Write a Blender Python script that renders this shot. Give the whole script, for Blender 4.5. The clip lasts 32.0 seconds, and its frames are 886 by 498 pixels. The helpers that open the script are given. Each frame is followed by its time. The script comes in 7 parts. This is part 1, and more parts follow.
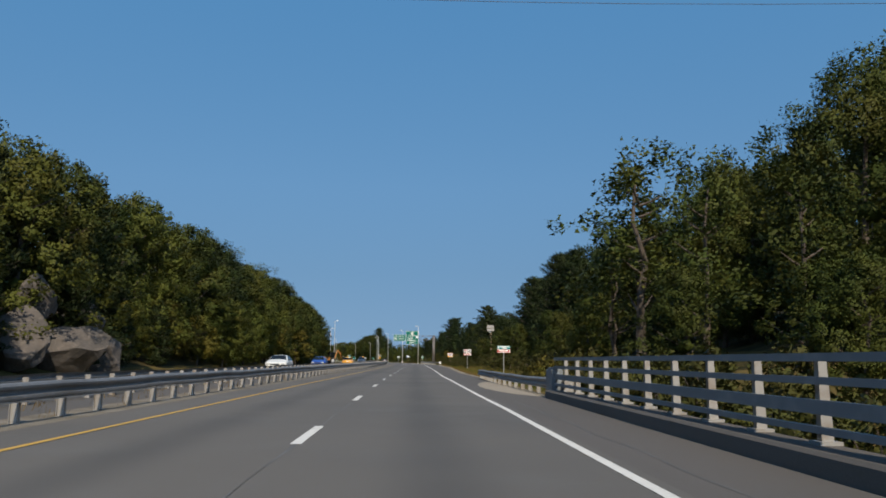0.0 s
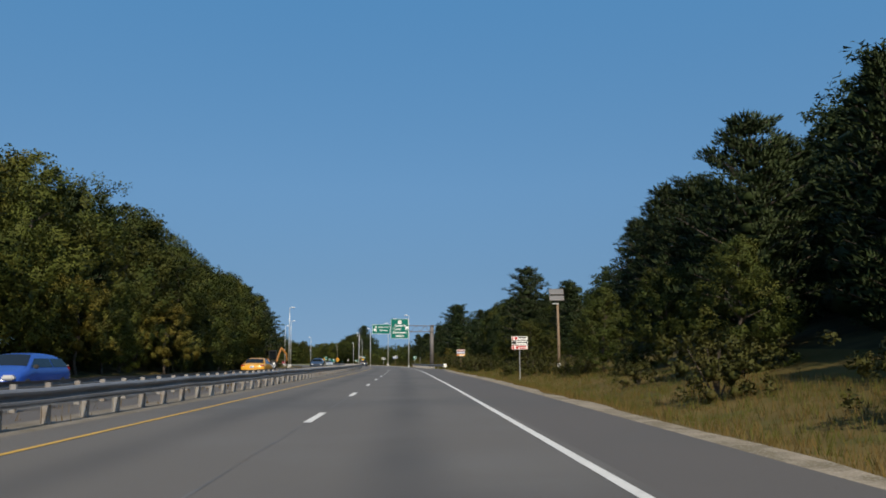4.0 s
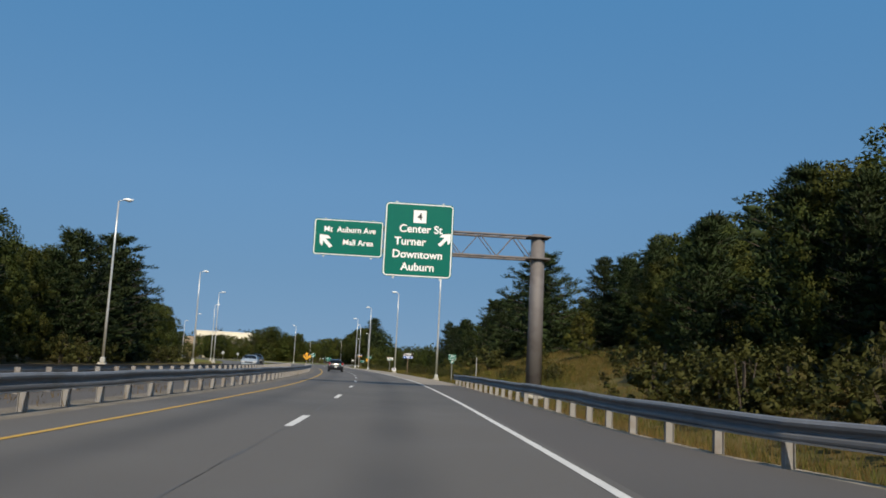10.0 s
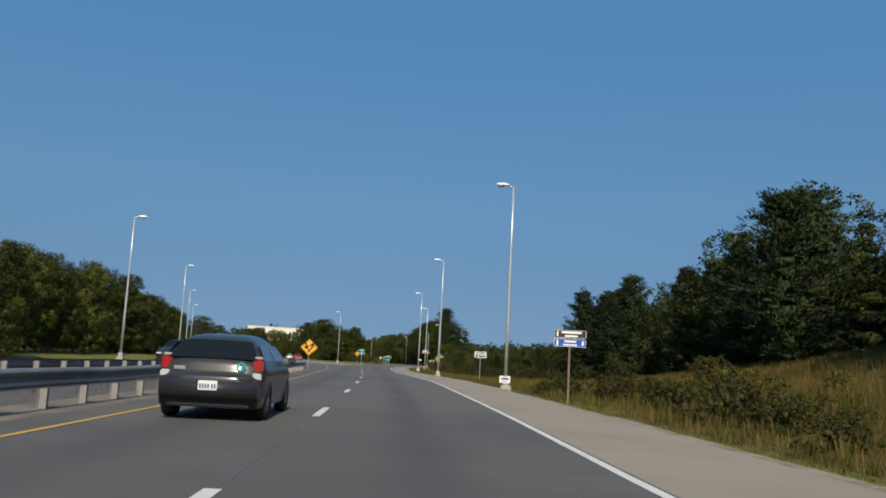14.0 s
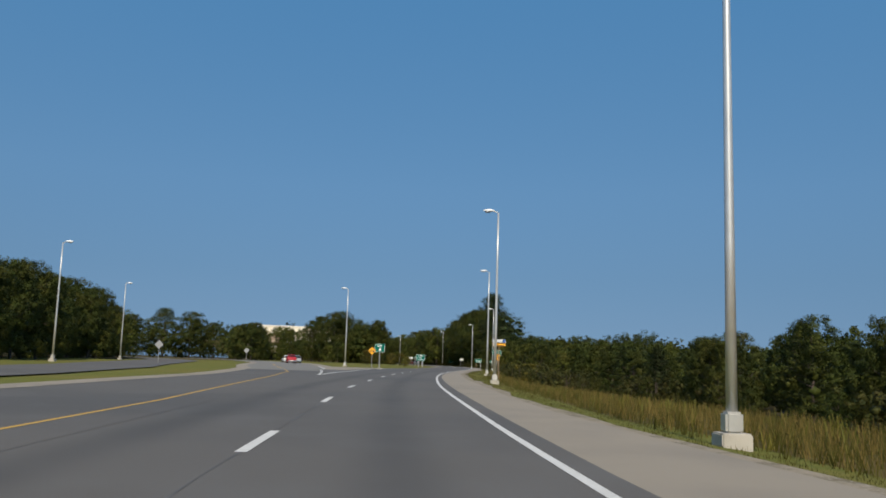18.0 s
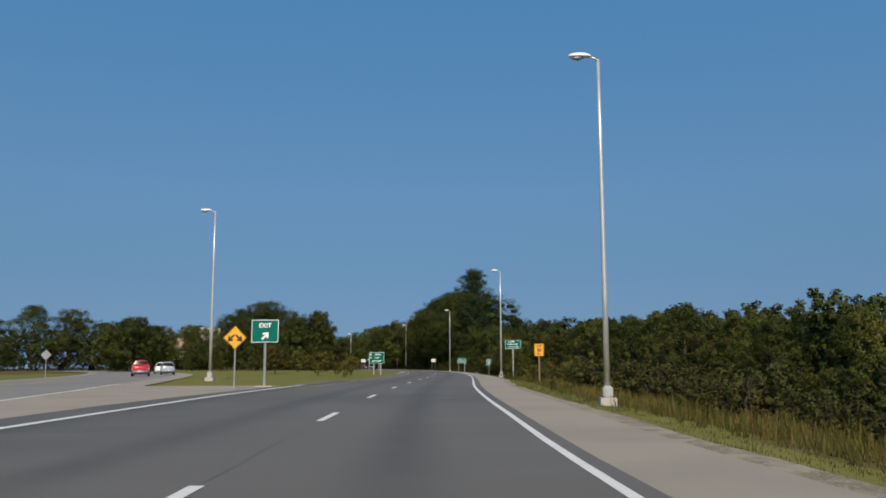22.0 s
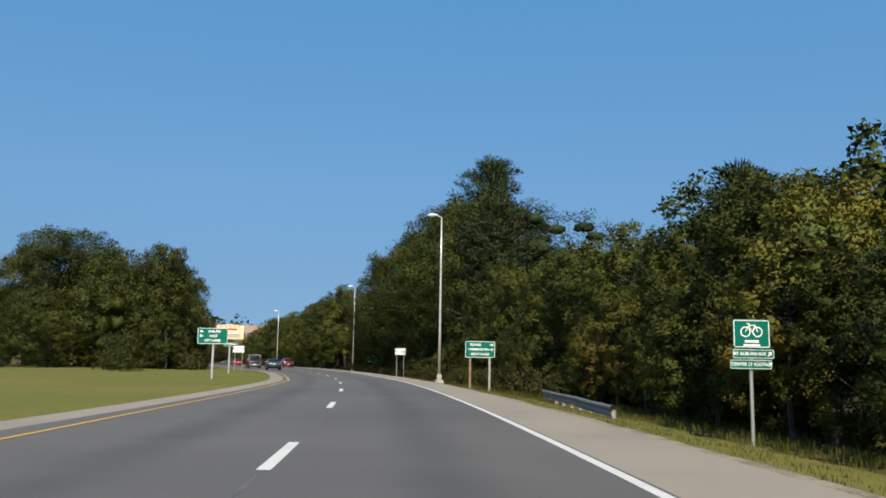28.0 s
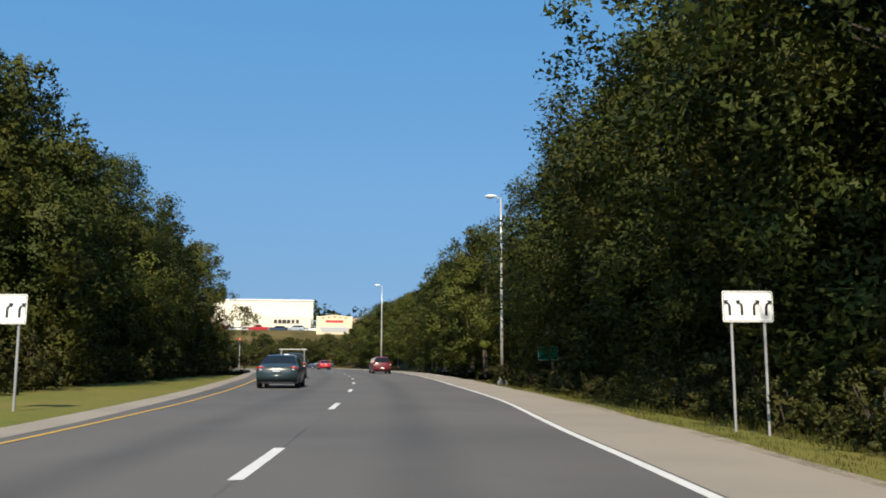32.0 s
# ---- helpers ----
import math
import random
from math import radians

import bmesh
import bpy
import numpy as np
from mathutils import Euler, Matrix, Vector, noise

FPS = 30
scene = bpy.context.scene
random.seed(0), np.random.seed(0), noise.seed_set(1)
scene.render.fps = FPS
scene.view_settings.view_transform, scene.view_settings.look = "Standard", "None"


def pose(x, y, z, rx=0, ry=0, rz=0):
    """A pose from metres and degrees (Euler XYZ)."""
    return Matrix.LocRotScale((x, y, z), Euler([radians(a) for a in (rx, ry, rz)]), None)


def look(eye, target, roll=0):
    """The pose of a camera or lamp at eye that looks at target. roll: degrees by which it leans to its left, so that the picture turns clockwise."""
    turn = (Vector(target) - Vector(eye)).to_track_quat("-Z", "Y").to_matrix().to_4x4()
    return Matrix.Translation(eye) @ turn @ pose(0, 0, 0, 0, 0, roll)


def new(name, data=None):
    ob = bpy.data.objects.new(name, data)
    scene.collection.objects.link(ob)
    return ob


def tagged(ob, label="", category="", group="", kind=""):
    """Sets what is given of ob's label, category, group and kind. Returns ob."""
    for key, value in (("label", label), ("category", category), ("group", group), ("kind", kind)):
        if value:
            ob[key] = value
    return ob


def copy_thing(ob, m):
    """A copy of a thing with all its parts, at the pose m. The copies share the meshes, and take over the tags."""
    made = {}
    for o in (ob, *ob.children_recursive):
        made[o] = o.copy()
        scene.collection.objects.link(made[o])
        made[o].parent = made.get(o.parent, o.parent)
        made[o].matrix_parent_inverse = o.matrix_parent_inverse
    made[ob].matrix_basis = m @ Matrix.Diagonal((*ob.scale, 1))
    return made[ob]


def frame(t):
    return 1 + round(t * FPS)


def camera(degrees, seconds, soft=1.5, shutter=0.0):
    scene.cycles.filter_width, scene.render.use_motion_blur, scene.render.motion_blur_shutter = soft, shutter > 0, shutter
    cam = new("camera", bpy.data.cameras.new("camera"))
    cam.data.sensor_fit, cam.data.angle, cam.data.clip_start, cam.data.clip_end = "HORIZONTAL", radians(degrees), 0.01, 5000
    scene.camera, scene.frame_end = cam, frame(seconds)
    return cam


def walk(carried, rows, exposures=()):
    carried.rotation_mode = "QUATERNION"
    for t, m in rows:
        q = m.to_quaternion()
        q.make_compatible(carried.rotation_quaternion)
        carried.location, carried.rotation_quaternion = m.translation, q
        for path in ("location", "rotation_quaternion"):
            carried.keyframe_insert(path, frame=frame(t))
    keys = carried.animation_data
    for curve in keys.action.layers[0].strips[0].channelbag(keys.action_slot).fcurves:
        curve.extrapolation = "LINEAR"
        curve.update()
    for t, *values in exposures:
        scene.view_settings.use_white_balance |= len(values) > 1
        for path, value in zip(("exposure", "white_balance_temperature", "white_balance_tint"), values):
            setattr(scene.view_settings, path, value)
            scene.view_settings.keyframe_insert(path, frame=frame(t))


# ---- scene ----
cam = camera(55.0, 32.0, 1.75)
PATH = [
    (0, (-0.000, -0.000, 1.110), (0.0001, 1.9831, 1.3693), 0.52),
    (0.5, (-0.359, 10.034, 1.101), (-0.3536, 12.0172, 1.3580), 0.71),
    (1, (-0.694, 20.090, 1.107), (-0.6801, 22.0733, 1.3656), 0.79),
    (1.5, (-1.009, 30.166, 1.101), (-0.9858, 32.1503, 1.3512), 0.79),
    (2, (-1.307, 40.256, 1.107), (-1.2857, 42.2386, 1.3667), 0.36),
    (2.5, (-1.590, 50.333, 1.104), (-1.5649, 52.3169, 1.3578), 0.44),
    (3, (-1.860, 60.392, 1.091), (-1.8318, 62.3749, 1.3480), -0.04),
    (3.5, (-2.123, 70.427, 1.099), (-2.0955, 72.4097, 1.3595), -0.23),
    (5.5, (-3.186, 110.417, 1.098), (-3.1692, 112.3991, 1.3620), -0.02),
    (6, (-3.480, 120.618, 1.103), (-3.4624, 122.6005, 1.3682), 0.47),
    (6.5, (-3.794, 130.950, 1.090), (-3.7854, 132.9322, 1.3589), -0.07),
    (7, (-4.126, 141.313, 1.101), (-4.1196, 143.2946, 1.3724), 0.14),
    (7.5, (-4.472, 151.640, 1.102), (-4.4620, 153.6205, 1.3777), 0.61),
    (8, (-4.836, 161.910, 1.099), (-4.8228, 163.8919, 1.3696), 1.01),
    (8.5, (-5.227, 172.150, 1.102), (-5.2216, 174.1322, 1.3710), 1.51),
    (9, (-5.656, 182.391, 1.127), (-5.6665, 184.3724, 1.3982), 1.74),
    (9.5, (-6.137, 192.664, 1.108), (-6.1590, 194.6452, 1.3843), 2.57),
    (10, (-6.681, 203.028, 1.112), (-6.7128, 205.0085, 1.3867), 2.77),
    (10.5, (-7.305, 213.539, 1.110), (-7.3492, 215.5192, 1.3856), 3.10),
    (11, (-8.026, 224.187, 1.073), (-8.1100, 226.1675, 1.3401), 2.58),
    (11.5, (-8.857, 234.859, 1.093), (-8.9628, 236.8381, 1.3617), 2.66),
    (12, (-9.808, 245.494, 1.105), (-9.9303, 247.4724, 1.3692), 2.81),
    (12.5, (-10.876, 256.033, 1.094), (-11.0162, 258.0097, 1.3633), 2.96),
    (13, (-12.056, 266.439, 1.113), (-12.2159, 268.4141, 1.3848), 2.98),
    (13.5, (-13.343, 276.688, 1.104), (-13.5184, 278.6612, 1.3784), 2.70),
    (14, (-14.730, 286.783, 1.095), (-14.9255, 288.7551, 1.3627), 3.05),
    (14.5, (-16.209, 296.748, 1.100), (-16.4229, 298.7184, 1.3707), 2.98),
    (15, (-17.772, 306.608, 1.108), (-18.0056, 308.5756, 1.3784), 3.36),
    (15.5, (-19.404, 316.381, 1.110), (-19.6533, 318.3472, 1.3799), 3.35),
    (17.5, (-26.001, 355.729, 1.101), (-26.2497, 357.6951, 1.3674), 2.15),
    (18, (-27.673, 365.417, 1.103), (-27.9340, 367.3823, 1.3680), 1.81),
    (18.5, (-29.348, 375.052, 1.100), (-29.6141, 377.0165, 1.3642), 1.18),
    (19, (-31.018, 384.657, 1.114), (-31.2857, 386.6212, 1.3798), 0.83),
    (19.5, (-32.669, 394.289, 1.099), (-32.9319, 396.2537, 1.3629), 0.63),
    (20, (-34.278, 404.030, 1.092), (-34.5310, 405.9964, 1.3543), 0.44),
    (20.5, (-35.818, 413.880, 1.093), (-36.0478, 415.8480, 1.3637), -0.08),
    (21, (-37.257, 423.741, 1.092), (-37.4598, 425.7127, 1.3585), -0.32),
    (21.5, (-38.579, 433.539, 1.098), (-38.7562, 435.5133, 1.3659), -0.34),
    (22, (-39.777, 443.230, 1.096), (-39.9291, 445.2058, 1.3672), -0.18),
    (22.5, (-40.853, 452.817, 1.102), (-40.9876, 454.7933, 1.3777), -0.29),
    (23, (-41.814, 462.326, 1.092), (-41.9293, 464.3031, 1.3720), -0.42),
    (23.5, (-42.666, 471.830, 1.100), (-42.7617, 473.8079, 1.3830), -0.19),
    (24, (-43.416, 481.460, 1.105), (-43.4895, 483.4386, 1.3905), 0.25),
    (24.5, (-44.070, 491.280, 1.106), (-44.1113, 493.2596, 1.3873), 0.54),
    (26.5, (-46.288, 532.575, 1.100), (-46.3334, 534.5562, 1.3681), 0.85),
    (27, (-46.905, 542.342, 1.106), (-46.9727, 544.3232, 1.3716), 1.29),
    (27.5, (-47.621, 551.859, 1.102), (-47.7162, 553.8392, 1.3665), 1.33),
    (28, (-48.459, 561.176, 1.085), (-48.5767, 563.1546, 1.3531), 0.91),
    (28.5, (-49.437, 570.388, 1.106), (-49.5886, 572.3637, 1.3744), 0.72),
    (29, (-50.573, 579.608, 1.099), (-50.7586, 581.5825, 1.3598), 0.84),
    (29.5, (-51.876, 588.925, 1.102), (-52.0990, 590.8950, 1.3694), 1.23),
    (30, (-53.350, 598.311, 1.106), (-53.6073, 600.2767, 1.3702), 1.23),
    (30.5, (-54.987, 607.547, 1.088), (-55.2821, 609.5075, 1.3508), 0.88),
    (31, (-56.787, 616.524, 1.096), (-57.1286, 618.4771, 1.3561), 0.66),
    (31.5, (-58.754, 625.177, 1.113), (-59.1382, 627.1217, 1.3776), 0.51),
    (32, (-60.890, 633.472, 1.095), (-61.3244, 635.4062, 1.3601), 0.11),
]
walk(cam, [(t, look(eye, target, roll)) for t, eye, target, roll in PATH],
     exposures=[(0, 0.52), (12, 0.42), (24.5, 0.36), (27, 0.72), (32, 0.95)])

# world and sun: clear late-summer day, the sun behind the traveller's shoulder
SUN_EL, SUN_AZ = 41.0, 170.0        # degrees; azimuth the light comes from, clockwise from +y
world = bpy.data.worlds.new("sky")
scene.world = world
world.use_nodes = True
wn = world.node_tree
wn.nodes.clear()
w_out = wn.nodes.new("ShaderNodeOutputWorld")
w_bg = wn.nodes.new("ShaderNodeBackground")
w_sky = wn.nodes.new("ShaderNodeTexSky")
w_sky.sky_type = "NISHITA"
w_sky.sun_disc = False
w_sky.sun_elevation = radians(SUN_EL)
w_sky.sun_rotation = radians(SUN_AZ)
w_sky.air_density, w_sky.dust_density, w_sky.ozone_density = 1.0, 0.5, 1.6
w_co = wn.nodes.new("ShaderNodeTexCoord")
w_map = wn.nodes.new("ShaderNodeMapping")
w_map.inputs["Location"].default_value = (0, 0, 0.31)        # the haze lies below the horizon
w_hs = wn.nodes.new("ShaderNodeHueSaturation")
w_hs.inputs["Saturation"].default_value = 1.07
w_hs.inputs["Hue"].default_value = 0.49
wn.links.new(w_co.outputs["Generated"], w_map.inputs["Vector"])
wn.links.new(w_map.outputs[0], w_sky.inputs["Vector"])
wn.links.new(w_sky.outputs[0], w_hs.inputs["Color"])
w_bg.inputs["Strength"].default_value = 0.135
w_sep = wn.nodes.new("ShaderNodeSeparateXYZ")
w_ramp = wn.nodes.new("ShaderNodeValToRGB")              # grey haze low down, clear blue above, the same all round
for at, col in ((0.0, (0.66, 0.58, 0.54)), (0.1, (0.68, 0.69, 0.67)), (0.2, (0.76, 0.85, 0.86)), (0.42, (0.72, 1.05, 1.14)), (0.75, (0.95, 1.0, 1.0))):
    e = w_ramp.color_ramp.elements.new(at) if at not in (0.0,) else w_ramp.color_ramp.elements[0]
    e.position, e.color = at, (*col, 1)
w_ramp.color_ramp.elements[-1].color = (0.95, 1.0, 1.0, 1)
w_mul = wn.nodes.new("ShaderNodeMixRGB")
w_mul.blend_type = "MULTIPLY"
w_mul.inputs[0].default_value = 1.0
wn.links.new(w_co.outputs["Generated"], w_sep.inputs[0])
wn.links.new(w_sep.outputs["Z"], w_ramp.inputs[0])
wn.links.new(w_hs.outputs[0], w_mul.inputs[1])
wn.links.new(w_ramp.outputs[0], w_mul.inputs[2])
wn.links.new(w_mul.outputs[0], w_bg.inputs[0])
wn.links.new(w_bg.outputs[0], w_out.inputs[0])
sun = new("sun", bpy.data.lights.new("sun", "SUN"))
sun.data.energy, sun.data.angle, sun.data.color = 3.4, radians(0.53), (1.0, 0.87, 0.68)
_el, _az = radians(SUN_EL), radians(SUN_AZ)
sun_from = Vector((math.sin(_az) * math.cos(_el), math.cos(_az) * math.cos(_el), math.sin(_el)))
sun.matrix_world = look(sun_from * 300, (0, 0, 0))

# ---- materials ----
def material(name, colour, rough=0.8, metal=0.0, spots=(), bump=0.0, bump_scale=40.0, alpha_random=0.0, coat=0.0, sub=0.0):
    """Principled surface. spots: (colour, noise scale, low, high, strength) layers mixed over the base at several scales."""
    m = bpy.data.materials.new(name)
    m.use_nodes = True
    nt = m.node_tree
    bs = nt.nodes["Principled BSDF"]
    bs.inputs["Roughness"].default_value, bs.inputs["Metallic"].default_value = rough, metal
    bs.inputs["Coat Weight"].default_value, bs.inputs["Coat Roughness"].default_value = coat, 0.16
    co = nt.nodes.new("ShaderNodeTexCoord")
    rgb = nt.nodes.new("ShaderNodeRGB")
    rgb.outputs[0].default_value = (*colour, 1)
    last = rgb.outputs[0]
    geo = nt.nodes.new("ShaderNodeNewGeometry")
    for col, scale, lo, hi, amount in spots:
        n = nt.nodes.new("ShaderNodeTexNoise")
        n.inputs["Scale"].default_value, n.inputs["Detail"].default_value = scale, 5
        nt.links.new(geo.outputs["Position"], n.inputs["Vector"])
        r = nt.nodes.new("ShaderNodeMapRange")
        r.inputs["From Min"].default_value, r.inputs["From Max"].default_value = lo, hi
        r.inputs["To Max"].default_value = amount
        nt.links.new(n.outputs[0], r.inputs["Value"])
        mx = nt.nodes.new("ShaderNodeMixRGB")
        mx.inputs[2].default_value = (*col, 1)
        nt.links.new(r.outputs[0], mx.inputs[0])
        nt.links.new(last, mx.inputs[1])
        last = mx.outputs[0]
    if alpha_random:
        oi = nt.nodes.new("ShaderNodeObjectInfo")
        isl = nt.nodes.new("ShaderNodeMath")
        isl.operation = "ADD"
        nt.links.new(oi.outputs["Random"], isl.inputs[0])
        nt.links.new(geo.outputs["Random Per Island"], isl.inputs[1])
        hs = nt.nodes.new("ShaderNodeHueSaturation")
        r = nt.nodes.new("ShaderNodeMapRange")
        r.inputs["From Max"].default_value = 2.0
        r.inputs["To Min"].default_value, r.inputs["To Max"].default_value = 1 - alpha_random, 1 + alpha_random
        nt.links.new(isl.outputs[0], r.inputs["Value"])
        nt.links.new(r.outputs[0], hs.inputs["Value"])
        hm = nt.nodes.new("ShaderNodeMapRange")
        hm.inputs["To Min"].default_value, hm.inputs["To Max"].default_value = 0.5 - 0.045 * alpha_random, 0.5 + 0.03 * alpha_random
        nt.links.new(oi.outputs["Random"], hm.inputs["Value"])
        nt.links.new(hm.outputs[0], hs.inputs["Hue"])
        nt.links.new(last, hs.inputs["Color"])
        last = hs.outputs[0]
    nt.links.new(last, bs.inputs["Base Color"])
    if sub:
        bs.inputs["Specular IOR Level"].default_value = 0.12
        tr = nt.nodes.new("ShaderNodeBsdfTranslucent")
        nt.links.new(last, tr.inputs[0])
        ms = nt.nodes.new("ShaderNodeMixShader")
        ms.inputs[0].default_value = sub
        nt.links.new(bs.outputs[0], ms.inputs[1])
        nt.links.new(tr.outputs[0], ms.inputs[2])
        nt.links.new(ms.outputs[0], nt.nodes["Material Output"].inputs[0])
    if bump:
        n = nt.nodes.new("ShaderNodeTexNoise")
        n.inputs["Scale"].default_value, n.inputs["Detail"].default_value = bump_scale, 6
        nt.links.new(geo.outputs["Position"], n.inputs["Vector"])
        b = nt.nodes.new("ShaderNodeBump")
        b.inputs["Strength"].default_value, b.inputs["Distance"].default_value = bump, 0.02
        nt.links.new(n.outputs[0], b.inputs["Height"])
        nt.links.new(b.outputs[0], bs.inputs["Normal"])
    return m


ASPHALT = material("asphalt", (0.104, 0.095, 0.084), 0.82, spots=[((0.062, 0.06, 0.058), 0.09, 0.45, 0.65, 0.6), ((0.125, 0.12, 0.113), 0.35, 0.5, 0.75, 0.5), ((0.15, 0.146, 0.138), 55.0, 0.5, 0.8, 0.45)], bump=0.25, bump_scale=90)
# worn lanes: an oil-darkened strip down the middle of each lane
_nt = ASPHALT.node_tree
_at = _nt.nodes.new("ShaderNodeAttribute")
_at.attribute_name = "across"
_last = None
for _op, _val in (("ADD", -1.8), ("MULTIPLY", 2 * math.pi / 3.55), ("COSINE", 0), ("MAXIMUM", 0.0), ("POWER", 2.5)):
    _m = _nt.nodes.new("ShaderNodeMath")
    _m.operation = _op
    _nt.links.new(_last or _at.outputs["Fac"], _m.inputs[0])
    _m.inputs[1].default_value = _val
    _last = _m.outputs[0]
_n = _nt.nodes.new("ShaderNodeTexNoise")
_n.inputs["Scale"].default_value = 0.25
_g = _nt.nodes.new("ShaderNodeNewGeometry")
_nt.links.new(_g.outputs["Position"], _n.inputs["Vector"])
_m = _nt.nodes.new("ShaderNodeMath")
_m.operation = "MULTIPLY"
_nt.links.new(_last, _m.inputs[0])
_nt.links.new(_n.outputs[0], _m.inputs[1])
_mix = _nt.nodes.new("ShaderNodeMixRGB")
_mix.inputs[2].default_value = (0.052, 0.049, 0.046, 1)
_bs = _nt.nodes["Principled BSDF"]
_nt.links.new(_bs.inputs["Base Color"].links[0].from_socket, _mix.inputs[1])
_nt.links.new(_m.outputs[0], _mix.inputs[0])
_nt.links.new(_mix.outputs[0], _bs.inputs["Base Color"])
SHOULDER = material("worn_shoulder_asphalt", (0.086, 0.077, 0.07), 0.85, spots=[((0.072, 0.068, 0.063), 0.15, 0.45, 0.7, 0.7), ((0.18, 0.17, 0.155), 50.0, 0.5, 0.8, 0.4)], bump=0.3, bump_scale=80)
PALE = material("pale_shoulder", (0.275, 0.236, 0.184), 0.88, spots=[((0.2, 0.175, 0.145), 0.3, 0.45, 0.7, 0.7), ((0.3, 0.27, 0.225), 45.0, 0.5, 0.8, 0.5)], bump=0.3, bump_scale=70)
PALE_ASPHALT = material("pale_worn_asphalt", (0.19, 0.178, 0.158), 0.85, spots=[((0.13, 0.122, 0.11), 0.2, 0.45, 0.7, 0.6), ((0.25, 0.235, 0.21), 50.0, 0.5, 0.8, 0.4)], bump=0.3, bump_scale=80)
SEAM = material("tar_seam", (0.085, 0.084, 0.082), 0.75, spots=[((0.118, 0.115, 0.112), 0.8, 0.45, 0.6, 0.9)])
DIRT = material("dusty_median_dirt", (0.17, 0.148, 0.12), 0.95, spots=[((0.1, 0.085, 0.06), 0.9, 0.4, 0.6, 0.8), ((0.3, 0.27, 0.22), 22.0, 0.5, 0.7, 0.6)], bump=0.7, bump_scale=25)
GRAVEL = material("gravel_edge", (0.26, 0.215, 0.155), 0.95, spots=[((0.13, 0.105, 0.06), 1.6, 0.42, 0.58, 0.9), ((0.4, 0.36, 0.3), 25.0, 0.5, 0.7, 0.7)], bump=0.8, bump_scale=30)
LAWN = material("mown_grass", (0.124, 0.13, 0.028), 0.95, spots=[((0.175, 0.14, 0.04), 0.12, 0.45, 0.65, 0.7), ((0.085, 0.105, 0.022), 1.5, 0.5, 0.7, 0.6), ((0.23, 0.2, 0.075), 18.0, 0.5, 0.75, 0.5)], bump=0.8, bump_scale=25)
ROUGH = material("rough_meadow_ground", (0.075, 0.06, 0.019), 0.95, spots=[((0.14, 0.1, 0.038), 0.15, 0.4, 0.6, 0.8), ((0.06, 0.07, 0.02), 0.7, 0.5, 0.7, 0.7), ((0.13, 0.105, 0.045), 14.0, 0.5, 0.75, 0.5)], bump=0.9, bump_scale=18)
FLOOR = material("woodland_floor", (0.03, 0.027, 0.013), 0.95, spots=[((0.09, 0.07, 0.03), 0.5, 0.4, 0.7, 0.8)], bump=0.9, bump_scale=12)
WHITE_LINE = material("white_road_paint", (0.62, 0.61, 0.58), 0.7, spots=[((0.4, 0.39, 0.37), 9.0, 0.55, 0.75, 0.6), ((0.5, 0.49, 0.46), 1.1, 0.45, 0.7, 0.5)])
YELLOW_LINE = material("yellow_road_paint", (0.5, 0.3, 0.045), 0.7, spots=[((0.35, 0.24, 0.08), 7.0, 0.5, 0.7, 0.6)])
GALV = material("galvanised_steel", (0.42, 0.42, 0.42), 0.5, 0.6, spots=[((0.28, 0.28, 0.28), 1.3, 0.45, 0.7, 0.6), ((0.25, 0.19, 0.14), 5.0, 0.6, 0.8, 0.4)])
GALV_POLE = material("spun_aluminium", (0.62, 0.61, 0.58), 0.38, 0.55, spots=[((0.45, 0.44, 0.42), 2.0, 0.45, 0.7, 0.5)])
RUSTY = material("weathered_rail_steel", (0.3, 0.29, 0.28), 0.6, 0.4, spots=[((0.2, 0.15, 0.11), 3.0, 0.5, 0.7, 0.7)])
DARK_STEEL = material("weathering_steel", (0.17, 0.155, 0.15), 0.7, 0.3, spots=[((0.1, 0.085, 0.08), 1.5, 0.45, 0.7, 0.7)])
BRIDGE_RAIL = material("bridge_rail_paint", (0.17, 0.19, 0.21), 0.55, 0.3, spots=[((0.28, 0.29, 0.3), 2.0, 0.5, 0.7, 0.5)])
CONCRETE = material("concrete", (0.45, 0.42, 0.37), 0.9, spots=[((0.3, 0.28, 0.24), 1.4, 0.45, 0.7, 0.7)], bump=0.4, bump_scale=40)
GREEN_SIGN = material("green_sign_sheeting", (0.0, 0.125, 0.09), 0.5, spots=[((0.0, 0.11, 0.085), 2.0, 0.45, 0.7, 0.5)])
WHITE_SIGN = material("white_sign_sheeting", (0.82, 0.82, 0.8), 0.45)
YELLOW_SIGN = material("yellow_sign_sheeting", (0.85, 0.4, 0.01), 0.45)
BLACK_INK = material("black_sign_ink", (0.015, 0.015, 0.015), 0.5)
BLUE_SIGN = material("blue_sign_sheeting", (0.02, 0.1, 0.42), 0.45)
NAVY_SIGN = material("navy_sign_sheeting", (0.03, 0.06, 0.2), 0.45)
RED_SIGN = material("red_sign_sheeting", (0.5, 0.03, 0.03), 0.45)
BROWN_SIGN = material("red_brown_sign_sheeting", (0.33, 0.07, 0.045), 0.45)
TEAL_SIGN = material("teal_sign_sheeting", (0.01, 0.25, 0.27), 0.45)
DARK_SIGN = material("dark_brown_sign_sheeting", (0.035, 0.025, 0.02), 0.45)
SIGN_BACK = material("bare_aluminium_sign_back", (0.5, 0.5, 0.5), 0.45, 0.7)
GREEN_SIGN.node_tree.nodes["Principled BSDF"].inputs["Specular IOR Level"].default_value = 0.15
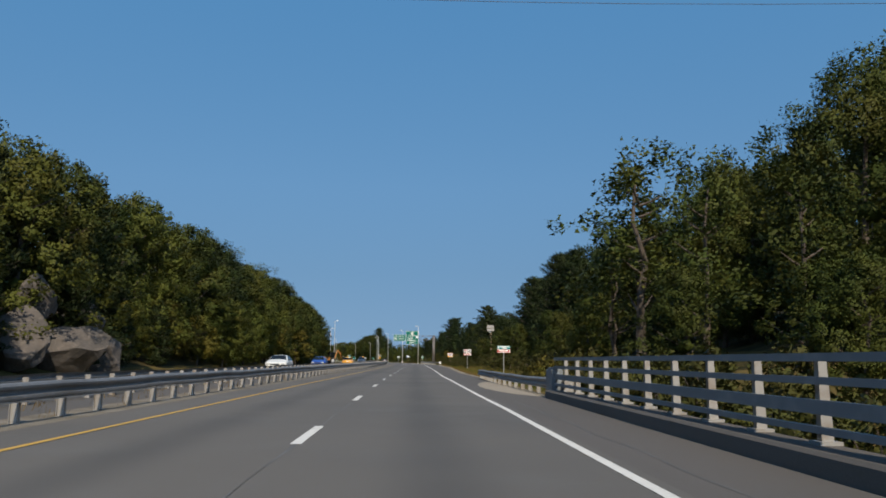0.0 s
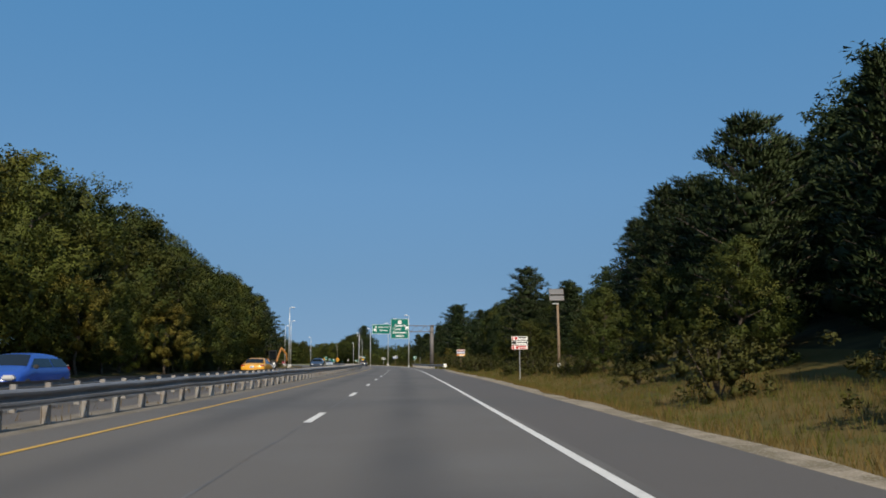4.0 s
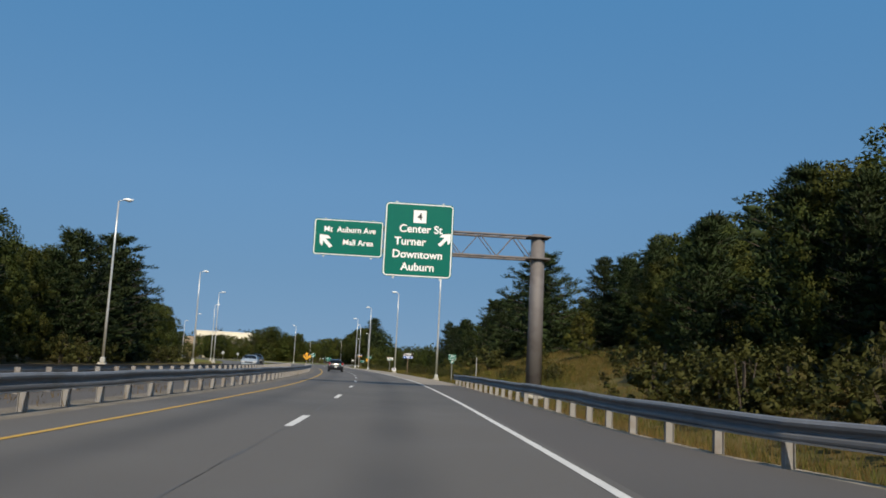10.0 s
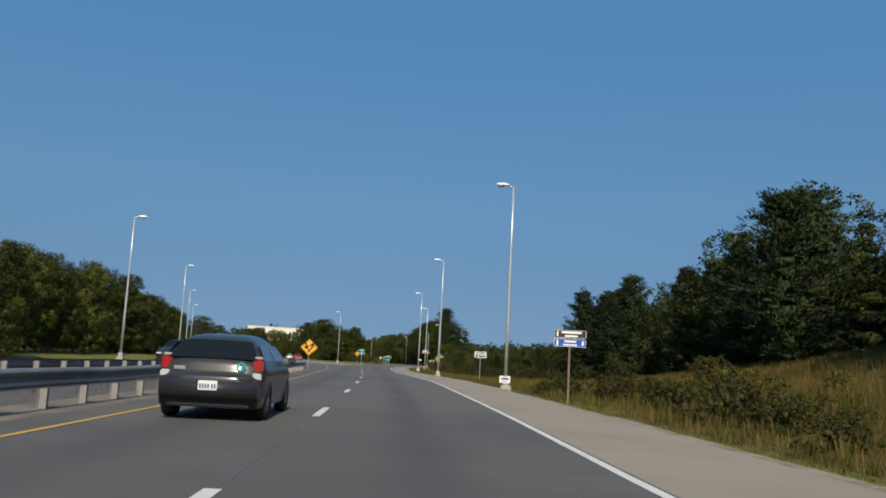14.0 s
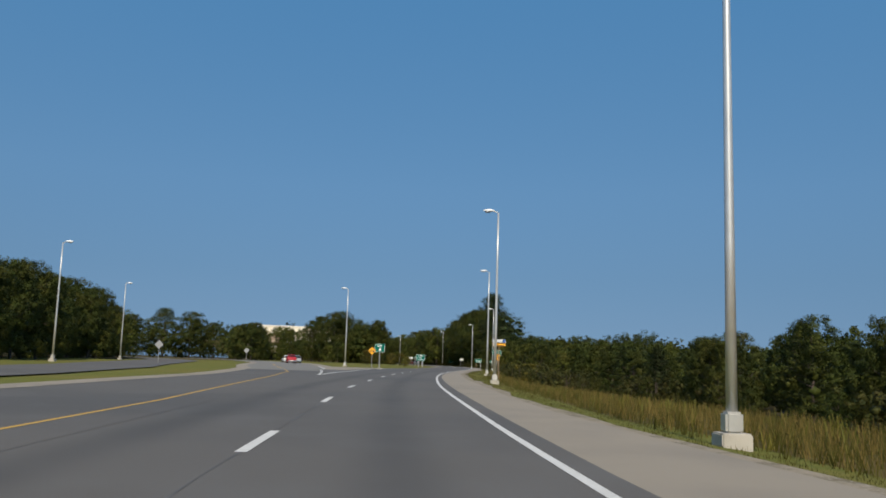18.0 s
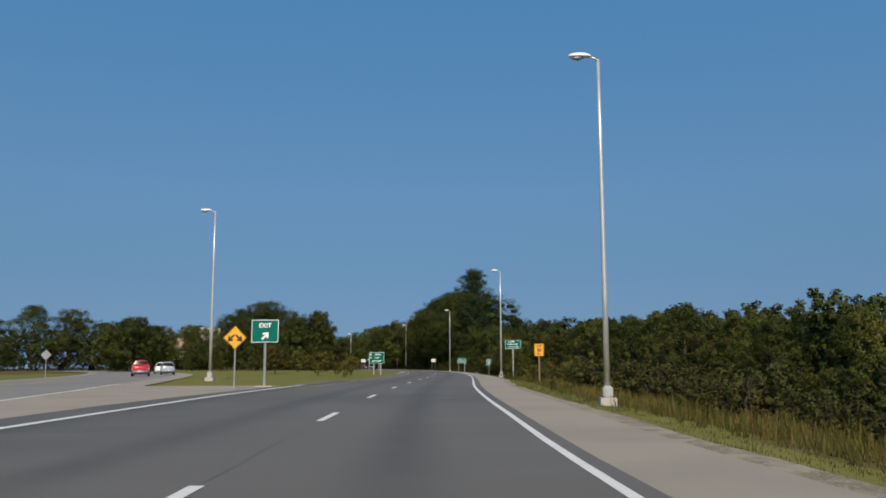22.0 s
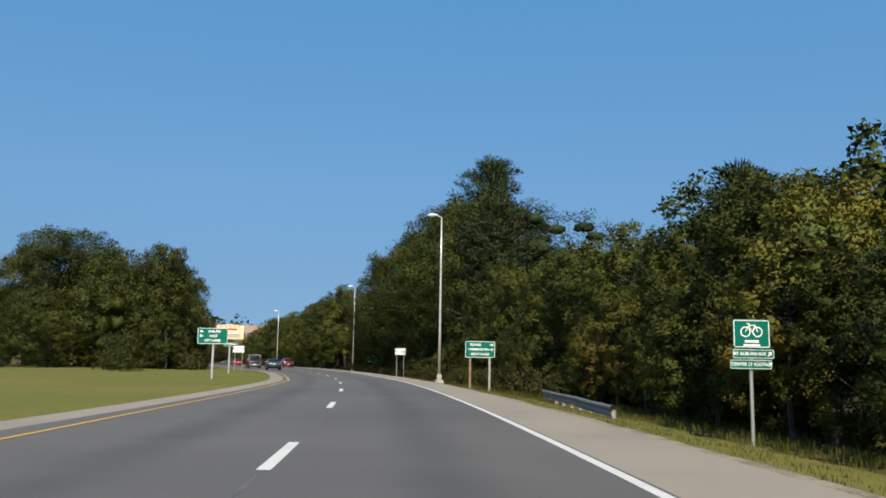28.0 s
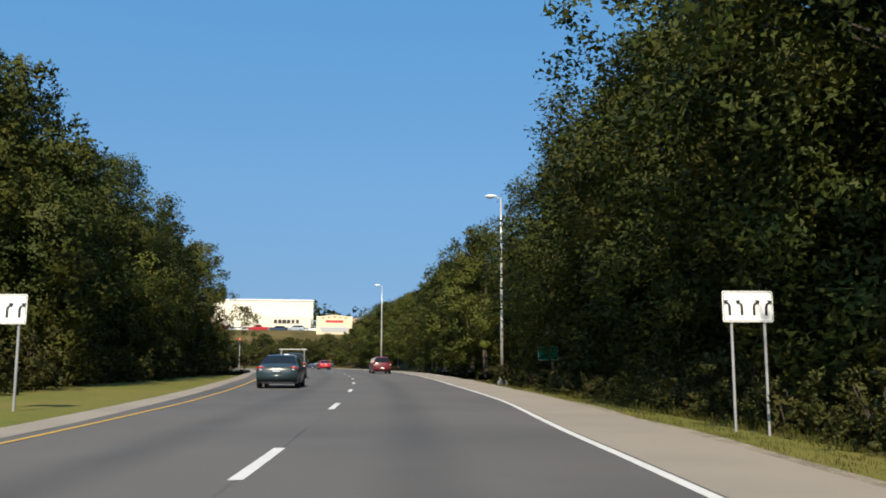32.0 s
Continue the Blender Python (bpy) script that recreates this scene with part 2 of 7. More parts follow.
WOOD_POST = material("weathered_timber", (0.24, 0.17, 0.11), 0.9, spots=[((0.14, 0.1, 0.07), 6.0, 0.45, 0.7, 0.7)], bump=0.4, bump_scale=30)
for _m in (LAWN, ROUGH, FLOOR):
    _m.node_tree.nodes["Principled BSDF"].inputs["Specular IOR Level"].default_value = 0.1
BARK = material("bark", (0.09, 0.07, 0.055), 0.95, spots=[((0.04, 0.032, 0.025), 3.0, 0.45, 0.65, 0.8)], bump=0.8, bump_scale=14)
PALE_BARK = material("birch_bark", (0.42, 0.4, 0.36), 0.9, spots=[((0.1, 0.09, 0.08), 4.0, 0.55, 0.7, 0.8)], bump=0.4, bump_scale=14)
LEAF = material("broad_leaf", (0.044, 0.057, 0.012), 0.6, alpha_random=0.2, spots=[((0.078, 0.074, 0.014), 0.35, 0.45, 0.65, 0.7)], sub=0.16)
LEAF_LIGHT = material("sunny_leaf", (0.078, 0.09, 0.017), 0.6, alpha_random=0.22, spots=[((0.105, 0.085, 0.016), 0.3, 0.5, 0.7, 0.6)], sub=0.16)
LEAF_GOLD = material("turning_leaf", (0.125, 0.108, 0.019), 0.6, alpha_random=0.34, spots=[((0.09, 0.11, 0.025), 0.5, 0.45, 0.65, 0.8)], sub=0.16)
NEEDLE = material("pine_needles", (0.03, 0.044, 0.016), 0.6, alpha_random=0.28, spots=[((0.04, 0.058, 0.018), 0.4, 0.45, 0.65, 0.7)], sub=0.12)
ROCK = material("rock", (0.095, 0.082, 0.074), 0.9, spots=[((0.055, 0.05, 0.046), 0.6, 0.4, 0.6, 0.8), ((0.15, 0.13, 0.115), 4.0, 0.5, 0.7, 0.6)], bump=0.8, bump_scale=5)
STRAW = material("dry_grass_blade", (0.15, 0.108, 0.034), 0.8, alpha_random=0.34, sub=0.16)
BLADE = material("green_grass_blade", (0.078, 0.078, 0.016), 0.7, alpha_random=0.34, sub=0.16)
BUSH = material("shrub_leaf", (0.055, 0.058, 0.015), 0.6, alpha_random=0.25, spots=[((0.085, 0.065, 0.022), 0.8, 0.5, 0.7, 0.6)], sub=0.16)
BEAM = material("dull_rail_steel", (0.2, 0.2, 0.205), 0.55, 0.35, spots=[((0.13, 0.12, 0.11), 0.8, 0.45, 0.7, 0.7), ((0.3, 0.3, 0.3), 3.0, 0.55, 0.75, 0.5)])
TYRE = material("tyre_rubber", (0.018, 0.018, 0.018), 0.8)
ALLOY = material("alloy_wheel", (0.5, 0.5, 0.5), 0.35, 0.8)
GLASS = material("tinted_car_glass", (0.008, 0.01, 0.012), 0.12)
GLASS.node_tree.nodes["Principled BSDF"].inputs["Specular IOR Level"].default_value = 0.3
LAMP_RED = material("red_lamp_lens", (0.32, 0.015, 0.015), 0.2, coat=0.5)
LAMP_CLEAR = material("clear_lamp_lens", (0.5, 0.5, 0.5), 0.15, coat=0.5)
TRIM_DARK = material("black_plastic_trim", (0.025, 0.025, 0.025), 0.6)
STUCCO = material("pale_stucco_wall", (0.72, 0.66, 0.52), 0.85, spots=[((0.62, 0.56, 0.44), 0.2, 0.45, 0.7, 0.6)])
BRICK_TAN = material("tan_block_wall", (0.36, 0.27, 0.19), 0.85, spots=[((0.28, 0.2, 0.14), 0.5, 0.45, 0.7, 0.6)])
PLATE = material("number_plate_white", (0.75, 0.78, 0.74), 0.4)
SOLAR = material("solar_panel_dark", (0.03, 0.035, 0.05), 0.25, coat=0.3)
ORANGE = material("machine_orange", (0.42, 0.17, 0.03), 0.5, spots=[((0.3, 0.14, 0.05), 2.0, 0.5, 0.7, 0.6)])


def car_paint(name, colour):
    m = material(name, colour, 0.38, 0.0, coat=0.5, spots=[(tuple(0.8 * c for c in colour), 1.3, 0.45, 0.7, 0.5)])
    m.node_tree.nodes["Principled BSDF"].inputs["Specular IOR Level"].default_value = 0.2
    return m

# ---- the line of the road: heading in degrees to the left of +y, by distance along it ----
KNOT = [-160] + list(range(0, 681, 20)) + [720, 780, 900]
HEAD = [2.13, 2.13, 1.84, 1.64, 1.5, 1.48, 1.54, 1.69, 1.86, 2.04, 2.44, 3.05, 3.88, 5.06, 6.38, 7.66, 8.98, 9.71, 9.34, 9.76, 9.96, 9.52, 8.39, 7.11, 5.8, 4.39, 3.13, 2.78, 3.48, 5.14, 7.25, 9.19, 11.93, 15.3, 16.6, 18.2, 21.5, 28.0, 38.0]
_g = np.arange(-160, 901, 1.0)
_h = np.radians(np.interp(_g, KNOT, HEAD))
_h = np.convolve(np.pad(_h, 8, "edge"), np.ones(17) / 17, "valid")
_x = np.concatenate([[0], np.cumsum(-np.sin((_h[1:] + _h[:-1]) / 2))])
_y = np.concatenate([[0], np.cumsum(np.cos((_h[1:] + _h[:-1]) / 2))])
_x, _y = _x - np.interp(0, _g, _x), _y - np.interp(0, _g, _y)


def heading(s):
    return float(np.interp(s, _g, _h))


def pos(s, o, z=0.0):
    """The place s metres along the road and o metres to its right."""
    h = heading(s)
    return Vector((float(np.interp(s, _g, _x)) + o * math.cos(h), float(np.interp(s, _g, _y)) + o * math.sin(h), z))


def table(*pairs):
    a = np.array(pairs, float).reshape(-1, 2)
    return lambda s: float(np.interp(s, a[:, 0], a[:, 1]))


DASH = table(-160, -1.4, 0, -1.45, 23, -1.56, 55, -1.76, 139, -2.0, 200, -1.87, 237, -1.75, 286, -1.45, 335, -1.25, 370, -1.75, 402, -2.3, 414, -2.2, 444, -2.03, 481, -1.87, 530, -1.6, 572, -1.36, 585, -1.5, 615, -1.72, 645, -1.64, 660, -1.6, 684, -1.56, 760, -1.4)
EDGE = table(-160, 2.2, 0, 2.16, 20, 2.19, 27, 2.13, 50, 2.03, 57, 1.92, 128, 1.9, 137, 1.88, 174, 1.96, 212, 2.13, 222, 2.12, 240, 2.2, 264, 2.47, 275, 2.46, 297, 2.55, 307, 2.73, 326, 2.97, 336, 3.06, 342, 3.02, 375, 1.81, 382, 1.71, 404, 1.59, 412, 1.6, 426, 1.69, 433, 1.7, 447, 1.8, 457, 1.9, 466, 2.08, 492, 2.28, 498, 2.35, 509, 2.48, 530, 2.52, 555, 2.35, 564, 2.27, 610, 2.12, 618, 2.12, 628, 2.13, 636, 2.23, 646, 2.53, 652, 2.63, 662, 3.1, 680, 3.3, 698, 3.85, 736, 5.3)
YELLOW = table(-160, -4.85, 57, -4.83, 135, -5.1, 200, -4.92, 240, -4.42, 281, -4.5, 329, -4.4, 366, -5.1, 388, -5.86, 405, -7.14, 419, -8.3, 437, -10.4, 454, -14.2, 475, -19.7, 495, -25.4, 530, -35.5)
OUTER = table(-160, 4.0, 8, 4.0, 17, 3.97, 28, 4.1, 46, 4.1, 58, 4.2, 75, 3.9, 110, 4.3, 132, 4.6, 172, 4.58, 181, 4.95, 196, 5.6, 206, 6.1, 213, 5.45, 217, 4.65, 222, 4.4, 245, 4.6, 268, 4.95, 281, 5.08, 298, 5.22, 314, 5.58, 329, 5.83, 348, 5.85, 362, 5.2, 376, 4.5, 380, 4.18, 388, 3.72, 398, 3.65, 405, 3.82, 416, 3.9, 424, 3.8, 433, 3.78, 447, 3.88, 458, 3.8, 470, 4.1, 492, 4.2, 498, 4.38, 504, 4.53, 515, 4.9, 530, 4.7, 554, 3.92, 566, 4.02, 612, 3.79, 628, 3.88, 640, 3.98, 646, 4.24, 652, 4.58, 662, 4.9, 682, 5.4, 700, 6.1, 736, 7.8, 900, 8)
MAIN_L = table(-160, -5.95, 200, -6.2, 240, -5.6, 330, -5.2, 366, -6.2, 390, -7.3, 410, -7.6, 487, -8.4, 508, -7.9, 513, -7.3, 518, -6.6, 526, -6.3, 556, -6.6, 575, -6.0, 600, -5.3, 614, -4.95, 630, -5.4, 640, -5.7, 652, -5.85, 668, -6.9, 687, -8.4, 720, -10.2, 900, -12)
# the left branch, the far carriageway and the lawn between, by the same distances
BR_R = table(366, -4.0, 440, -6.4, 451, -10.2, 467, -12.3, 485, -16.2, 510, -22.6, 540, -30.5, 570, -38.5, 620, -55.0, 700, -81.0, 860, -140)
BR_L = table(366, -9.6, 376, -10.6, 387, -11.6, 418, -12.3, 427, -13.3, 440, -15.2, 454, -18.0, 469, -22.4, 490, -28.2, 530, -38.8, 576, -52.5, 620, -65.0, 700, -90.0, 860, -148)
OP_R = table(-160, -9.0, 330, -9.0, 345, -10.5, 366, -14.0, 411, -17.5, 440, -22.5, 480, -34.0, 530, -50.0, 600, -80, 700, -125)
OP_L = table(-160, -18.3, 330, -18.6, 366, -21.5, 411, -25.8, 440, -31.0, 480, -43.0, 530, -60.0, 600, -90, 700, -135)


STRIP = table(254, 0.12, 350, 0.12, 372, 0.42, 410, 0.5, 430, 0.35, 456, 0.3, 500, 0.4, 530, 0.3, 556, 0.12)


def PALE_IN(s):
    return EDGE(s) + STRIP(s)


GB = table(430, -6.9, 444, -8.65, 451, -10.0, 467, -12.2, 485, -16.2, 510, -22.6)


def mesh_object(name, verts, faces, mat, parent=None, label="", smooth=False):
    me = bpy.data.meshes.new(name)
    me.from_pydata([tuple(v) for v in verts], [], faces)
    me.update()
    if smooth:
        me.shade_smooth()
    me.materials.append(mat)
    ob = new(name, me)
    if parent:
        ob.parent = parent
    if label:
        ob["label"] = label
    return ob


def part(name, bm, mat, parent, label="", smooth=False):
    """One mesh object out of a bmesh, under a thing or a part of it."""
    me = bpy.data.meshes.new(name)
    bm.to_mesh(me)
    bm.free()
    if smooth:
        me.shade_smooth()
    me.materials.append(mat)
    ob = new(name, me)
    if parent:
        ob.parent = parent
    if label:
        ob["label"] = label
    return ob


def ribbon(name, s0, s1, left, right, z, mat, step=4.0, label="", thick=0.0, kind="structure", parent=None):
    """A strip along the road between two offsets, given as numbers or tables."""
    lf = left if callable(left) else (lambda s: left)
    rf = right if callable(right) else (lambda s: right)
    n = max(1, int(round((s1 - s0) / step)))
    vs, fs = [], []
    cols = 2
    for i in range(n + 1):
        s = s0 + (s1 - s0) * i / n
        vs += [pos(s, lf(s), z), pos(s, rf(s), z)]
        if i:
            a = 2 * (i - 1)
            fs.append((a, a + 1, a + 3, a + 2))
    if thick:
        k = len(vs)
        vs += [v - Vector((0, 0, thick)) for v in vs]
        for i in range(1, n + 1):
            a = 2 * (i - 1)
            fs += [(a, a + 2, a + 2 + k, a + k), (a + 1, a + 1 + k, a + 3 + k, a + 3)]
        fs += [(0, k, k + 1, 1), (2 * n, 2 * n + 1, 2 * n + 1 + k, 2 * n + k)]
    ob = mesh_object(name, vs, fs, mat, parent)
    return tagged(ob, label, name.replace("_", " "), kind=kind) if parent is None else ob


# ---- ground: one sheet in the road's own grid, then out to the horizon ----
def ground_z(s, o):
    """Height of the earth beside the carriageways."""
    if o > 0:
        out = OUTER(s)
        d = o - out
        if d <= 0:
            return -0.06
        z = -0.06 - 0.42 * min(1, d / 3.2)
        if s < 380:                                      # cutting: the bank climbs away from the road
            k = min(1, max(0, (s + 20) / 60)) * min(1, max(0, (380 - s) / 60))
            if s < 30:
                z -= 2.2 * min(1, max(0, d - 0.6) / 3) * (1 - k)
            z += k * (0.2 * max(0, d - 3.8) + 0.08 * max(0, d - 9))
            z = min(z, 7.5)
        elif s < 540:                                    # the land falls away
            z -= 0.13 * min(14, max(0, d - 4)) * min(1, (s - 380) / 50) * (1 if s < 470 else max(0.35, (540 - s) / 70))
        else:
            z -= 0.06 * min(8, max(0, d - 3))
        return z
    if s < 366 and o > -9:
        return -0.07
    opl = OP_L(s)
    if 505 < s < 600 and BR_R(s) + 6 < o < MAIN_L(s) - 1.5:        # low mound of the island
        w = MAIN_L(s) - 7.5 - BR_R(s)
        return -0.06 + 0.45 * min(1, (s - 505) / 30) * max(0, min(1, (600 - s) / 40)) * math.sin(math.pi * min(1, max(0, (MAIN_L(s) - 1.5 - o) / max(1, w)))) * min(1, w / 10)
    if s > 480 and BR_R(s) + 2 < o < MAIN_L(s) - 1:
        return -0.03
    if s < 380 and o < opl:
        d = opl - o
        k = min(1, max(0, (230 - s) / 90))
        return -0.1 + k * min(9, 0.25 * max(0, d - 4.0))
    return -0.08


offs = [-400, -260, -180, -140, -110, -90, -75, -64, -56, -50, -45, -40, -36, -33, -30, -28, -26, -24, -22, -20, -18.6, -16, -12, -9, -7.5, -6.4, -5, 0, 3, 4, 4.6, 5.2, 6, 6.8, 7.6, 8.6, 10, 12, 14, 17, 20, 24, 28, 33, 40, 50, 62, 80, 110, 150, 220, 330]
ss = list(range(-160, 721, 6))
gv, gf = [], []
for s in ss:
    for o in offs:
        # far columns are squeezed so that the grid never folds over itself in the bends
        v = pos(s, o)
        z = ground_z(s, o)
        away = o - 9 if o > 0 else OP_L(s) - 3 - o
        if away > 0:
            z += 0.25 * noise.noise(Vector((v.x * 0.06, v.y * 0.06, 0))) * min(1, away / 6)
        gv.append((v.x, v.y, z))
nc = len(offs)
for i in range(len(ss) - 1):
    for j in range(nc - 1):
        a = i * nc + j
        gf.append((a, a + 1, a + nc + 1, a + nc))
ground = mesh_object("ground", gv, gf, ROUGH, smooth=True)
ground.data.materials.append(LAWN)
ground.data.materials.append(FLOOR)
for k, p in enumerate(ground.data.polygons):
    i, j = divmod(k, nc - 1)
    s, o = ss[i], offs[j]
    if o > 0:
        d = o - OUTER(s)
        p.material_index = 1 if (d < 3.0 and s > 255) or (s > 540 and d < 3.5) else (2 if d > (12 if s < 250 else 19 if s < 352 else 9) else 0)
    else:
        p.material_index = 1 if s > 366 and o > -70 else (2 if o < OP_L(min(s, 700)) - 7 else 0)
tagged(ground, "grass verges, meadow and woodland floor beside the highway", "ground", kind="structure")
gx, gy = float(np.interp(330, _g, _x)), float(np.interp(330, _g, _y))
far_v, far_f = [], []
for r, z in ((20, -3.2), (700, -3.2), (2400, -3.0)):
    for k in range(48):
        a = 2 * math.pi * k / 48
        far_v.append((gx + r * math.cos(a), gy + r * math.sin(a), z))
for r in range(2):
    for k in range(48):
        a, b = r * 48 + k, r * 48 + (k + 1) % 48
        far_f.append((a, b, b + 48, a + 48))
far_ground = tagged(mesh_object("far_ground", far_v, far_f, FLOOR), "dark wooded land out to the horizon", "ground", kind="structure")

# ---- carriageways ----
road = ribbon("road", -160, 860, MAIN_L, lambda s: PALE_IN(s) if s > 254 else EDGE(s) + 0.2, 0.0, ASPHALT, 4, "grey worn asphalt of the two-lane carriageway")
across = road.data.attributes.new("across", "FLOAT", "POINT")
for _i in range(len(road.data.vertices) // 2):
    _s = -160 + 1020 * _i / (len(road.data.vertices) // 2 - 1)
    across.data[2 * _i].value, across.data[2 * _i + 1].value = MAIN_L(_s) - DASH(_s), (PALE_IN(_s) if _s > 254 else EDGE(_s) + 0.2) - DASH(_s)
ribbon("shoulder", -160, 256, lambda s: EDGE(s) + 0.2, OUTER, 0.0, SHOULDER, 4, "paved asphalt shoulder with a ragged gravel edge")
ribbon("pale_shoulder", 256, 860, PALE_IN, OUTER, 0.0, PALE, 4, "pale concrete-coloured paved shoulder")
VERGE = table(-160, 0.3, 60, 0.4, 110, 0.6, 132, 0.8, 176, 0.95, 192, 0.6, 215, 0.3, 400, 0.35, 420, 0.55, 500, 0.45, 560, 0.25)
ribbon("gravel_edge", -160, 860, OUTER, lambda s: OUTER(s) + VERGE(s) * (1 + 0.5 * noise.noise(Vector((s * 0.55, 3, 0)))) + 0.3 * noise.noise(Vector((s * 0.21, 0, 0))), -0.012, GRAVEL, 2, "sandy gravel at the shoulder's edge")
ribbon("left_shoulder", -160, 366, lambda s: MAIN_L(s) - 1.2, MAIN_L, -0.004, DIRT, 4, "dusty strip under the median guard rail")
ribbon("median_strip", -160, 366, -9.0, lambda s: MAIN_L(s) - 1.2, -0.008, SHOULDER, 6, "paved median between the guard rails")
ribbon("opposite_road", -160, 700, OP_L, OP_R, -0.002, ASPHALT, 5, "asphalt of the oncoming carriageway")
ribbon("branch_road", 362, 446, lambda s: BR_L(max(s, 366)), BR_R, 0.004, ASPHALT, 3, "asphalt where the branch begins to leave")
ribbon("branch_road", 446, 700, BR_L, BR_R, 0.004, PALE_ASPHALT, 3, "asphalt of the branch that leaves to the side")
ribbon("left_kerb_strip", 558, 860, lambda s: MAIN_L(s) - 0.85 * min(1, (s - 557) / 8), MAIN_L, 0.0, PALE, 4, "pale paved strip at the lawn's edge")

ribbon("gore_asphalt", 436, 494, GB, lambda s: MAIN_L(s) + 0.6, 0.0025, ASPHALT, 2, "dark asphalt wedge between the fork lines")
NOSE_R = table(458, -10.6, 460.5, -8.7, 470, -9.0, 480, -8.8, 490, -8.5, 494, -8.45)
ribbon("gore_paving", 458, 494, GB, NOSE_R, 0.0065, PALE, 2, "pale paved nose of the fork")
ribbon("gore_paving", 494, 700, BR_R, lambda s: BR_R(s) + 2.2, 0.0065, PALE, 3, "pale paved shoulder of the branch road")
ribbon("branch_kerb", 368, 700, lambda s: BR_L(s) - 0.9, lambda s: BR_L(s) + 0.5, 0.012, PALE, 3, "pale concrete edge along the branch road")

ribbon("sandy_patch", 27, 46, lambda s: OUTER(s) - 1.25 * math.sin(math.pi * (s - 27) / 19) ** 0.6 - 0.12 * noise.noise(Vector((s * 0.8, 9, 0))), OUTER, 0.0045, PALE, 1.0, "pale sand washed over the shoulder past the bridge")

# cracks and a dark patch in the shoulder
ribbon("shoulder_crack", 132, 172, lambda s: 2.62 + 0.05 * math.sin(s * 1.1) + 0.03 * math.sin(s * 3.7), lambda s: 2.66 + 0.05 * math.sin(s * 1.1) + 0.035 * math.sin(s * 4.1), 0.0035, SEAM, 0.5, "thin dark crack along the shoulder joint")
ribbon("shoulder_crack", -20, 24, lambda s: 2.85 + 0.04 * math.sin(s * 1.3), lambda s: 2.88 + 0.04 * math.sin(s * 1.3) + 0.01 * math.sin(s * 5), 0.0035, SEAM, 0.5, "thin dark crack along the shoulder joint")
ribbon("asphalt_patch", 196.4, 201.2, lambda s: 4.6 - 0.5 * math.sin((s - 196.4) / 4.8 * math.pi) + 0.08 * math.sin(s * 9), lambda s: 4.7 + 0.45 * math.sin((s - 196.4) / 4.8 * math.pi) + 0.07 * math.sin(s * 7), 0.0035, SEAM, 0.2, "dark tar patch in the paved shoulder")

# ---- paint ----
ribbon("edge_line", -160, 780, lambda s: EDGE(s) - 0.065, lambda s: EDGE(s) + 0.065, 0.005, WHITE_LINE, 3, "solid white edge line, slightly worn")
ribbon("yellow_line", -160, 520, lambda s: YELLOW(s) - 0.055, lambda s: YELLOW(s) + 0.055, 0.007, YELLOW_LINE, 3, "solid yellow line at the carriageway's inner edge")
YELLOW_B = table(488, -6.6, 493, -6.35, 501, -6.0, 508, -5.85, 517, -5.3, 525, -5.2, 557, -5.12, 568, -5.27, 583, -5.27, 600, -4.9, 615, -4.6, 627, -5.05, 640, -5.3, 652, -5.5, 662, -5.8, 673, -6.45, 698, -8.05, 720, -9.6, 780, -11.0)
ribbon("yellow_line", 488, 780, lambda s: YELLOW_B(s) - 0.055, lambda s: YELLOW_B(s) + 0.055, 0.007, YELLOW_LINE, 3, "solid yellow line along the lawn side")
GORE_A = table(424, -6.6, 431, -6.72, 440, -6.95, 452, -7.1, 460, -7.42, 477, -7.75, 495, -7.62)
ribbon("gore_line", 427, 496, lambda s: GORE_A(s) - 0.12, lambda s: GORE_A(s) + 0.12, 0.0075, WHITE_LINE, 3, "broad solid white line at the fork")
GORE_B = GB
ribbon("gore_line", 430, 500, lambda s: GORE_B(s) - 0.08, lambda s: GORE_B(s) + 0.08, 0.0075, WHITE_LINE, 3, "solid white line along the branch")
ribbon("gore_line", 448.1, 448.5, -8.9, -7.0, 0.0076, WHITE_LINE, 1, "white cross bar between the fork lines")
PHASE = table(0, 0.3, 195, -0.5, 305, 0.0, 415, 0.65, 477, 1.2, 501, 1.4, 562, 1.0, 610, 0.5, 647, 0.85)
ribbon("gravel_edge", 497, 562, lambda s: MAIN_L(s) - 0.3 - 0.2 * noise.noise(Vector((s * 0.4, 5, 0))), MAIN_L, -0.01, GRAVEL, 1.5, "ragged sandy edge of the lawn")
for k in range(-12, 62):
    s = 11.15 + 12.19 * k + PHASE(12.19 * k)
    vs = []
    for i in range(3):
        q = s + 3.05 * i / 2
        vs += [pos(q, DASH(q) - 0.075, 0.0055), pos(q, DASH(q) + 0.075, 0.0055)]
    d = mesh_object("lane_dash", vs, [(0, 1, 3, 2), (2, 3, 5, 4)], WHITE_LINE)
    tagged(d, "white painted lane dash", "road marking", "lane dashes", "structure")
ribbon("tar_seam", -160, 780, lambda s: DASH(s) - 0.012 + 0.02 * math.sin(s * 1.7), lambda s: DASH(s) + 0.012 + 0.02 * math.sin(s * 1.3), 0.003, SEAM, 1.5, "dark tar seam along the lane joint")


# ---- guard rails ----
W_BEAM = [(0.0, 0.155), (0.05, 0.14), (0.08, 0.1), (0.075, 0.06), (0.01, 0.02), (0.01, -0.02), (0.075, -0.06), (0.08, -0.1), (0.05, -0.14), (0.0, -0.155)]


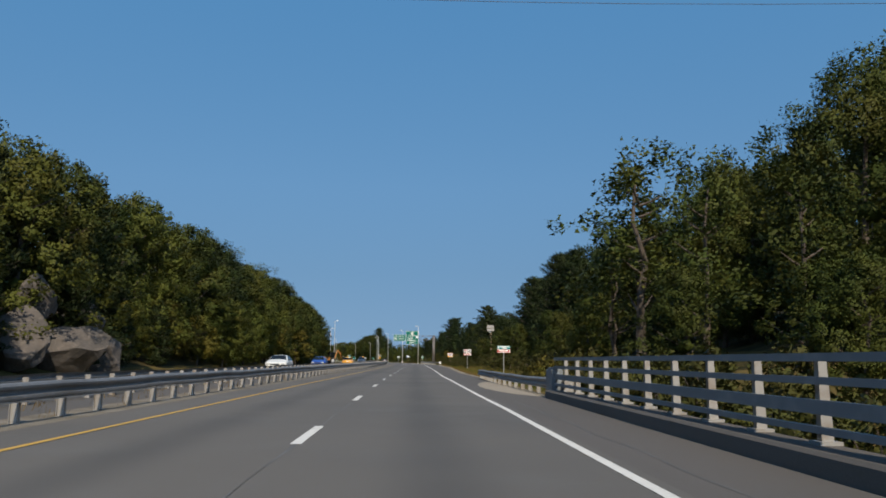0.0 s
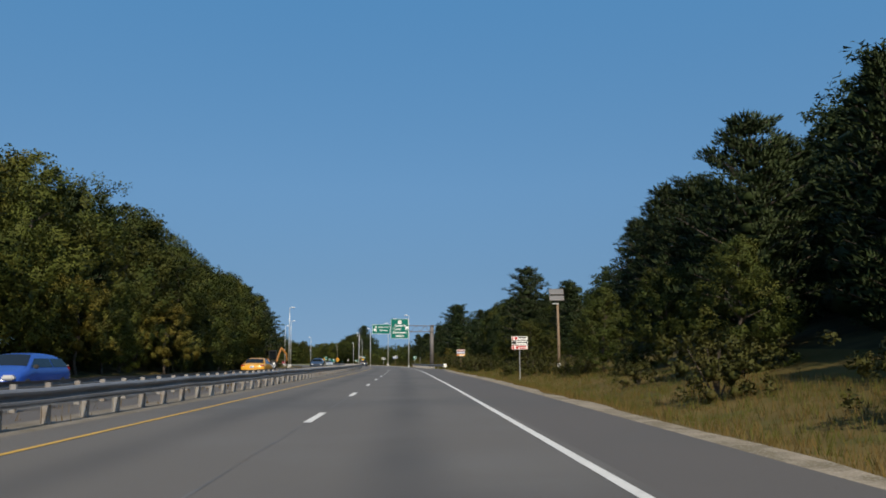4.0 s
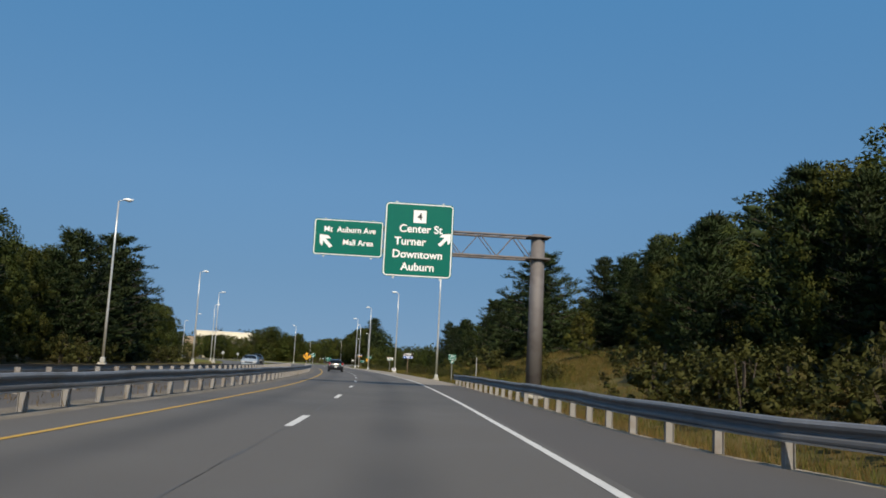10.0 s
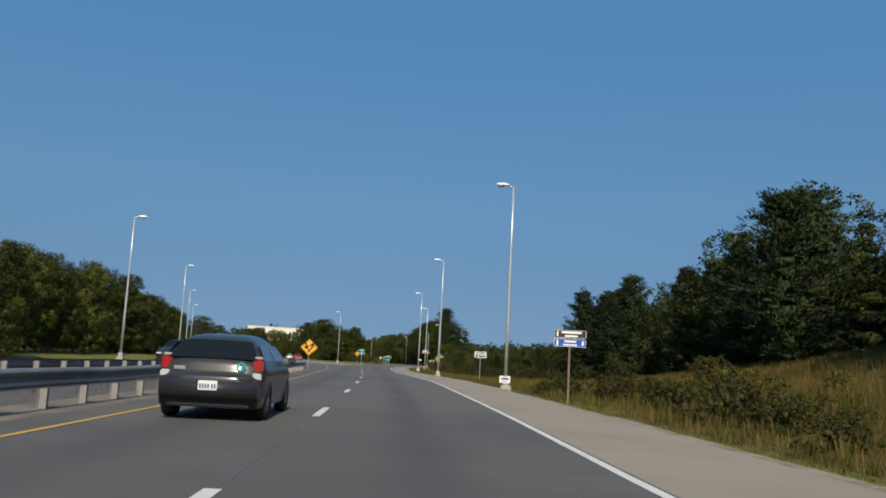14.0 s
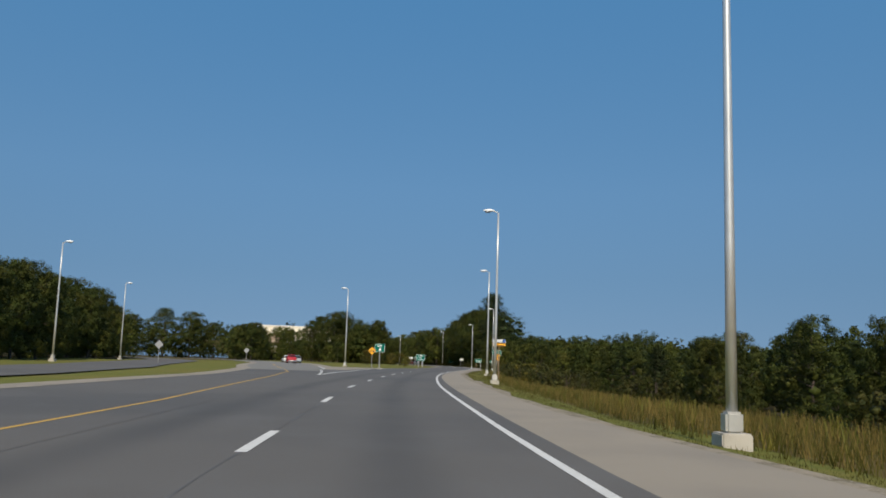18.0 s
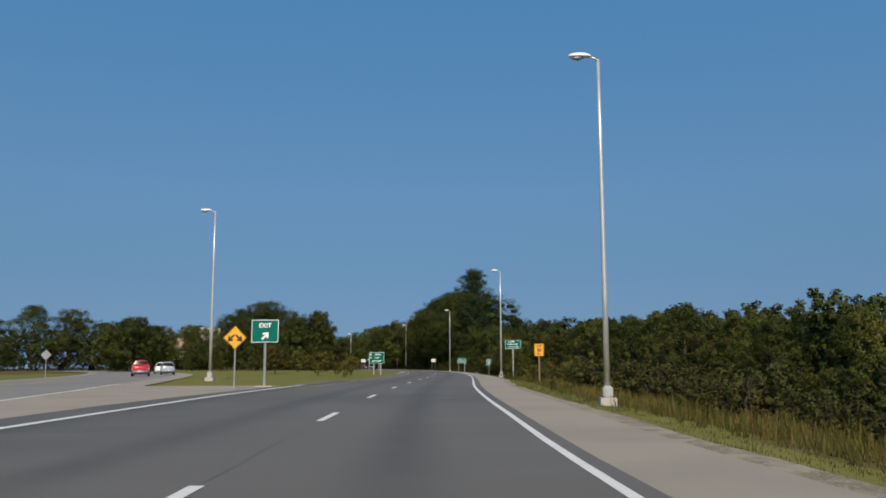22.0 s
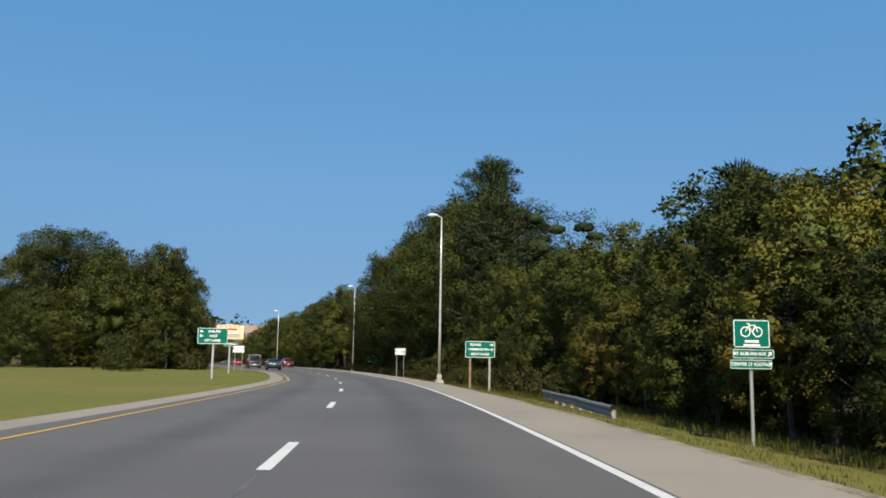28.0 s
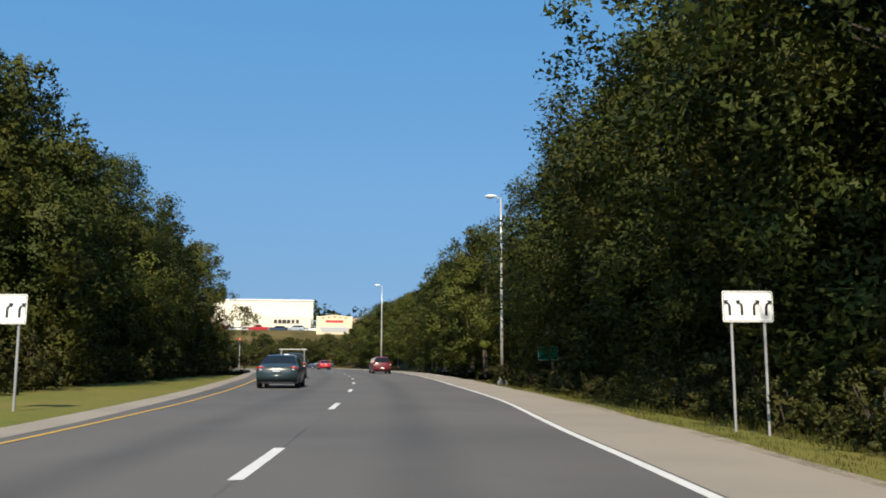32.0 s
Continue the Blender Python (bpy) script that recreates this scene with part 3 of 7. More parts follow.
def sweep(s0, s1, off, z, profile, step=3.0, closed=False, zf=None):
    """A profile of (across, up) swept along the road."""
    n = max(1, int((s1 - s0) / step))
    vs, fs, m = [], [], len(profile)
    for i in range(n + 1):
        s = s0 + (s1 - s0) * i / n
        o = off(s) if callable(off) else off
        zz = z + (zf(s) if zf else 0)
        for a, u in profile:
            vs.append(pos(s, o + a, zz + u))
        if i:
            for k in range(m if closed else m - 1):
                a, b = (i - 1) * m + k, (i - 1) * m + (k + 1) % m
                fs.append((a, b, b + m, a + m))
    return vs, fs


POST_ME = bpy.data.meshes.new("post")
_bm = bmesh.new()
for x0, x1, y0, y1 in ((-0.05, 0.05, -0.075, -0.065), (-0.05, 0.05, 0.065, 0.075), (-0.006, 0.006, -0.065, 0.065)):
    r = bmesh.ops.create_cube(_bm, size=1.0)
    bmesh.ops.transform(_bm, matrix=Matrix.Translation(((x0 + x1) / 2, (y0 + y1) / 2, 0.25)) @ Matrix.Diagonal((x1 - x0, y1 - y0, 1.0, 1)), verts=r["verts"])
_bm.to_mesh(POST_ME)
_bm.free()
POST_ME.materials.append(RUSTY)


def guard_rail(name, s0, s1, off, side, label, spacing=1.905, top=0.69, sink=0.12):
    """Steel W-beam rail; side is +1 where the beam faces to the right of the road."""
    rail = tagged(new(name), label, "guard rail", "guard rails")
    prof = [(side * a, u) for a, u in W_BEAM] + [(side * (a - 0.008), u) for a, u in reversed(W_BEAM)]
    vs, fs = sweep(s0, s1, off, top - 0.16, prof, 2.0, True, zf=lambda s: 0.012 * math.sin(s * 0.9) + 0.01 * math.sin(s * 0.31))
    mesh_object("beam", vs, fs, BEAM, rail, smooth=False)
    lip = [(0.0, 0.0), (side * 0.09, 0.0), (side * 0.09, 0.022), (0.0, 0.022)]
    vs, fs = sweep(s0, s1, off, top - 0.335, lip, 2.0, True)
    mesh_object("lower_rail", vs, fs, GALV, rail, "pale thin rub rail")
    s = s0 + 0.4
    of = off if callable(off) else (lambda q: off)
    while s < s1:
        p = new("post", POST_ME)
        p.matrix_world = Matrix.Translation(pos(s, of(s) - side * 0.1, -sink)) @ Matrix.Rotation(heading(s) + math.pi / 2, 4, "Z")
        p.parent = rail
        s += spacing
    return rail


guard_rail("guard_rail", -60, 361, lambda s: MAIN_L(s) - 0.45, 1, "galvanised W-beam guard rail on short steel posts along the median")
guard_rail("guard_rail", -60, 352, -9.1, -1, "galvanised W-beam guard rail facing the oncoming carriageway")
guard_rail("guard_rail", 25, 54.6, lambda s: 4.62 - 0.55 * min(1, (s - 25) / 20), -1, "galvanised W-beam guard rail beside the paved shoulder", top=0.56, sink=0.23)
rail2 = guard_rail("guard_rail", 210.3, 259, table(210, 6.6, 214, 5.2, 217, 4.85, 220, 4.65, 260, 4.75), -1, "galvanised W-beam guard rail with a white end treatment near the gantry")
guard_rail("guard_rail", 588, 603, table(588, 6.3, 603, 7.6), -1, "short low guard rail half hidden in the brush", top=0.0, sink=0.9)

# white end buffer of the second rail
_bm = bmesh.new()
bmesh.ops.create_cube(_bm, size=1.0)
bmesh.ops.bevel(_bm, geom=_bm.edges[:], offset=0.12, segments=2, affect="EDGES")
end_cap = part("end_cap", _bm, WHITE_SIGN, rail2, "white rounded end cap")
end_cap.matrix_world = Matrix.Translation(pos(210.0, 6.65, 0.5)) @ Matrix.Rotation(heading(212), 4, "Z") @ Matrix.Diagonal((0.45, 0.8, 0.55, 1))


# ---- street lamps ----
def tube(bm, pts, radii, seg=10, caps=True):
    """A round bar through points with radii, added to bm."""
    rings = []
    for i, p in enumerate(pts):
        p = Vector(p)
        d = (Vector(pts[min(i + 1, len(pts) - 1)]) - Vector(pts[max(i - 1, 0)])).normalized()
        ref = Vector((0, 0, 1)) if abs(d.z) < 0.9 else Vector((0, 1, 0))
        a = d.cross(ref).normalized()
        b = d.cross(a)
        rings.append([bm.verts.new(p + radii[i] * (math.cos(2 * math.pi * k / seg) * a + math.sin(2 * math.pi * k / seg) * b)) for k in range(seg)])
    for r0, r1 in zip(rings, rings[1:]):
        for k in range(seg):
            bm.faces.new((r0[k], r0[(k + 1) % seg], r1[(k + 1) % seg], r1[k]))
    if caps:
        bm.faces.new(rings[0][::-1])
        bm.faces.new(rings[-1])
    bmesh.ops.recalc_face_normals(bm, faces=bm.faces)


def block(bm, sx, sy, sz, at=(0, 0, 0), bevel=0.0, turn=None):
    r = bmesh.ops.create_cube(bm, size=1.0)
    m = Matrix.Translation(at) @ (turn or Matrix()) @ Matrix.Diagonal((sx, sy, sz, 1))
    bmesh.ops.transform(bm, matrix=m, verts=r["verts"])
    if bevel:
        es = {e for v in r["verts"] for e in v.link_edges}
        bmesh.ops.bevel(bm, geom=list(es), offset=bevel, segments=2, affect="EDGES")


def street_lamp():
    lamp = tagged(new("street_lamp"), "tall tapered aluminium street lamp with a cobra head", "street lamp", "street lamps")
    bm = bmesh.new()
    block(bm, 0.62, 0.62, 0.5, (0, 0, -0.05), 0.03)
    part("footing", bm, CONCRETE, lamp, "square concrete footing")
    bm = bmesh.new()
    block(bm, 0.36, 0.36, 0.42, (0, 0, 0.4), 0.05)
    part("breakaway_base", bm, GALV_POLE, lamp)
    bm = bmesh.new()
    tube(bm, [(0, 0, 0.6), (0, 0, 4), (0, 0, 9), (0, 0, 12.8)], [0.115, 0.1, 0.08, 0.062], 14)
    part("pole", bm, GALV_POLE, lamp, smooth=True)
    bm = bmesh.new()
    tube(bm, [(0.03, 0, 12.75), (-0.15, 0, 12.85), (-0.35, 0, 12.89)], [0.05, 0.04, 0.035], 8)
    part("arm", bm, GALV_POLE, lamp, smooth=True)
    bm = bmesh.new()
    bmesh.ops.create_uvsphere(bm, u_segments=14, v_segments=8, radius=1.0)
    for v in bm.verts:
        v.co.x *= 0.46 - 0.06 * v.co.y
        v.co.y *= 0.19
        v.co.z *= 0.15 if v.co.z > 0 else 0.06
    bmesh.ops.translate(bm, vec=(-0.72, 0, 12.92), verts=bm.verts)
    head = part("lamp_head", bm, WHITE_SIGN, lamp, "pale cobra-head housing", smooth=True)
    bm = bmesh.new()
    bmesh.ops.create_uvsphere(bm, u_segments=12, v_segments=6, radius=1.0)
    bmesh.ops.transform(bm, matrix=Matrix.Translation((-0.82, 0, 12.86)) @ Matrix.Diagonal((0.24, 0.14, 0.09, 1)), verts=bm.verts)
    part("lens", bm, SIGN_BACK, lamp, smooth=True)
    return lamp


lamp0 = street_lamp()
LAMPS_RIGHT = [(297.7, 8.06, 1.02), (341.0, 7.7, 0.985), (384.0, 6.55, 1.0), (431.2, 6.0, 0.985), (478.0, 6.83, 1.022), (554.3, 6.79, 1.022), (631.6, 6.9, 1.018)]
LAMPS_BEYOND = [(-69.98, 692.8), (-98.6, 758.7)]
LAMPS_LEFT = [(273.0, -21.3, 1.0), (323.1, -21.5, 0.95), (365.7, -23.2, 0.98), (411.0, -28.6, 1.0), (460, -41.0, 1.0), (511.0, -57, 1.0)]
first = True
for s, o, tall in LAMPS_RIGHT + [(511.3, -17.7, 1.0)]:
    m = Matrix.Translation(pos(s, o, ground_z(s, o) + 0.1)) @ Matrix.Rotation(heading(s), 4, "Z") @ Matrix.Diagonal((1, 1, tall, 1))
    if first:
        lamp0.matrix_world, first = m, False
    else:
        copy_thing(lamp0, m)
for x, y in LAMPS_BEYOND:
    copy_thing(lamp0, Matrix.Translation((x, y, -0.3)) @ Matrix.Rotation(heading(700), 4, "Z"))
for s, o, tall in LAMPS_LEFT:
    copy_thing(lamp0, Matrix.Translation(pos(s, o, ground_z(s, o) + 0.1)) @ Matrix.Rotation(heading(s) + math.pi, 4, "Z") @ Matrix.Diagonal((1, 1, tall, 1)))


# ---- trees ----
def leaf_quads(rng, centres, per, spread, size, aspect, flat=0.0, core=None, mids=None):
    """Loose leaves round clump centres, as vertices, faces and normals that follow the swell of clump and crown."""
    n = len(centres) * per
    c = np.repeat(np.asarray(centres, float), per, 0)
    d = rng.normal(size=(n, 3))
    d /= np.linalg.norm(d, axis=1, keepdims=True)
    out = d.copy()
    d *= rng.random((n, 1)) ** 0.5
    d[:, 2] *= 1 - flat
    p = c + d * spread
    u = rng.normal(size=(n, 3))
    u[:, 2] *= 0.6
    u /= np.linalg.norm(u, axis=1, keepdims=True)
    w = np.cross(u, rng.normal(size=(n, 3)))
    w /= np.linalg.norm(w, axis=1, keepdims=True)
    s = size * (0.6 + 0.8 * rng.random((n, 1)))
    if mids is not None:
        lobe = p - np.repeat(mids, per, 0)
        lobe /= np.linalg.norm(lobe, axis=1, keepdims=True) + 1e-6
        out = 0.6 * out + 1.1 * lobe
    if core is not None:
        r = p - np.asarray(core, float)
        r /= np.linalg.norm(r, axis=1, keepdims=True) + 1e-6
        out = 0.95 * out + 0.5 * r + np.array([0, 0, 0.1])
    else:
        out = out + np.array([0, 0, 0.5])
    face = np.cross(u, w)
    face *= np.where((face * out).sum(1, keepdims=True) < 0, -1.0, 1.0)
    flip = (np.cross(u, w) * face).sum(1, keepdims=True) > 0
    out = out / np.linalg.norm(out, axis=1, keepdims=True) + 0.18 * face
    out /= np.linalg.norm(out, axis=1, keepdims=True)
    a, b = p + u * s * 0.5 - w * s * aspect, p + u * s * 0.7 + w * s * aspect
    q = np.stack([p - u * s, np.where(flip, a, b), np.where(flip, b, a)], 1).reshape(-1, 3)
    return q, np.arange(3 * n).reshape(-1, 3), np.repeat(out, 3, 0)


def np_mesh(name, verts, faces, mat, normals=None):
    me = bpy.data.meshes.new(name)
    me.vertices.add(len(verts))
    me.vertices.foreach_set("co", np.asarray(verts, np.float32).ravel())
    me.loops.add(faces.size)
    me.loops.foreach_set("vertex_index", faces.ravel().astype(np.int32))
    me.polygons.add(len(faces))
    me.polygons.foreach_set("loop_start", np.arange(0, faces.size, faces.shape[1], dtype=np.int32))
    me.update(calc_edges=True)
    if normals is not None:
        me.shade_smooth()
        me.normals_split_custom_set_from_vertices(np.asarray(normals, np.float32))
    me.materials.append(mat)
    return me


def limbs(rng, height, top, count, spread, bark, r0):
    bm = bmesh.new()
    bend = rng.normal(size=(6, 2)) * 0.012 * height
    pts = [(bend[i, 0] * (i > 0), bend[i, 1] * (i > 0), top * i / 5) for i in range(6)]
    tube(bm, pts, [r0 * (1 - 0.155 * i) for i in range(6)], 7)
    for _ in range(count):
        z = top * (0.3 + 0.65 * rng.random())
        a = rng.random() * 6.283
        ln = spread * (0.5 + 0.5 * rng.random()) * (1.15 - z / height)
        tube(bm, [(0, 0, z), (0.5 * ln * math.cos(a), 0.5 * ln * math.sin(a), z + 0.25 * ln), (ln * math.cos(a), ln * math.sin(a), z + 0.6 * ln)], [r0 * 0.35, r0 * 0.22, r0 * 0.08], 5, False)
    me = bpy.data.meshes.new("trunk")
    bm.to_mesh(me)
    bm.free()
    me.materials.append(bark)
    return me


def cores(rng, blobs, flat=0.9):
    """Dense dark hearts of a crown: small lumpy shells that the leaves cover, as triangles with their normals."""
    global _ico
    try:
        base, tri = _ico
    except NameError:
        bm = bmesh.new()
        bmesh.ops.create_icosphere(bm, subdivisions=2, radius=1.0)
        base = np.array([v.co[:] for v in bm.verts])
        tri = np.array([[v.index for v in f.verts] for f in bm.faces])
        bm.free()
        _ico = base, tri
    vs, ns = [], []
    for x, y, z, r in blobs:
        k = 0.72 + 0.5 * rng.random((len(base), 1))
        q = base * k * r
        q[:, 2] *= flat
        vs.append((q + np.array([x, y, z]))[tri.ravel()])
        ns.append(base[tri.ravel()])
    v = np.concatenate(vs)
    return v, np.arange(len(v)).reshape(-1, 3), np.concatenate(ns)


def crown_of(*sets):
    """One triangle soup out of several."""
    v = np.concatenate([q[0] for q in sets])
    return v, np.arange(len(v)).reshape(-1, 3), np.concatenate([q[2] for q in sets])


def puffs(rng, lobes, per_lobe, squash=0.8):
    """Clump centres over the lobes, most of them on the upper and outer side, with the lobe's own middle."""
    cs, mid = [], []
    for x, y, z, r in lobes:
        d = rng.normal(size=(per_lobe, 3))
        d[:, 2] += 0.35
        d /= np.linalg.norm(d, axis=1, keepdims=True)
        k = r * (0.78 + 0.3 * rng.random((per_lobe, 1)))
        q = d * k
        q[:, 2] *= squash
        cs.append(q + np.array([x, y, z]))
        mid.append(np.repeat([[x, y, z - 0.2 * r]], per_lobe, 0))
    return np.concatenate(cs), np.concatenate(mid)


def broad_tree(seed, leaf, label, bark=BARK, h=10.0, width=0.36, clumps=95, per=44, base=0.12, size=0.17, shape=1.0, dense=True):
    """Broadleaf tree, h metres high: billowing lobes of leaf clumps round forked limbs."""
    rng = np.random.default_rng(seed)
    t = tagged(new("tree"), label, "tree")
    tr = new("trunk", limbs(rng, h, h * 0.8, 9, h * width, bark, h * 0.017))
    tr.parent = t
    n = 22 if dense else 12
    lobes = []
    for k in range(n):
        u = (k + rng.random()) / n
        z = base + 0.05 + (0.87 - base) * u ** shape
        reach = width * (math.sin(math.pi * min(1, 0.2 + 0.72 * u)) ** 0.7) * (0.45 + 0.6 * rng.random()) * (1 - 0.7 * u ** 3)
        a = k * 2.4 + 0.6 * rng.normal()
        r = h * (0.09 + 0.085 * rng.random()) * (1.0 if dense else 0.8)
        lobes.append((reach * h * math.cos(a), reach * h * math.sin(a), min(z * h, 0.985 * h - 0.95 * r), r))
    cs, mids = puffs(rng, lobes, max(3, clumps // n))
    keep = (cs[:, 2] > h * base) & (cs[:, 2] < h * 0.985)
    cs, mids = cs[keep], mids[keep]
    leaves = leaf_quads(rng, cs, per, h * (0.042 if dense else 0.05), size * h / 10, 0.55, core=(0, 0, h * 0.4), mids=mids)
    if dense:
        hearts = [(0, 0, h * k, h * width * 0.14) for k in (base + 0.14, 0.32, 0.45)]
        v, f, nn = crown_of(leaves, cores(rng, hearts))
    else:
        v, f, nn = leaves
    cr = new("crown", np_mesh("crown", v, f, leaf, nn))
    cr.parent = t
    return t


def plumes(rng, tips, outs, per, length, spread):
    """Needle plumes: thin blades that fan outwards and upwards from points along the boughs."""
    n = len(tips) * per
    c = np.repeat(np.asarray(tips, float), per, 0)
    o = np.repeat(np.asarray(outs, float), per, 0)
    d = rng.normal(size=(n, 3))
    d /= np.linalg.norm(d, axis=1, keepdims=True)
    p = c + d * spread * rng.random((n, 1)) ** 0.5 * np.array([1.0, 1.0, 0.42])
    u = o * 0.9 + d * 0.75 + np.array([0, 0, 0.45])
    u /= np.linalg.norm(u, axis=1, keepdims=True)
    w = np.cross(u, rng.normal(size=(n, 3)))
    w /= np.linalg.norm(w, axis=1, keepdims=True)
    s = length * (0.55 + 0.9 * rng.random((n, 1)))
    nn = 0.55 * o + 0.45 * d + np.array([0, 0, 0.6])
    nn /= np.linalg.norm(nn, axis=1, keepdims=True)
    q = np.stack([p - w * s * 0.17, p + w * s * 0.17, p + u * s], 1).reshape(-1, 3)
    return q, np.arange(3 * n).reshape(-1, 3), np.repeat(nn, 3, 0)


def pine_tree(seed, label, h=12.0, width=0.3, whorls=15, per=15, base=0.1, top=1.0, mat=NEEDLE, needle=0.02, taper=1.5):
    """White pine: ragged shelves of feathery boughs in whorls, with dark gaps between and a blunt crown."""
    rng = np.random.default_rng(seed)
    t = tagged(new("pine_tree"), label, "pine tree")
    bm = bmesh.new()
    lean = 0.012 * h * rng.normal()
    tube(bm, [(0, 0, 0), (lean, 0, h * 0.5), (0, 0, h * 0.97)], [h * 0.018, h * 0.012, h * 0.003], 7)
    tips, outs, hearts = [], [], []
    for w in range(whorls):
        k = (w + 0.4 * rng.random()) / whorls
        z = h * (base + (0.95 - base) * k)
        reach = h * width * (1 - 0.82 * k ** taper) * (0.6 + 0.4 * min(1, k / 0.25)) * top
        a0 = rng.random() * 6.283
        hearts.append((0, 0, z, 0.26 * reach))
        for b in range(5):
            a = a0 + b * 1.2566 + 0.3 * rng.normal()
            ln = reach * (0.66 + 0.42 * rng.random() ** 1.3)
            up = 0.06 + 0.4 * k + 0.08 * rng.normal()
            ca, sa = math.cos(a), math.sin(a)
            bend = lambda f: z + up * ln * f + 0.12 * ln * f * f
            tube(bm, [(0, 0, z), (0.6 * ln * ca, 0.6 * ln * sa, bend(0.6)), (ln * ca, ln * sa, bend(1.0))], [h * 0.005, h * 0.003, h * 0.001], 4, False)
            for j in range(9):
                f = 0.2 + 0.82 * j / 8
                side = 0.2 * ln * (0.35 + 0.65 * f) * rng.normal()
                tips.append((ln * f * ca - side * sa, ln * f * sa + side * ca, bend(f) - 0.1 * abs(side) + 0.01 * h * rng.normal()))
                outs.append((ca, sa, 0.25))
            for f in (0.45, 0.72):
                hearts.append((ln * f * ca, ln * f * sa, bend(f) - 0.02 * h, 0.085 * ln * (1.1 - 0.4 * f)))
    for j in range(8):
        tips.append((0.012 * h * rng.normal(), 0.012 * h * rng.normal(), h * (0.9 + 0.09 * rng.random())))
        outs.append((0.0, 0.0, 1.0))
    me = bpy.data.meshes.new("trunk")
    bm.to_mesh(me)
    bm.free()
    me.materials.append(BARK)
    tr = new("trunk", me)
    tr.parent = t
    v, f, nn = crown_of(plumes(rng, tips, outs, per, needle * h * 1.25, h * 0.038), cores(rng, hearts, 0.4))
    cr = new("crown", np_mesh("crown", v, f, mat, nn))
    cr.parent = t
    return t


def bush(seed, leaf, label, h=1.6):
    rng = np.random.default_rng(seed)
    t = tagged(new("shrub"), label, "shrub")
    bm = bmesh.new()
    for _ in range(7):
        a, r = rng.random() * 6.283, 0.4 * h * rng.random()
        tube(bm, [(0, 0, 0), (r * math.cos(a), r * math.sin(a), h * 0.7)], [0.025, 0.008], 4, False)
    me = bpy.data.meshes.new("stem")
    bm.to_mesh(me)
    bm.free()
    me.materials.append(BARK)
    st = new("stem", me)
    st.parent = t
    cs = [(rng.normal() * 0.36 * h, rng.normal() * 0.36 * h, h * (0.12 + 0.75 * rng.random())) for _ in range(60)]
    leaves = leaf_quads(rng, cs, 40, h * 0.11, 0.036 * h, 0.5, core=(0, 0, h * 0.3))
    v, f, nn = crown_of(leaves, cores(rng, [(c[0] * 0.6, c[1] * 0.6, c[2] * 0.7, 0.08 * h) for c in cs[::5]]))
    cr = new("foliage", np_mesh("foliage", v, f, leaf, nn))
    cr.parent = t
    return t


KINDS = {
    "b": [broad_tree(k, LEAF, "dense green broadleaf tree at the woodland edge", base=0.03, clumps=420, per=62, size=0.09, width=0.35) for k in (1, 2, 3, 4)],
    "B": [broad_tree(k, LEAF, "tall dense broadleaf tree beside the road", h=20.0, base=0.03, clumps=700, per=70, size=0.062, width=0.3) for k in (5, 6, 7)],
    "l": [broad_tree(k, LEAF_LIGHT, "lighter yellow-green broadleaf tree at the woodland edge", width=0.34, base=0.04, clumps=400, per=60, size=0.088) for k in (11, 12, 13)],
    "g": [broad_tree(k, LEAF_GOLD, "small tree with leaves turning gold and green", width=0.4, clumps=300, per=74, base=0.15, size=0.105) for k in (21, 22)],
    "s": [broad_tree(k, LEAF, "slender young tree with sparse foliage against the sky", width=0.24, clumps=90, per=40, base=0.25, size=0.1, dense=False) for k in (31, 32)],
    "w": [broad_tree(k, LEAF_LIGHT, "thin pale-stemmed birch with sparse leaves", PALE_BARK, width=0.2, clumps=80, per=40, base=0.22, size=0.09, dense=False) for k in (41, 42)],
    "p": [pine_tree(k, "dark white pine with layered boughs", width=0.29, whorls=16, per=25, base=0.04, needle=0.0165, taper=1.9) for k in (51, 52, 53)],
    "P": [pine_tree(k, "broad white pine with long layered boughs", width=0.38, whorls=14, per=31, base=0.05, needle=0.0165, taper=2.1) for k in (61, 62)],
    "Q": [pine_tree(71, "very tall white pine over the roadside woods", h=25.0, width=0.27, whorls=23, per=42, base=0.12, needle=0.0095, taper=3.4)],
    "u": [bush(k, BUSH, "rounded green shrub on the verge") for k in (81, 82, 83)],
    "y": [bush(k, LEAF_GOLD, "yellowing shrub on the verge") for k in (84, 85)],
}
BASE_H = {"b": 10, "B": 20, "l": 10, "g": 10, "s": 10, "w": 10, "p": 12, "P": 12, "Q": 25, "u": 1.6, "y": 1.6}
used = {}
trng = random.Random(7)


def plant(kind, s, o, h, sink=0.1, wide=1.0):
    """One tree of a kind and height at a place beside the road."""
    v = pos(s, o)
    return plant_xy(kind, v.x, v.y, ground_z(s, o) - sink, h, wide)


def plant_xy(kind, x, y, z, h, wide=1.0):
    i = trng.randrange(len(KINDS[kind]))
    src = KINDS[kind][i]
    k = h / BASE_H[kind]
    m = Matrix.Translation((x, y, z)) @ Matrix.Rotation(trng.random() * 6.283, 4, "Z")
    src["group"] = "roadside shrubs" if kind in "uy" else "roadside trees"
    if (kind, i) in used:
        ob = copy_thing(src, m)
    else:
        ob = src
        used[kind, i] = True
        ob.matrix_world = m
    kw = k * wide * (0.92 + 0.16 * trng.random())
    ob.scale = (kw, kw, k)
    return ob


far_leaf, far_needle = [], []


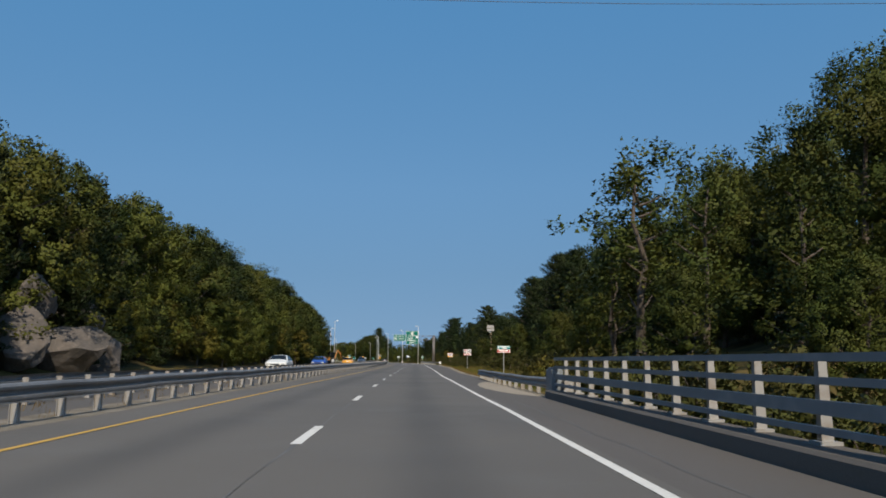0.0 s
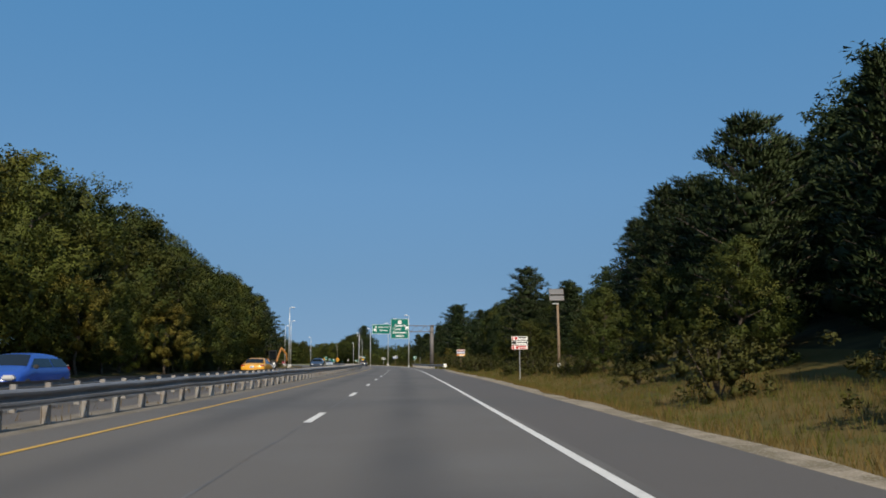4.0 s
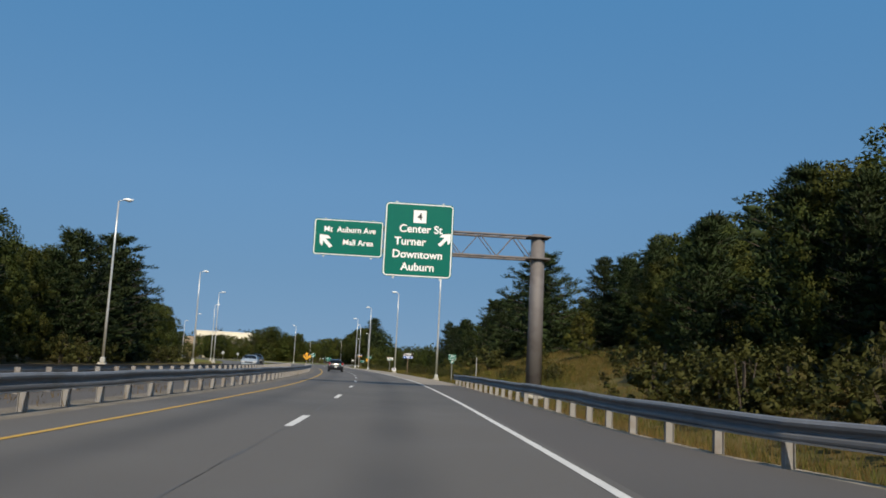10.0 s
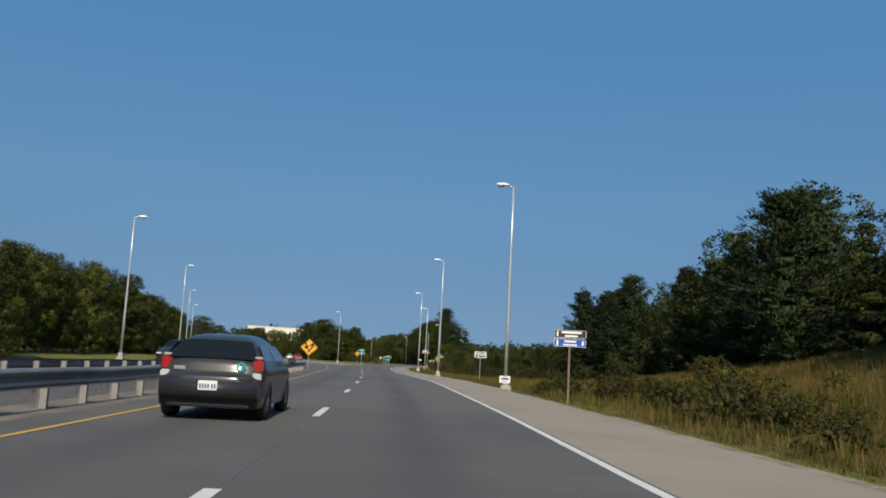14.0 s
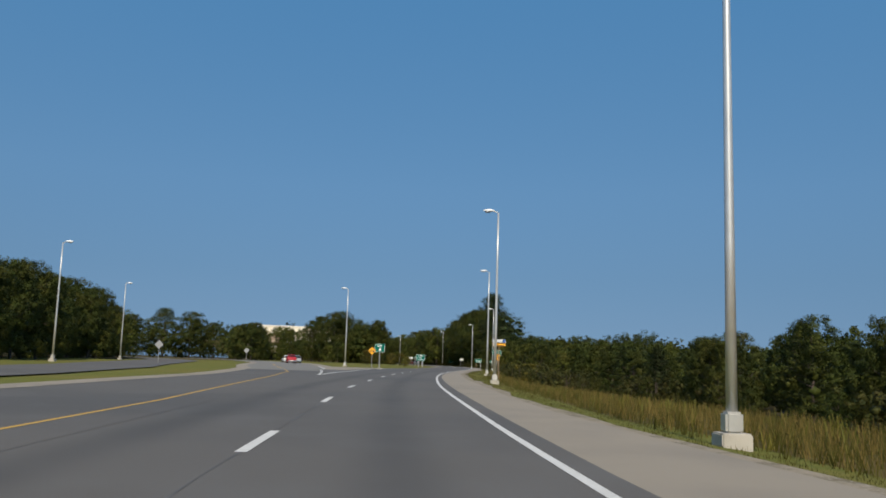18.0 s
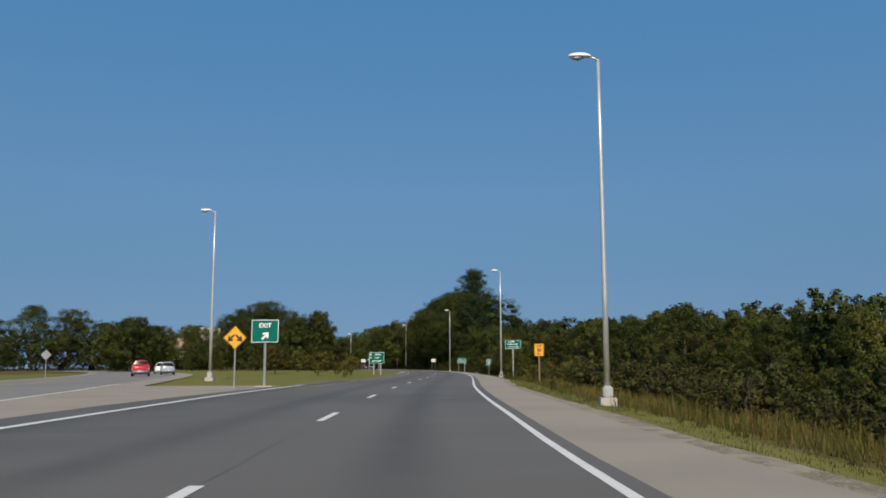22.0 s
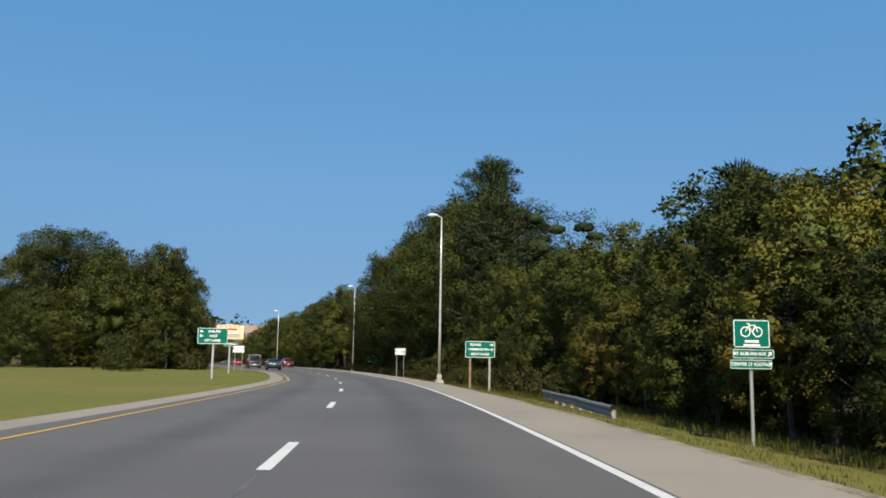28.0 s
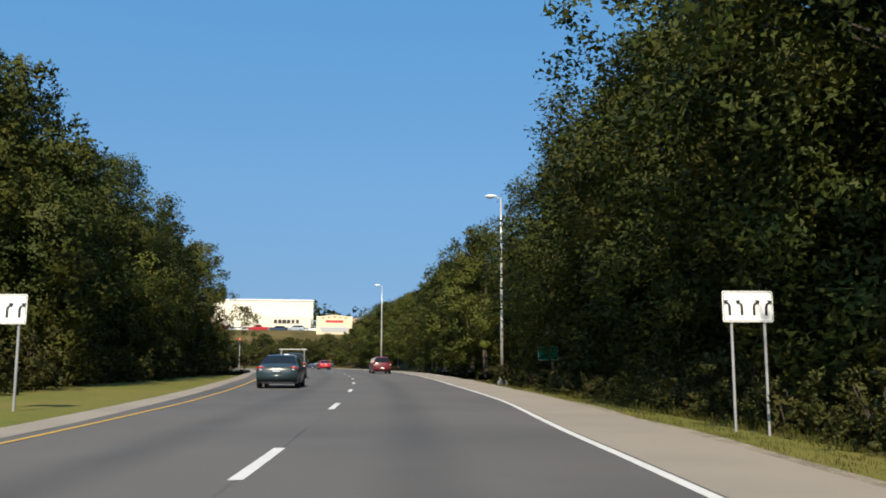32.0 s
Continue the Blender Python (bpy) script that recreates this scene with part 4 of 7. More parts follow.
def wood(kind, s, o, h, wide=1.0):
    """A tree of the deeper woodland, joined with the rest of it."""
    rng = np.random.default_rng(trng.randrange(10 ** 6))
    v = pos(s, o)
    z0 = ground_z(s, o)
    cs = []
    if kind in "pP":
        for w in range(9):
            k = w / 9
            r = h * 0.3 * wide * (1 - k ** 1.5 * 0.9) * (0.7 + 0.5 * rng.random())
            for b in range(5):
                a = 1.2566 * b + rng.random() * 1.2
                for f in (0.5, 1.0):
                    cs.append((v.x + r * f * math.cos(a), v.y + r * f * math.sin(a), z0 + h * (0.1 + 0.87 * k) + 0.2 * r * f))
        hearts = [(v.x, v.y, z0 + h * (0.1 + 0.87 * k / 6), h * 0.13 * wide * (1 - 0.8 * (k / 6) ** 1.5)) for k in range(6)]
        far_needle.append(crown_of(leaf_quads(rng, cs, 15, h * 0.05, min(0.2, 0.018 * h), 0.3, 0.3, core=(v.x, v.y, z0 + 0.35 * h)), cores(rng, hearts, 0.5)))
    else:
        lobes = []
        for j in range(10):
            u = (j + rng.random()) / 10
            r = h * (0.12 + 0.07 * rng.random())
            a, reach = 2.4 * j + 0.5 * rng.normal(), 0.3 * h * math.sin(math.pi * (0.25 + 0.68 * u)) * (0.5 + 0.5 * rng.random())
            lobes.append((wide * reach * math.cos(a), wide * reach * math.sin(a), min(h - 0.95 * r, h * (0.14 + 0.78 * u)), r))
        cs, mids = puffs(rng, lobes, 8)
        cs, mids = cs + np.array([v.x, v.y, z0]), mids + np.array([v.x, v.y, z0])
        hearts = [(v.x, v.y, z0 + h * k, 0.06 * h) for k in (0.2, 0.35, 0.5)]
        far_leaf.append(crown_of(leaf_quads(rng, cs, 46, h * 0.052, min(0.145, 0.018 * h), 0.6, core=(v.x, v.y, z0 + 0.42 * h), mids=mids), cores(rng, hearts)))


def belt(kinds, s0, s1, step, o, h, jit_o=1.5, jit_h=0.15, deep=0, deep_kinds="", deep_step=5.0, wide=1.0, deep_h=1.05):
    """A belt of trees: single trees in front, joined woodland behind. kinds is a string that sets the mix."""
    s = s0
    while s <= s1:
        t = (s - s0) / max(1, s1 - s0)
        oo = o if not isinstance(o, tuple) else o[0] + (o[1] - o[0]) * t
        hh = h if not isinstance(h, tuple) else h[0] + (h[1] - h[0]) * t
        if kinds:
            plant(trng.choice(kinds), s + trng.uniform(-0.4, 0.4) * step, oo + trng.uniform(-jit_o, jit_o), hh * (1 + trng.uniform(-jit_h, jit_h)), wide=wide)
        for d in range(deep):
            for half in (0, 0.5):
                wood(trng.choice(deep_kinds or kinds), s + step * half + trng.uniform(-0.3, 0.3) * step, oo + math.copysign((d + 0.8) * deep_step, oo) + trng.uniform(-jit_o, jit_o), hh * deep_h * (1 + trng.uniform(-jit_h, jit_h)))
        s += step


# cutting on the left, rising woods behind the far carriageway
belt("Bblp", 4, 110, 6.0, -28, (14.0, 14.4), 2.0, 0.12, 2, "bbp")
belt("bblp", 110, 190, 6.0, -27.5, (15, 15), 2.0, 0.14, 2, "bbp")
belt("bbl", 194, 209, 5.0, -27.5, (13.5, 13), 1.5, 0.08, 2, "b", deep_h=1.0)
belt("bbl", 213, 223, 5.0, -27.5, (16, 15.5), 1.0, 0.08, 2, "b", deep_h=1.0)
belt("lbglp", 8, 190, 7.0, -23.8, (8, 7), 1.0, 0.25)
belt("pPp", 226, 262, 6.5, -27, (15, 12.5), 1.8, 0.12, 2, "p")
belt("pbb", 266, 350, 6.5, -31, (11.5, 9.5), 2.0, 0.15, 2, "b")
belt("bbl", 355, 430, 7, (-36, -46), (9.5, 13), 2.5, 0.12, 2, "b")
belt("u", 265, 350, 5.5, -26.5, 2.2, 1.5, 0.3)
plant("l", 133, -25, 12.5, wide=0.8)
plant("g", 186, -26.5, 14, wide=0.6)
# right bank
plant("s", 45, 12.0, 13.0, wide=1.3)
plant("s", 48.5, 13.0, 11.5, wide=1.2)
belt("s", 26, 60, 11, 12.5, (9.5, 8), 1.2, 0.15)
belt("BpB", -2, 60, 6.0, 19.5, (13.2, 10.4), 2.0, 0.1, 2, "bp")
belt("pPp", 62, 118, 7, 18, (9.2, 12.6), 2.0, 0.14, 2, "p")
belt("pPp", 122, 166, 6.5, 21, (11.5, 12.2), 2.0, 0.12, 2, "p")
belt("pPb", 170, 205, 6, 18, (8.4, 8.4), 1.5, 0.12, 2, "p")
belt("bpl", 208, 250, 6.0, 17.5, (8.0, 8.8), 2.0, 0.12, 2, "pb")
belt("b", 66, 200, 12, 13.8, 4.5, 1.0, 0.3)
belt("uuy", 24, 60, 3.2, 8.6, 2.0, 1.0, 0.3)
belt("u", 60, 190, 5.5, 12.0, 1.8, 2.6, 0.4)
belt("uuu", 196, 238, 2.2, 11.5, 2.4, 1.6, 0.25)
belt("pb", 256, 275, 7, (20, 24), (9, 8), 1.5, 0.12, 2, "b")
plant("l", 286, 21, 5.0)
belt("pb", 282, 300, 7, 26, 10.8, 1.5, 0.1, 2, "bp")
plant("P", 311, 23.3, 14.0, wide=1.15)
plant("P", 320, 25, 12.5, wide=1.0)
plant("g", 287, 16.5, 3.4)
plant("P", 191, 16.2, 12.7, wide=0.95)
plant("P", 206, 18.5, 10.5)
plant("P", 238, 17.5, 9.2)
plant("P", 299, -27.5, 14.2, wide=1.15)
plant("P", 308, -28, 12.5, wide=1.1)
plant("P", 290, -29, 13.2)
plant("g", 57, 11.5, 4.4)
plant("g", 62, 12.5, 3.6)
belt("pPp", 332, 400, 7.5, (24, 27), (10.5, 11.5), 2.0, 0.13, 2, "pb", deep_h=1.0)
plant("u", 303, 15, 3.4, wide=1.2)
belt("bblp", 404, 470, 5, (24, 20), (5.9, 5.7), 2.0, 0.1, 3, "bbp", 6, deep_h=1.02)
belt("bblbl", 474, 548, 4.8, (17, 13.5), (4.9, 6.2), 1.6, 0.1, 3, "bbp", 6, deep_h=1.15)
belt("uuub", 352, 470, 3.6, (17, 13), 1.9, 1.6, 0.3)
belt("uuylu", 430, 560, 2.6, (11.0, 9.6), 1.9, 1.1, 0.35)
belt("lbbl", 552, 578, 4.2, 12.0, (6.0, 6.8), 0.9, 0.15, 2, "bp", 4.5, deep_h=1.2)
belt("lblb", 582, 606, 4.2, 12.0, (7, 9.0), 0.9, 0.15, 2, "b", 4.5, deep_h=1.15)
plant("g", 584, 10.6, 6.6)
belt("ublgu", 546, 566, 2.6, (8.6, 9.0), 2.6, 0.5, 0.3, wide=1.1)
belt("lgbl", 556, 606, 3.6, (9.6, 10.2), 4.6, 0.5, 0.25, wide=1.1)
plant("p", 597, 14.5, 10.8)
plant("p", 571, 15, 8.6)
belt("lbb", 610, 640, 4.4, 13.2, (8.6, 10.5), 1.0, 0.1, 2, "b", 4.5, deep_h=1.0)
belt("BQ", 643, 667, 6.0, (15.0, 14.0), (18, 22), 0.6, 0.06, 2, "p", 5)
belt("B", 672, 683, 5.5, 14.6, (19, 20), 1.0, 0.1, 2, "b", 5)
belt("B", 686, 705, 6, 15.6, (21, 19), 1.0, 0.08, 2, "b", 5)
belt("bl", 712, 790, 7, 23, (18, 13), 1.5, 0.12, 1, "b")
belt("u", 600, 700, 3.2, 9.6, 1.7, 0.7, 0.3)
belt("u", -6, 28, 2.4, 7.6, 2.6, 0.9, 0.25)
belt("b", -8, 30, 4.5, 10.5, 4.4, 1.0, 0.25)
belt("uub", 640, 672, 2.4, (10.4, 11.4), 2.8, 0.6, 0.3, wide=1.1)
belt("b", 674, 704, 4.2, (12.6, 15), 5.0, 0.6, 0.25, wide=1.1)
belt("u", 604, 672, 2.4, (8.8, 9.6), 1.3, 0.4, 0.3)
plant("Q", 660, 18.9, 27)
belt("uuuuy", 264, 345, 3.4, (13, 14.5), 1.3, 3.6, 0.4)
belt("u", 294, 345, 2.4, (10.2, 11.0), 1.1, 1.4, 0.4)
for x_, y_, h_ in ((-152, 690, 13), (-147, 696, 13.4), (-142, 691, 13.6), (-136, 694, 14), (-131, 690, 13.6), (-126, 695, 13.4), (-120, 697, 12.5), (-150, 684, 6), (-144, 686, 6.5), (-138, 684, 7), (-132, 685, 6.5), (-126, 688, 7), (-120, 690, 6.5)):
    plant_xy("l", x_, y_, -0.3, h_, 1.2)
belt("", 300, 372, 6, 34, 8, 2, 0.15, 3, "b", 6)
# island and the far end
belt("Bbl", 676, 728, 5.0, (-19.5, -16.5), (14.6, 11.4), 1.5, 0.12, 1, "b", 6)
belt("u", 668, 730, 3.5, (-15, -13.5), 2.2, 0.8, 0.3)
belt("bbl", 672, 726, 4.0, (-18, -15.2), 6.0, 0.8, 0.2, wide=1.15)
belt("blb", 668, 690, 3.6, (-36, -23), 6.5, 1.5, 0.2, wide=1.15)
for s_, o_, h_ in ((686, -34, 20), (694, -30, 21), (700, -38, 19), (680, -42, 16), (668, -50, 12), (706, -28, 19)):
    plant("B", s_, o_, h_ * 0.93, wide=1.15)
for s_, o_, h_ in ((532.8, -17.5, 3.1), (527, -12.1, 2.3), (524.5, -9.2, 1.7), (547, -11.4, 2.2), (543, -17, 2.6), (553, -15, 2.8), (586, -15.2, 3.4), (578, -22, 3.6)):
    plant("g", s_, o_, h_, wide=1.25)
for t_, h_ in ((-46, 15), (-34, 14), (-22, 17), (-10, 20), (0, 19), (9, 15)):
    plant_xy("B", -172 + 0.89 * t_, 692 + 0.45 * t_, -0.3, h_, 1.25)
belt("ub", 648, 700, 4.5, (-19, -30), 3.2, 1.5, 0.3)
plant("w", 700, -15.5, 10)
plant("w", 712, -15, 11)
belt("b", 640, 690, 9, -62, 11, 3, 0.15, 1, "b")
belt("b", 436, 520, 7, (-46, -66), 13, 2, 0.12, 2, "b", 6)
belt("bl", 522, 610, 10, (-67, -98), 10.5, 3, 0.12, 2, "b", 7)
belt("", 520, 640, 9, (-85, -150), 11, 5, 0.15, 3, "b", 9)
belt("", 560, 800, 10, -120, 13, 8, 0.15, 3, "b", 12)
belt("", 600, 690, 9, 40, 11, 5, 0.15, 2, "b", 9)

def joined(name, chunks, mat, label):
    q = np.concatenate([c[0] for c in chunks])
    ob = new(name, np_mesh(name, q, np.arange(len(q)).reshape(-1, 3), mat, np.concatenate([c[2] for c in chunks])))
    return tagged(ob, label, "woodland", kind="stuff")


joined("woodland", far_leaf, LEAF, "mixed broadleaf woodland behind the first trees")
joined("woodland", far_needle, NEEDLE, "pine woodland behind the first trees")

# distant wooded skyline all round the end of the view
rng = np.random.default_rng(5)
cs = []
for k in range(2000):
    a = radians(rng.uniform(-62, 62))
    r = rng.uniform(380, 520)
    x, y = -60 + r * math.sin(a), 560 + r * math.cos(a)
    cs.append((x, y, rng.uniform(0, 1) * (16 + 5 * noise.noise(Vector((x * 0.011, y * 0.011, 3))) + (5 if a < -0.25 else 0))))
v_, f_, n_ = leaf_quads(rng, cs, 24, 5.0, 1.15, 0.7)
tagged(new("distant_woods", np_mesh("distant_woods", v_, f_, LEAF, n_)), "low wooded skyline in the far distance", "woodland", kind="stuff")

# rough grass and weeds on the verges
def tufts(name, count, where, blade, mat, label, per=7):
    rng = np.random.default_rng(17 + count)
    lo, hi, a0, a1, h, beside = where
    gs, gd = np.linspace(lo, hi, max(8, int((hi - lo) / 4))), np.linspace(a0, a1, 14)
    base = np.array([OUTER(q) if beside else 0.0 for q in gs])
    gz = np.array([[ground_z(q, k + d) for d in gd] for q, k in zip(gs, base)])
    s, d = rng.uniform(lo, hi, count), rng.uniform(a0, a1, count)
    o = np.interp(s, gs, base) + d
    hd = np.interp(s, _g, _h)
    x, y = np.interp(s, _g, _x) + o * np.cos(hd), np.interp(s, _g, _y) + o * np.sin(hd)
    fs, fd = (s - lo) / (hi - lo) * (len(gs) - 1), (d - a0) / (a1 - a0) * 13
    i, j = np.minimum(fs.astype(int), len(gs) - 2), np.minimum(fd.astype(int), 12)
    u, w = fs - i, fd - j
    z = gz[i, j] * (1 - u) * (1 - w) + gz[i + 1, j] * u * (1 - w) + gz[i, j + 1] * (1 - u) * w + gz[i + 1, j + 1] * u * w - 0.03
    a = rng.random((count, per)) * 6.283
    ln = h * rng.uniform(0.5, 1.2, (count, 1)) * (0.5 + 0.7 * rng.random((count, per)))
    bx, by = x[:, None] + 0.12 * rng.normal(size=(count, per)), y[:, None] + 0.12 * rng.normal(size=(count, per))
    tx, ty = bx + 0.35 * ln * np.cos(a), by + 0.35 * ln * np.sin(a)
    wx, wy = blade * np.sin(a), blade * np.cos(a)
    zz = np.repeat(z[:, None], per, 1)
    q = np.stack([np.stack([bx - wx, by - wy, zz], -1), np.stack([bx + wx, by + wy, zz], -1), np.stack([tx + wx * 0.3, ty + wy * 0.3, zz + ln], -1), np.stack([tx - wx * 0.3, ty - wy * 0.3, zz + ln], -1)], 2).reshape(-1, 3)
    return tagged(new(name, np_mesh(name, q, np.arange(len(q)).reshape(-1, 4), mat)), label, "grass", kind="stuff")


def meadow(lo, hi, d0, d1, h):
    return lo, hi, d0, d1, h, True


tufts("dry_grass", 9000, meadow(58, 262, 0.9, 9, 0.24), 0.009, STRAW, "dry straw-coloured grass on the cutting's bank")
tufts("dry_grass", 7000, meadow(256, 350, 8, 20, 0.42), 0.012, STRAW, "dry meadow grass on the slope below the pines")
tufts("green_grass", 6000, meadow(256, 350, 5, 20, 0.42), 0.014, BLADE, "green meadow weeds on the slope below the pines")
tufts("dry_grass", 8000, meadow(262, 560, 3.2, 10.5, 0.5), 0.011, STRAW, "tall dry grass on the falling verge")
tufts("green_grass", 9000, meadow(262, 560, 2.8, 10.0, 0.45), 0.012, BLADE, "tall green weeds on the falling verge")
tufts("green_grass", 6000, meadow(40, 262, 1.8, 9.0, 0.3), 0.010, BLADE, "green grass on the cutting's bank")
tufts("mown_grass", 6500, meadow(258, 700, 0.45, 2.8, 0.09), 0.008, BLADE, "short mown grass beside the shoulder", 9)
tufts("green_grass", 3500, meadow(560, 710, 3.2, 6.0, 0.26), 0.011, BLADE, "tall green weeds at the foot of the roadside woods")
tufts("goldenrod", 900, meadow(262, 540, 3.5, 11, 0.55), 0.02, LEAF_GOLD, "clumps of yellowing goldenrod on the meadow slope")
tufts("ragweed", 500, (-40, 366, -9.0, -6.6, 0.25, False), 0.012, STRAW, "straggling weeds under the guard rails")

for _k, _list in KINDS.items():
    for _i, _ob in enumerate(_list):
        if (_k, _i) not in used:
            for _c in list(_ob.children):
                bpy.data.objects.remove(_c)
            bpy.data.objects.remove(_ob)


# ---- signs ----
def letters(text, size, mat, parent, at, name="lettering", bold=0.0, align="CENTER"):
    """Raised lettering in the built-in font, reading from the traveller's side."""
    cu = bpy.data.curves.new("lettering", "FONT")
    cu.body, cu.size, cu.align_x, cu.align_y, cu.offset = text, size, align, "CENTER", bold
    tmp = bpy.data.objects.new("lettering", cu)
    scene.collection.objects.link(tmp)
    bpy.context.view_layer.update()
    me = bpy.data.meshes.new_from_object(tmp.evaluated_get(bpy.context.evaluated_depsgraph_get()))
    bpy.data.objects.remove(tmp)
    bpy.data.curves.remove(cu)
    me.materials.clear()
    me.materials.append(mat)
    me.transform(Matrix.Translation((at[0], -0.006, at[1])) @ Matrix.Rotation(math.pi / 2, 4, "X"))
    ob = new(name, me)
    ob.parent = parent
    return ob


def outline_mesh(name, pts, mat, parent, y=-0.006, thick=0.0, label=""):
    """A flat or thick plate from a polygon of (x, z) in the sign's plane."""
    bm = bmesh.new()
    f = bm.faces.new([bm.verts.new((x, y, z)) for x, z in pts])
    if f.normal.y > 0:
        f.normal_flip()
    f.normal_update()
    if thick:
        r = bmesh.ops.extrude_face_region(bm, geom=[f])
        bmesh.ops.translate(bm, vec=(0, thick, 0), verts=[v for v in r["geom"] if isinstance(v, bmesh.types.BMVert)])
        bmesh.ops.recalc_face_normals(bm, faces=bm.faces)
    return part(name, bm, mat, parent, label)


def rounded(w, h, r, cx=0.0, cz=0.0, n=5):
    pts = []
    for sx, sz, a0 in ((1, 1, 0), (-1, 1, 90), (-1, -1, 180), (1, -1, 270)):
        for k in range(n + 1):
            a = radians(a0 + 90 * k / n)
            pts.append((cx + sx * (w / 2 - r) + r * math.cos(a), cz + sz * (h / 2 - r) + r * math.sin(a)))
    return pts


def ring(parent, w, h, r, t, cx, cz, mat, name="border", y=-0.005):
    a, b = rounded(w, h, r, cx, cz), rounded(w - 2 * t, h - 2 * t, max(0.005, r - t), cx, cz)
    n = len(a)
    vs = [(x, y, z) for x, z in a + b]
    return mesh_object(name, vs, [(k, (k + 1) % n, n + (k + 1) % n, n + k) for k in range(n)], mat, parent)


def bar(parent, x, z, w, h, mat, name="text_bar"):
    return outline_mesh(name, [(x - w / 2, z - h / 2), (x + w / 2, z - h / 2), (x + w / 2, z + h / 2), (x - w / 2, z + h / 2)], mat, parent)


def arrow(parent, cx, cz, size, deg, mat, name="arrow"):
    """A road-sign arrow that points up, turned by deg clockwise."""
    shape = [(-0.1, -0.5), (0.1, -0.5), (0.1, 0.08), (0.34, -0.12), (0.34, 0.12), (0, 0.5), (-0.34, 0.12), (-0.34, -0.12), (-0.1, 0.08)]
    c, s = math.cos(radians(-deg)), math.sin(radians(-deg))
    return outline_mesh(name, [(cx + size * (x * c - z * s), cz + size * (x * s + z * c)) for x, z in shape], mat, parent)


def posts_for(parent, xs, z0, z1, mat, r=0.045, square=False, y=0.04):
    for x in xs:
        bm = bmesh.new()
        if square:
            block(bm, 2 * r, 2 * r, z1 - z0, (x, y + r, (z0 + z1) / 2), 0.008)
        else:
            tube(bm, [(x, y + r, z0), (x, y + r, z1)], [r, r], 8)
        part("post", bm, mat, parent)


def set_at(ob, x, y, s, z=0.0, yaw=0.0):
    ob.matrix_world = Matrix.Translation((x, y, z)) @ Matrix.Rotation(heading(s) + radians(yaw), 4, "Z")
    return ob


def panel(parent, w, h, cx, cz, mat, r=0.04, name="panel", label=""):
    return outline_mesh(name, rounded(w, h, r, cx, cz), mat, parent, y=0.0, thick=0.02, label=label)


def business_sign(label, rows, x, y, s, z, top, post, yaw=0.0, w=1.24, h=0.31):
    """Stack of business guide panels on one post. rows: (panel, text colour, bars or words)."""
    g = tagged(new("business_sign"), label, "road sign", "business guide signs")
    for k, (mat, ink, words) in enumerate(rows):
        cz = top - h / 2 - k * (h + 0.035)
        panel(g, w, h, 0, cz, mat, 0.02)
        ring(g, w - 0.01, h - 0.01, 0.02, 0.012, 0, cz, ink)
        for wd in words:
            if wd[0] == "bar":
                bar(g, wd[1], cz + wd[2], wd[3], wd[4], wd[5] if len(wd) > 5 else ink)
            elif wd[0] == "arrow":
                arrow(g, wd[1], cz, 0.2, wd[2], ink)
            else:
                letters(wd[1], wd[2], ink, g, (wd[3], cz + wd[4]), bold=0.004)
    posts_for(g, [0], z - 0.3, top - 0.02, post)
    return set_at(g, x, y, s, 0, yaw)


business_sign("teal and red business guide panels on a grey post", [
    (TEAL_SIGN, WHITE_SIGN, [("bar", -0.5, 0, 0.1, 0.2), ("bar", 0.08, 0.065, 0.9, 0.09), ("bar", 0.08, -0.07, 0.45, 0.09)]),
    (RED_SIGN, WHITE_SIGN, [("bar", -0.03, 0.06, 0.9, 0.11), ("bar", 0.0, -0.08, 0.8, 0.06), ("bar", 0.54, 0, 0.08, 0.22)])],
    6.0, 83.2, 83, -0.42, 2.55, GALV)
business_sign("three white business guide panels on a grey post", [
    (WHITE_SIGN, BLACK_INK, [("bar", -0.52, 0, 0.1, 0.22, RED_SIGN), ("bar", -0.28, 0, 0.2, 0.2, RED_SIGN), ("bar", 0.2, 0.05, 0.62, 0.09), ("bar", 0.2, -0.07, 0.6, 0.03)]),
    (WHITE_SIGN, BLACK_INK, [("bar", -0.42, 0, 0.3, 0.22), ("bar", 0.16, 0.02, 0.72, 0.08), ("bar", 0.55, 0, 0.07, 0.2)]),
    (WHITE_SIGN, RED_SIGN, [("bar", -0.5, 0, 0.14, 0.22), ("bar", -0.2, 0, 0.2, 0.2), ("bar", 0.2, 0.04, 0.6, 0.1), ("bar", 0.25, -0.09, 0.5, 0.05)])],
    4.3, 145.6, 146, -0.38, 3.0, GALV)
business_sign("brown, blue and yellow business guide panels on a grey post", [
    (BROWN_SIGN, WHITE_SIGN, [("bar", -0.48, 0, 0.16, 0.2), ("bar", 0.05, 0, 0.6, 0.09), ("bar", 0.54, 0, 0.08, 0.22)]),
    (BLUE_SIGN, WHITE_SIGN, [("bar", -0.5, 0, 0.14, 0.2), ("bar", 0.02, 0.06, 0.72, 0.09), ("bar", 0.0, -0.08, 0.66, 0.07), ("bar", 0.54, 0, 0.08, 0.22)]),
    (YELLOW_SIGN, WHITE_SIGN, [("bar", -0.44, 0, 0.22, 0.16, RED_SIGN), ("bar", 0.12, 0.02, 0.7, 0.08), ("bar", 0.1, -0.09, 0.6, 0.04)])],
    2.05, 212.2, 212, -0.42, 2.95, WOOD_POST)
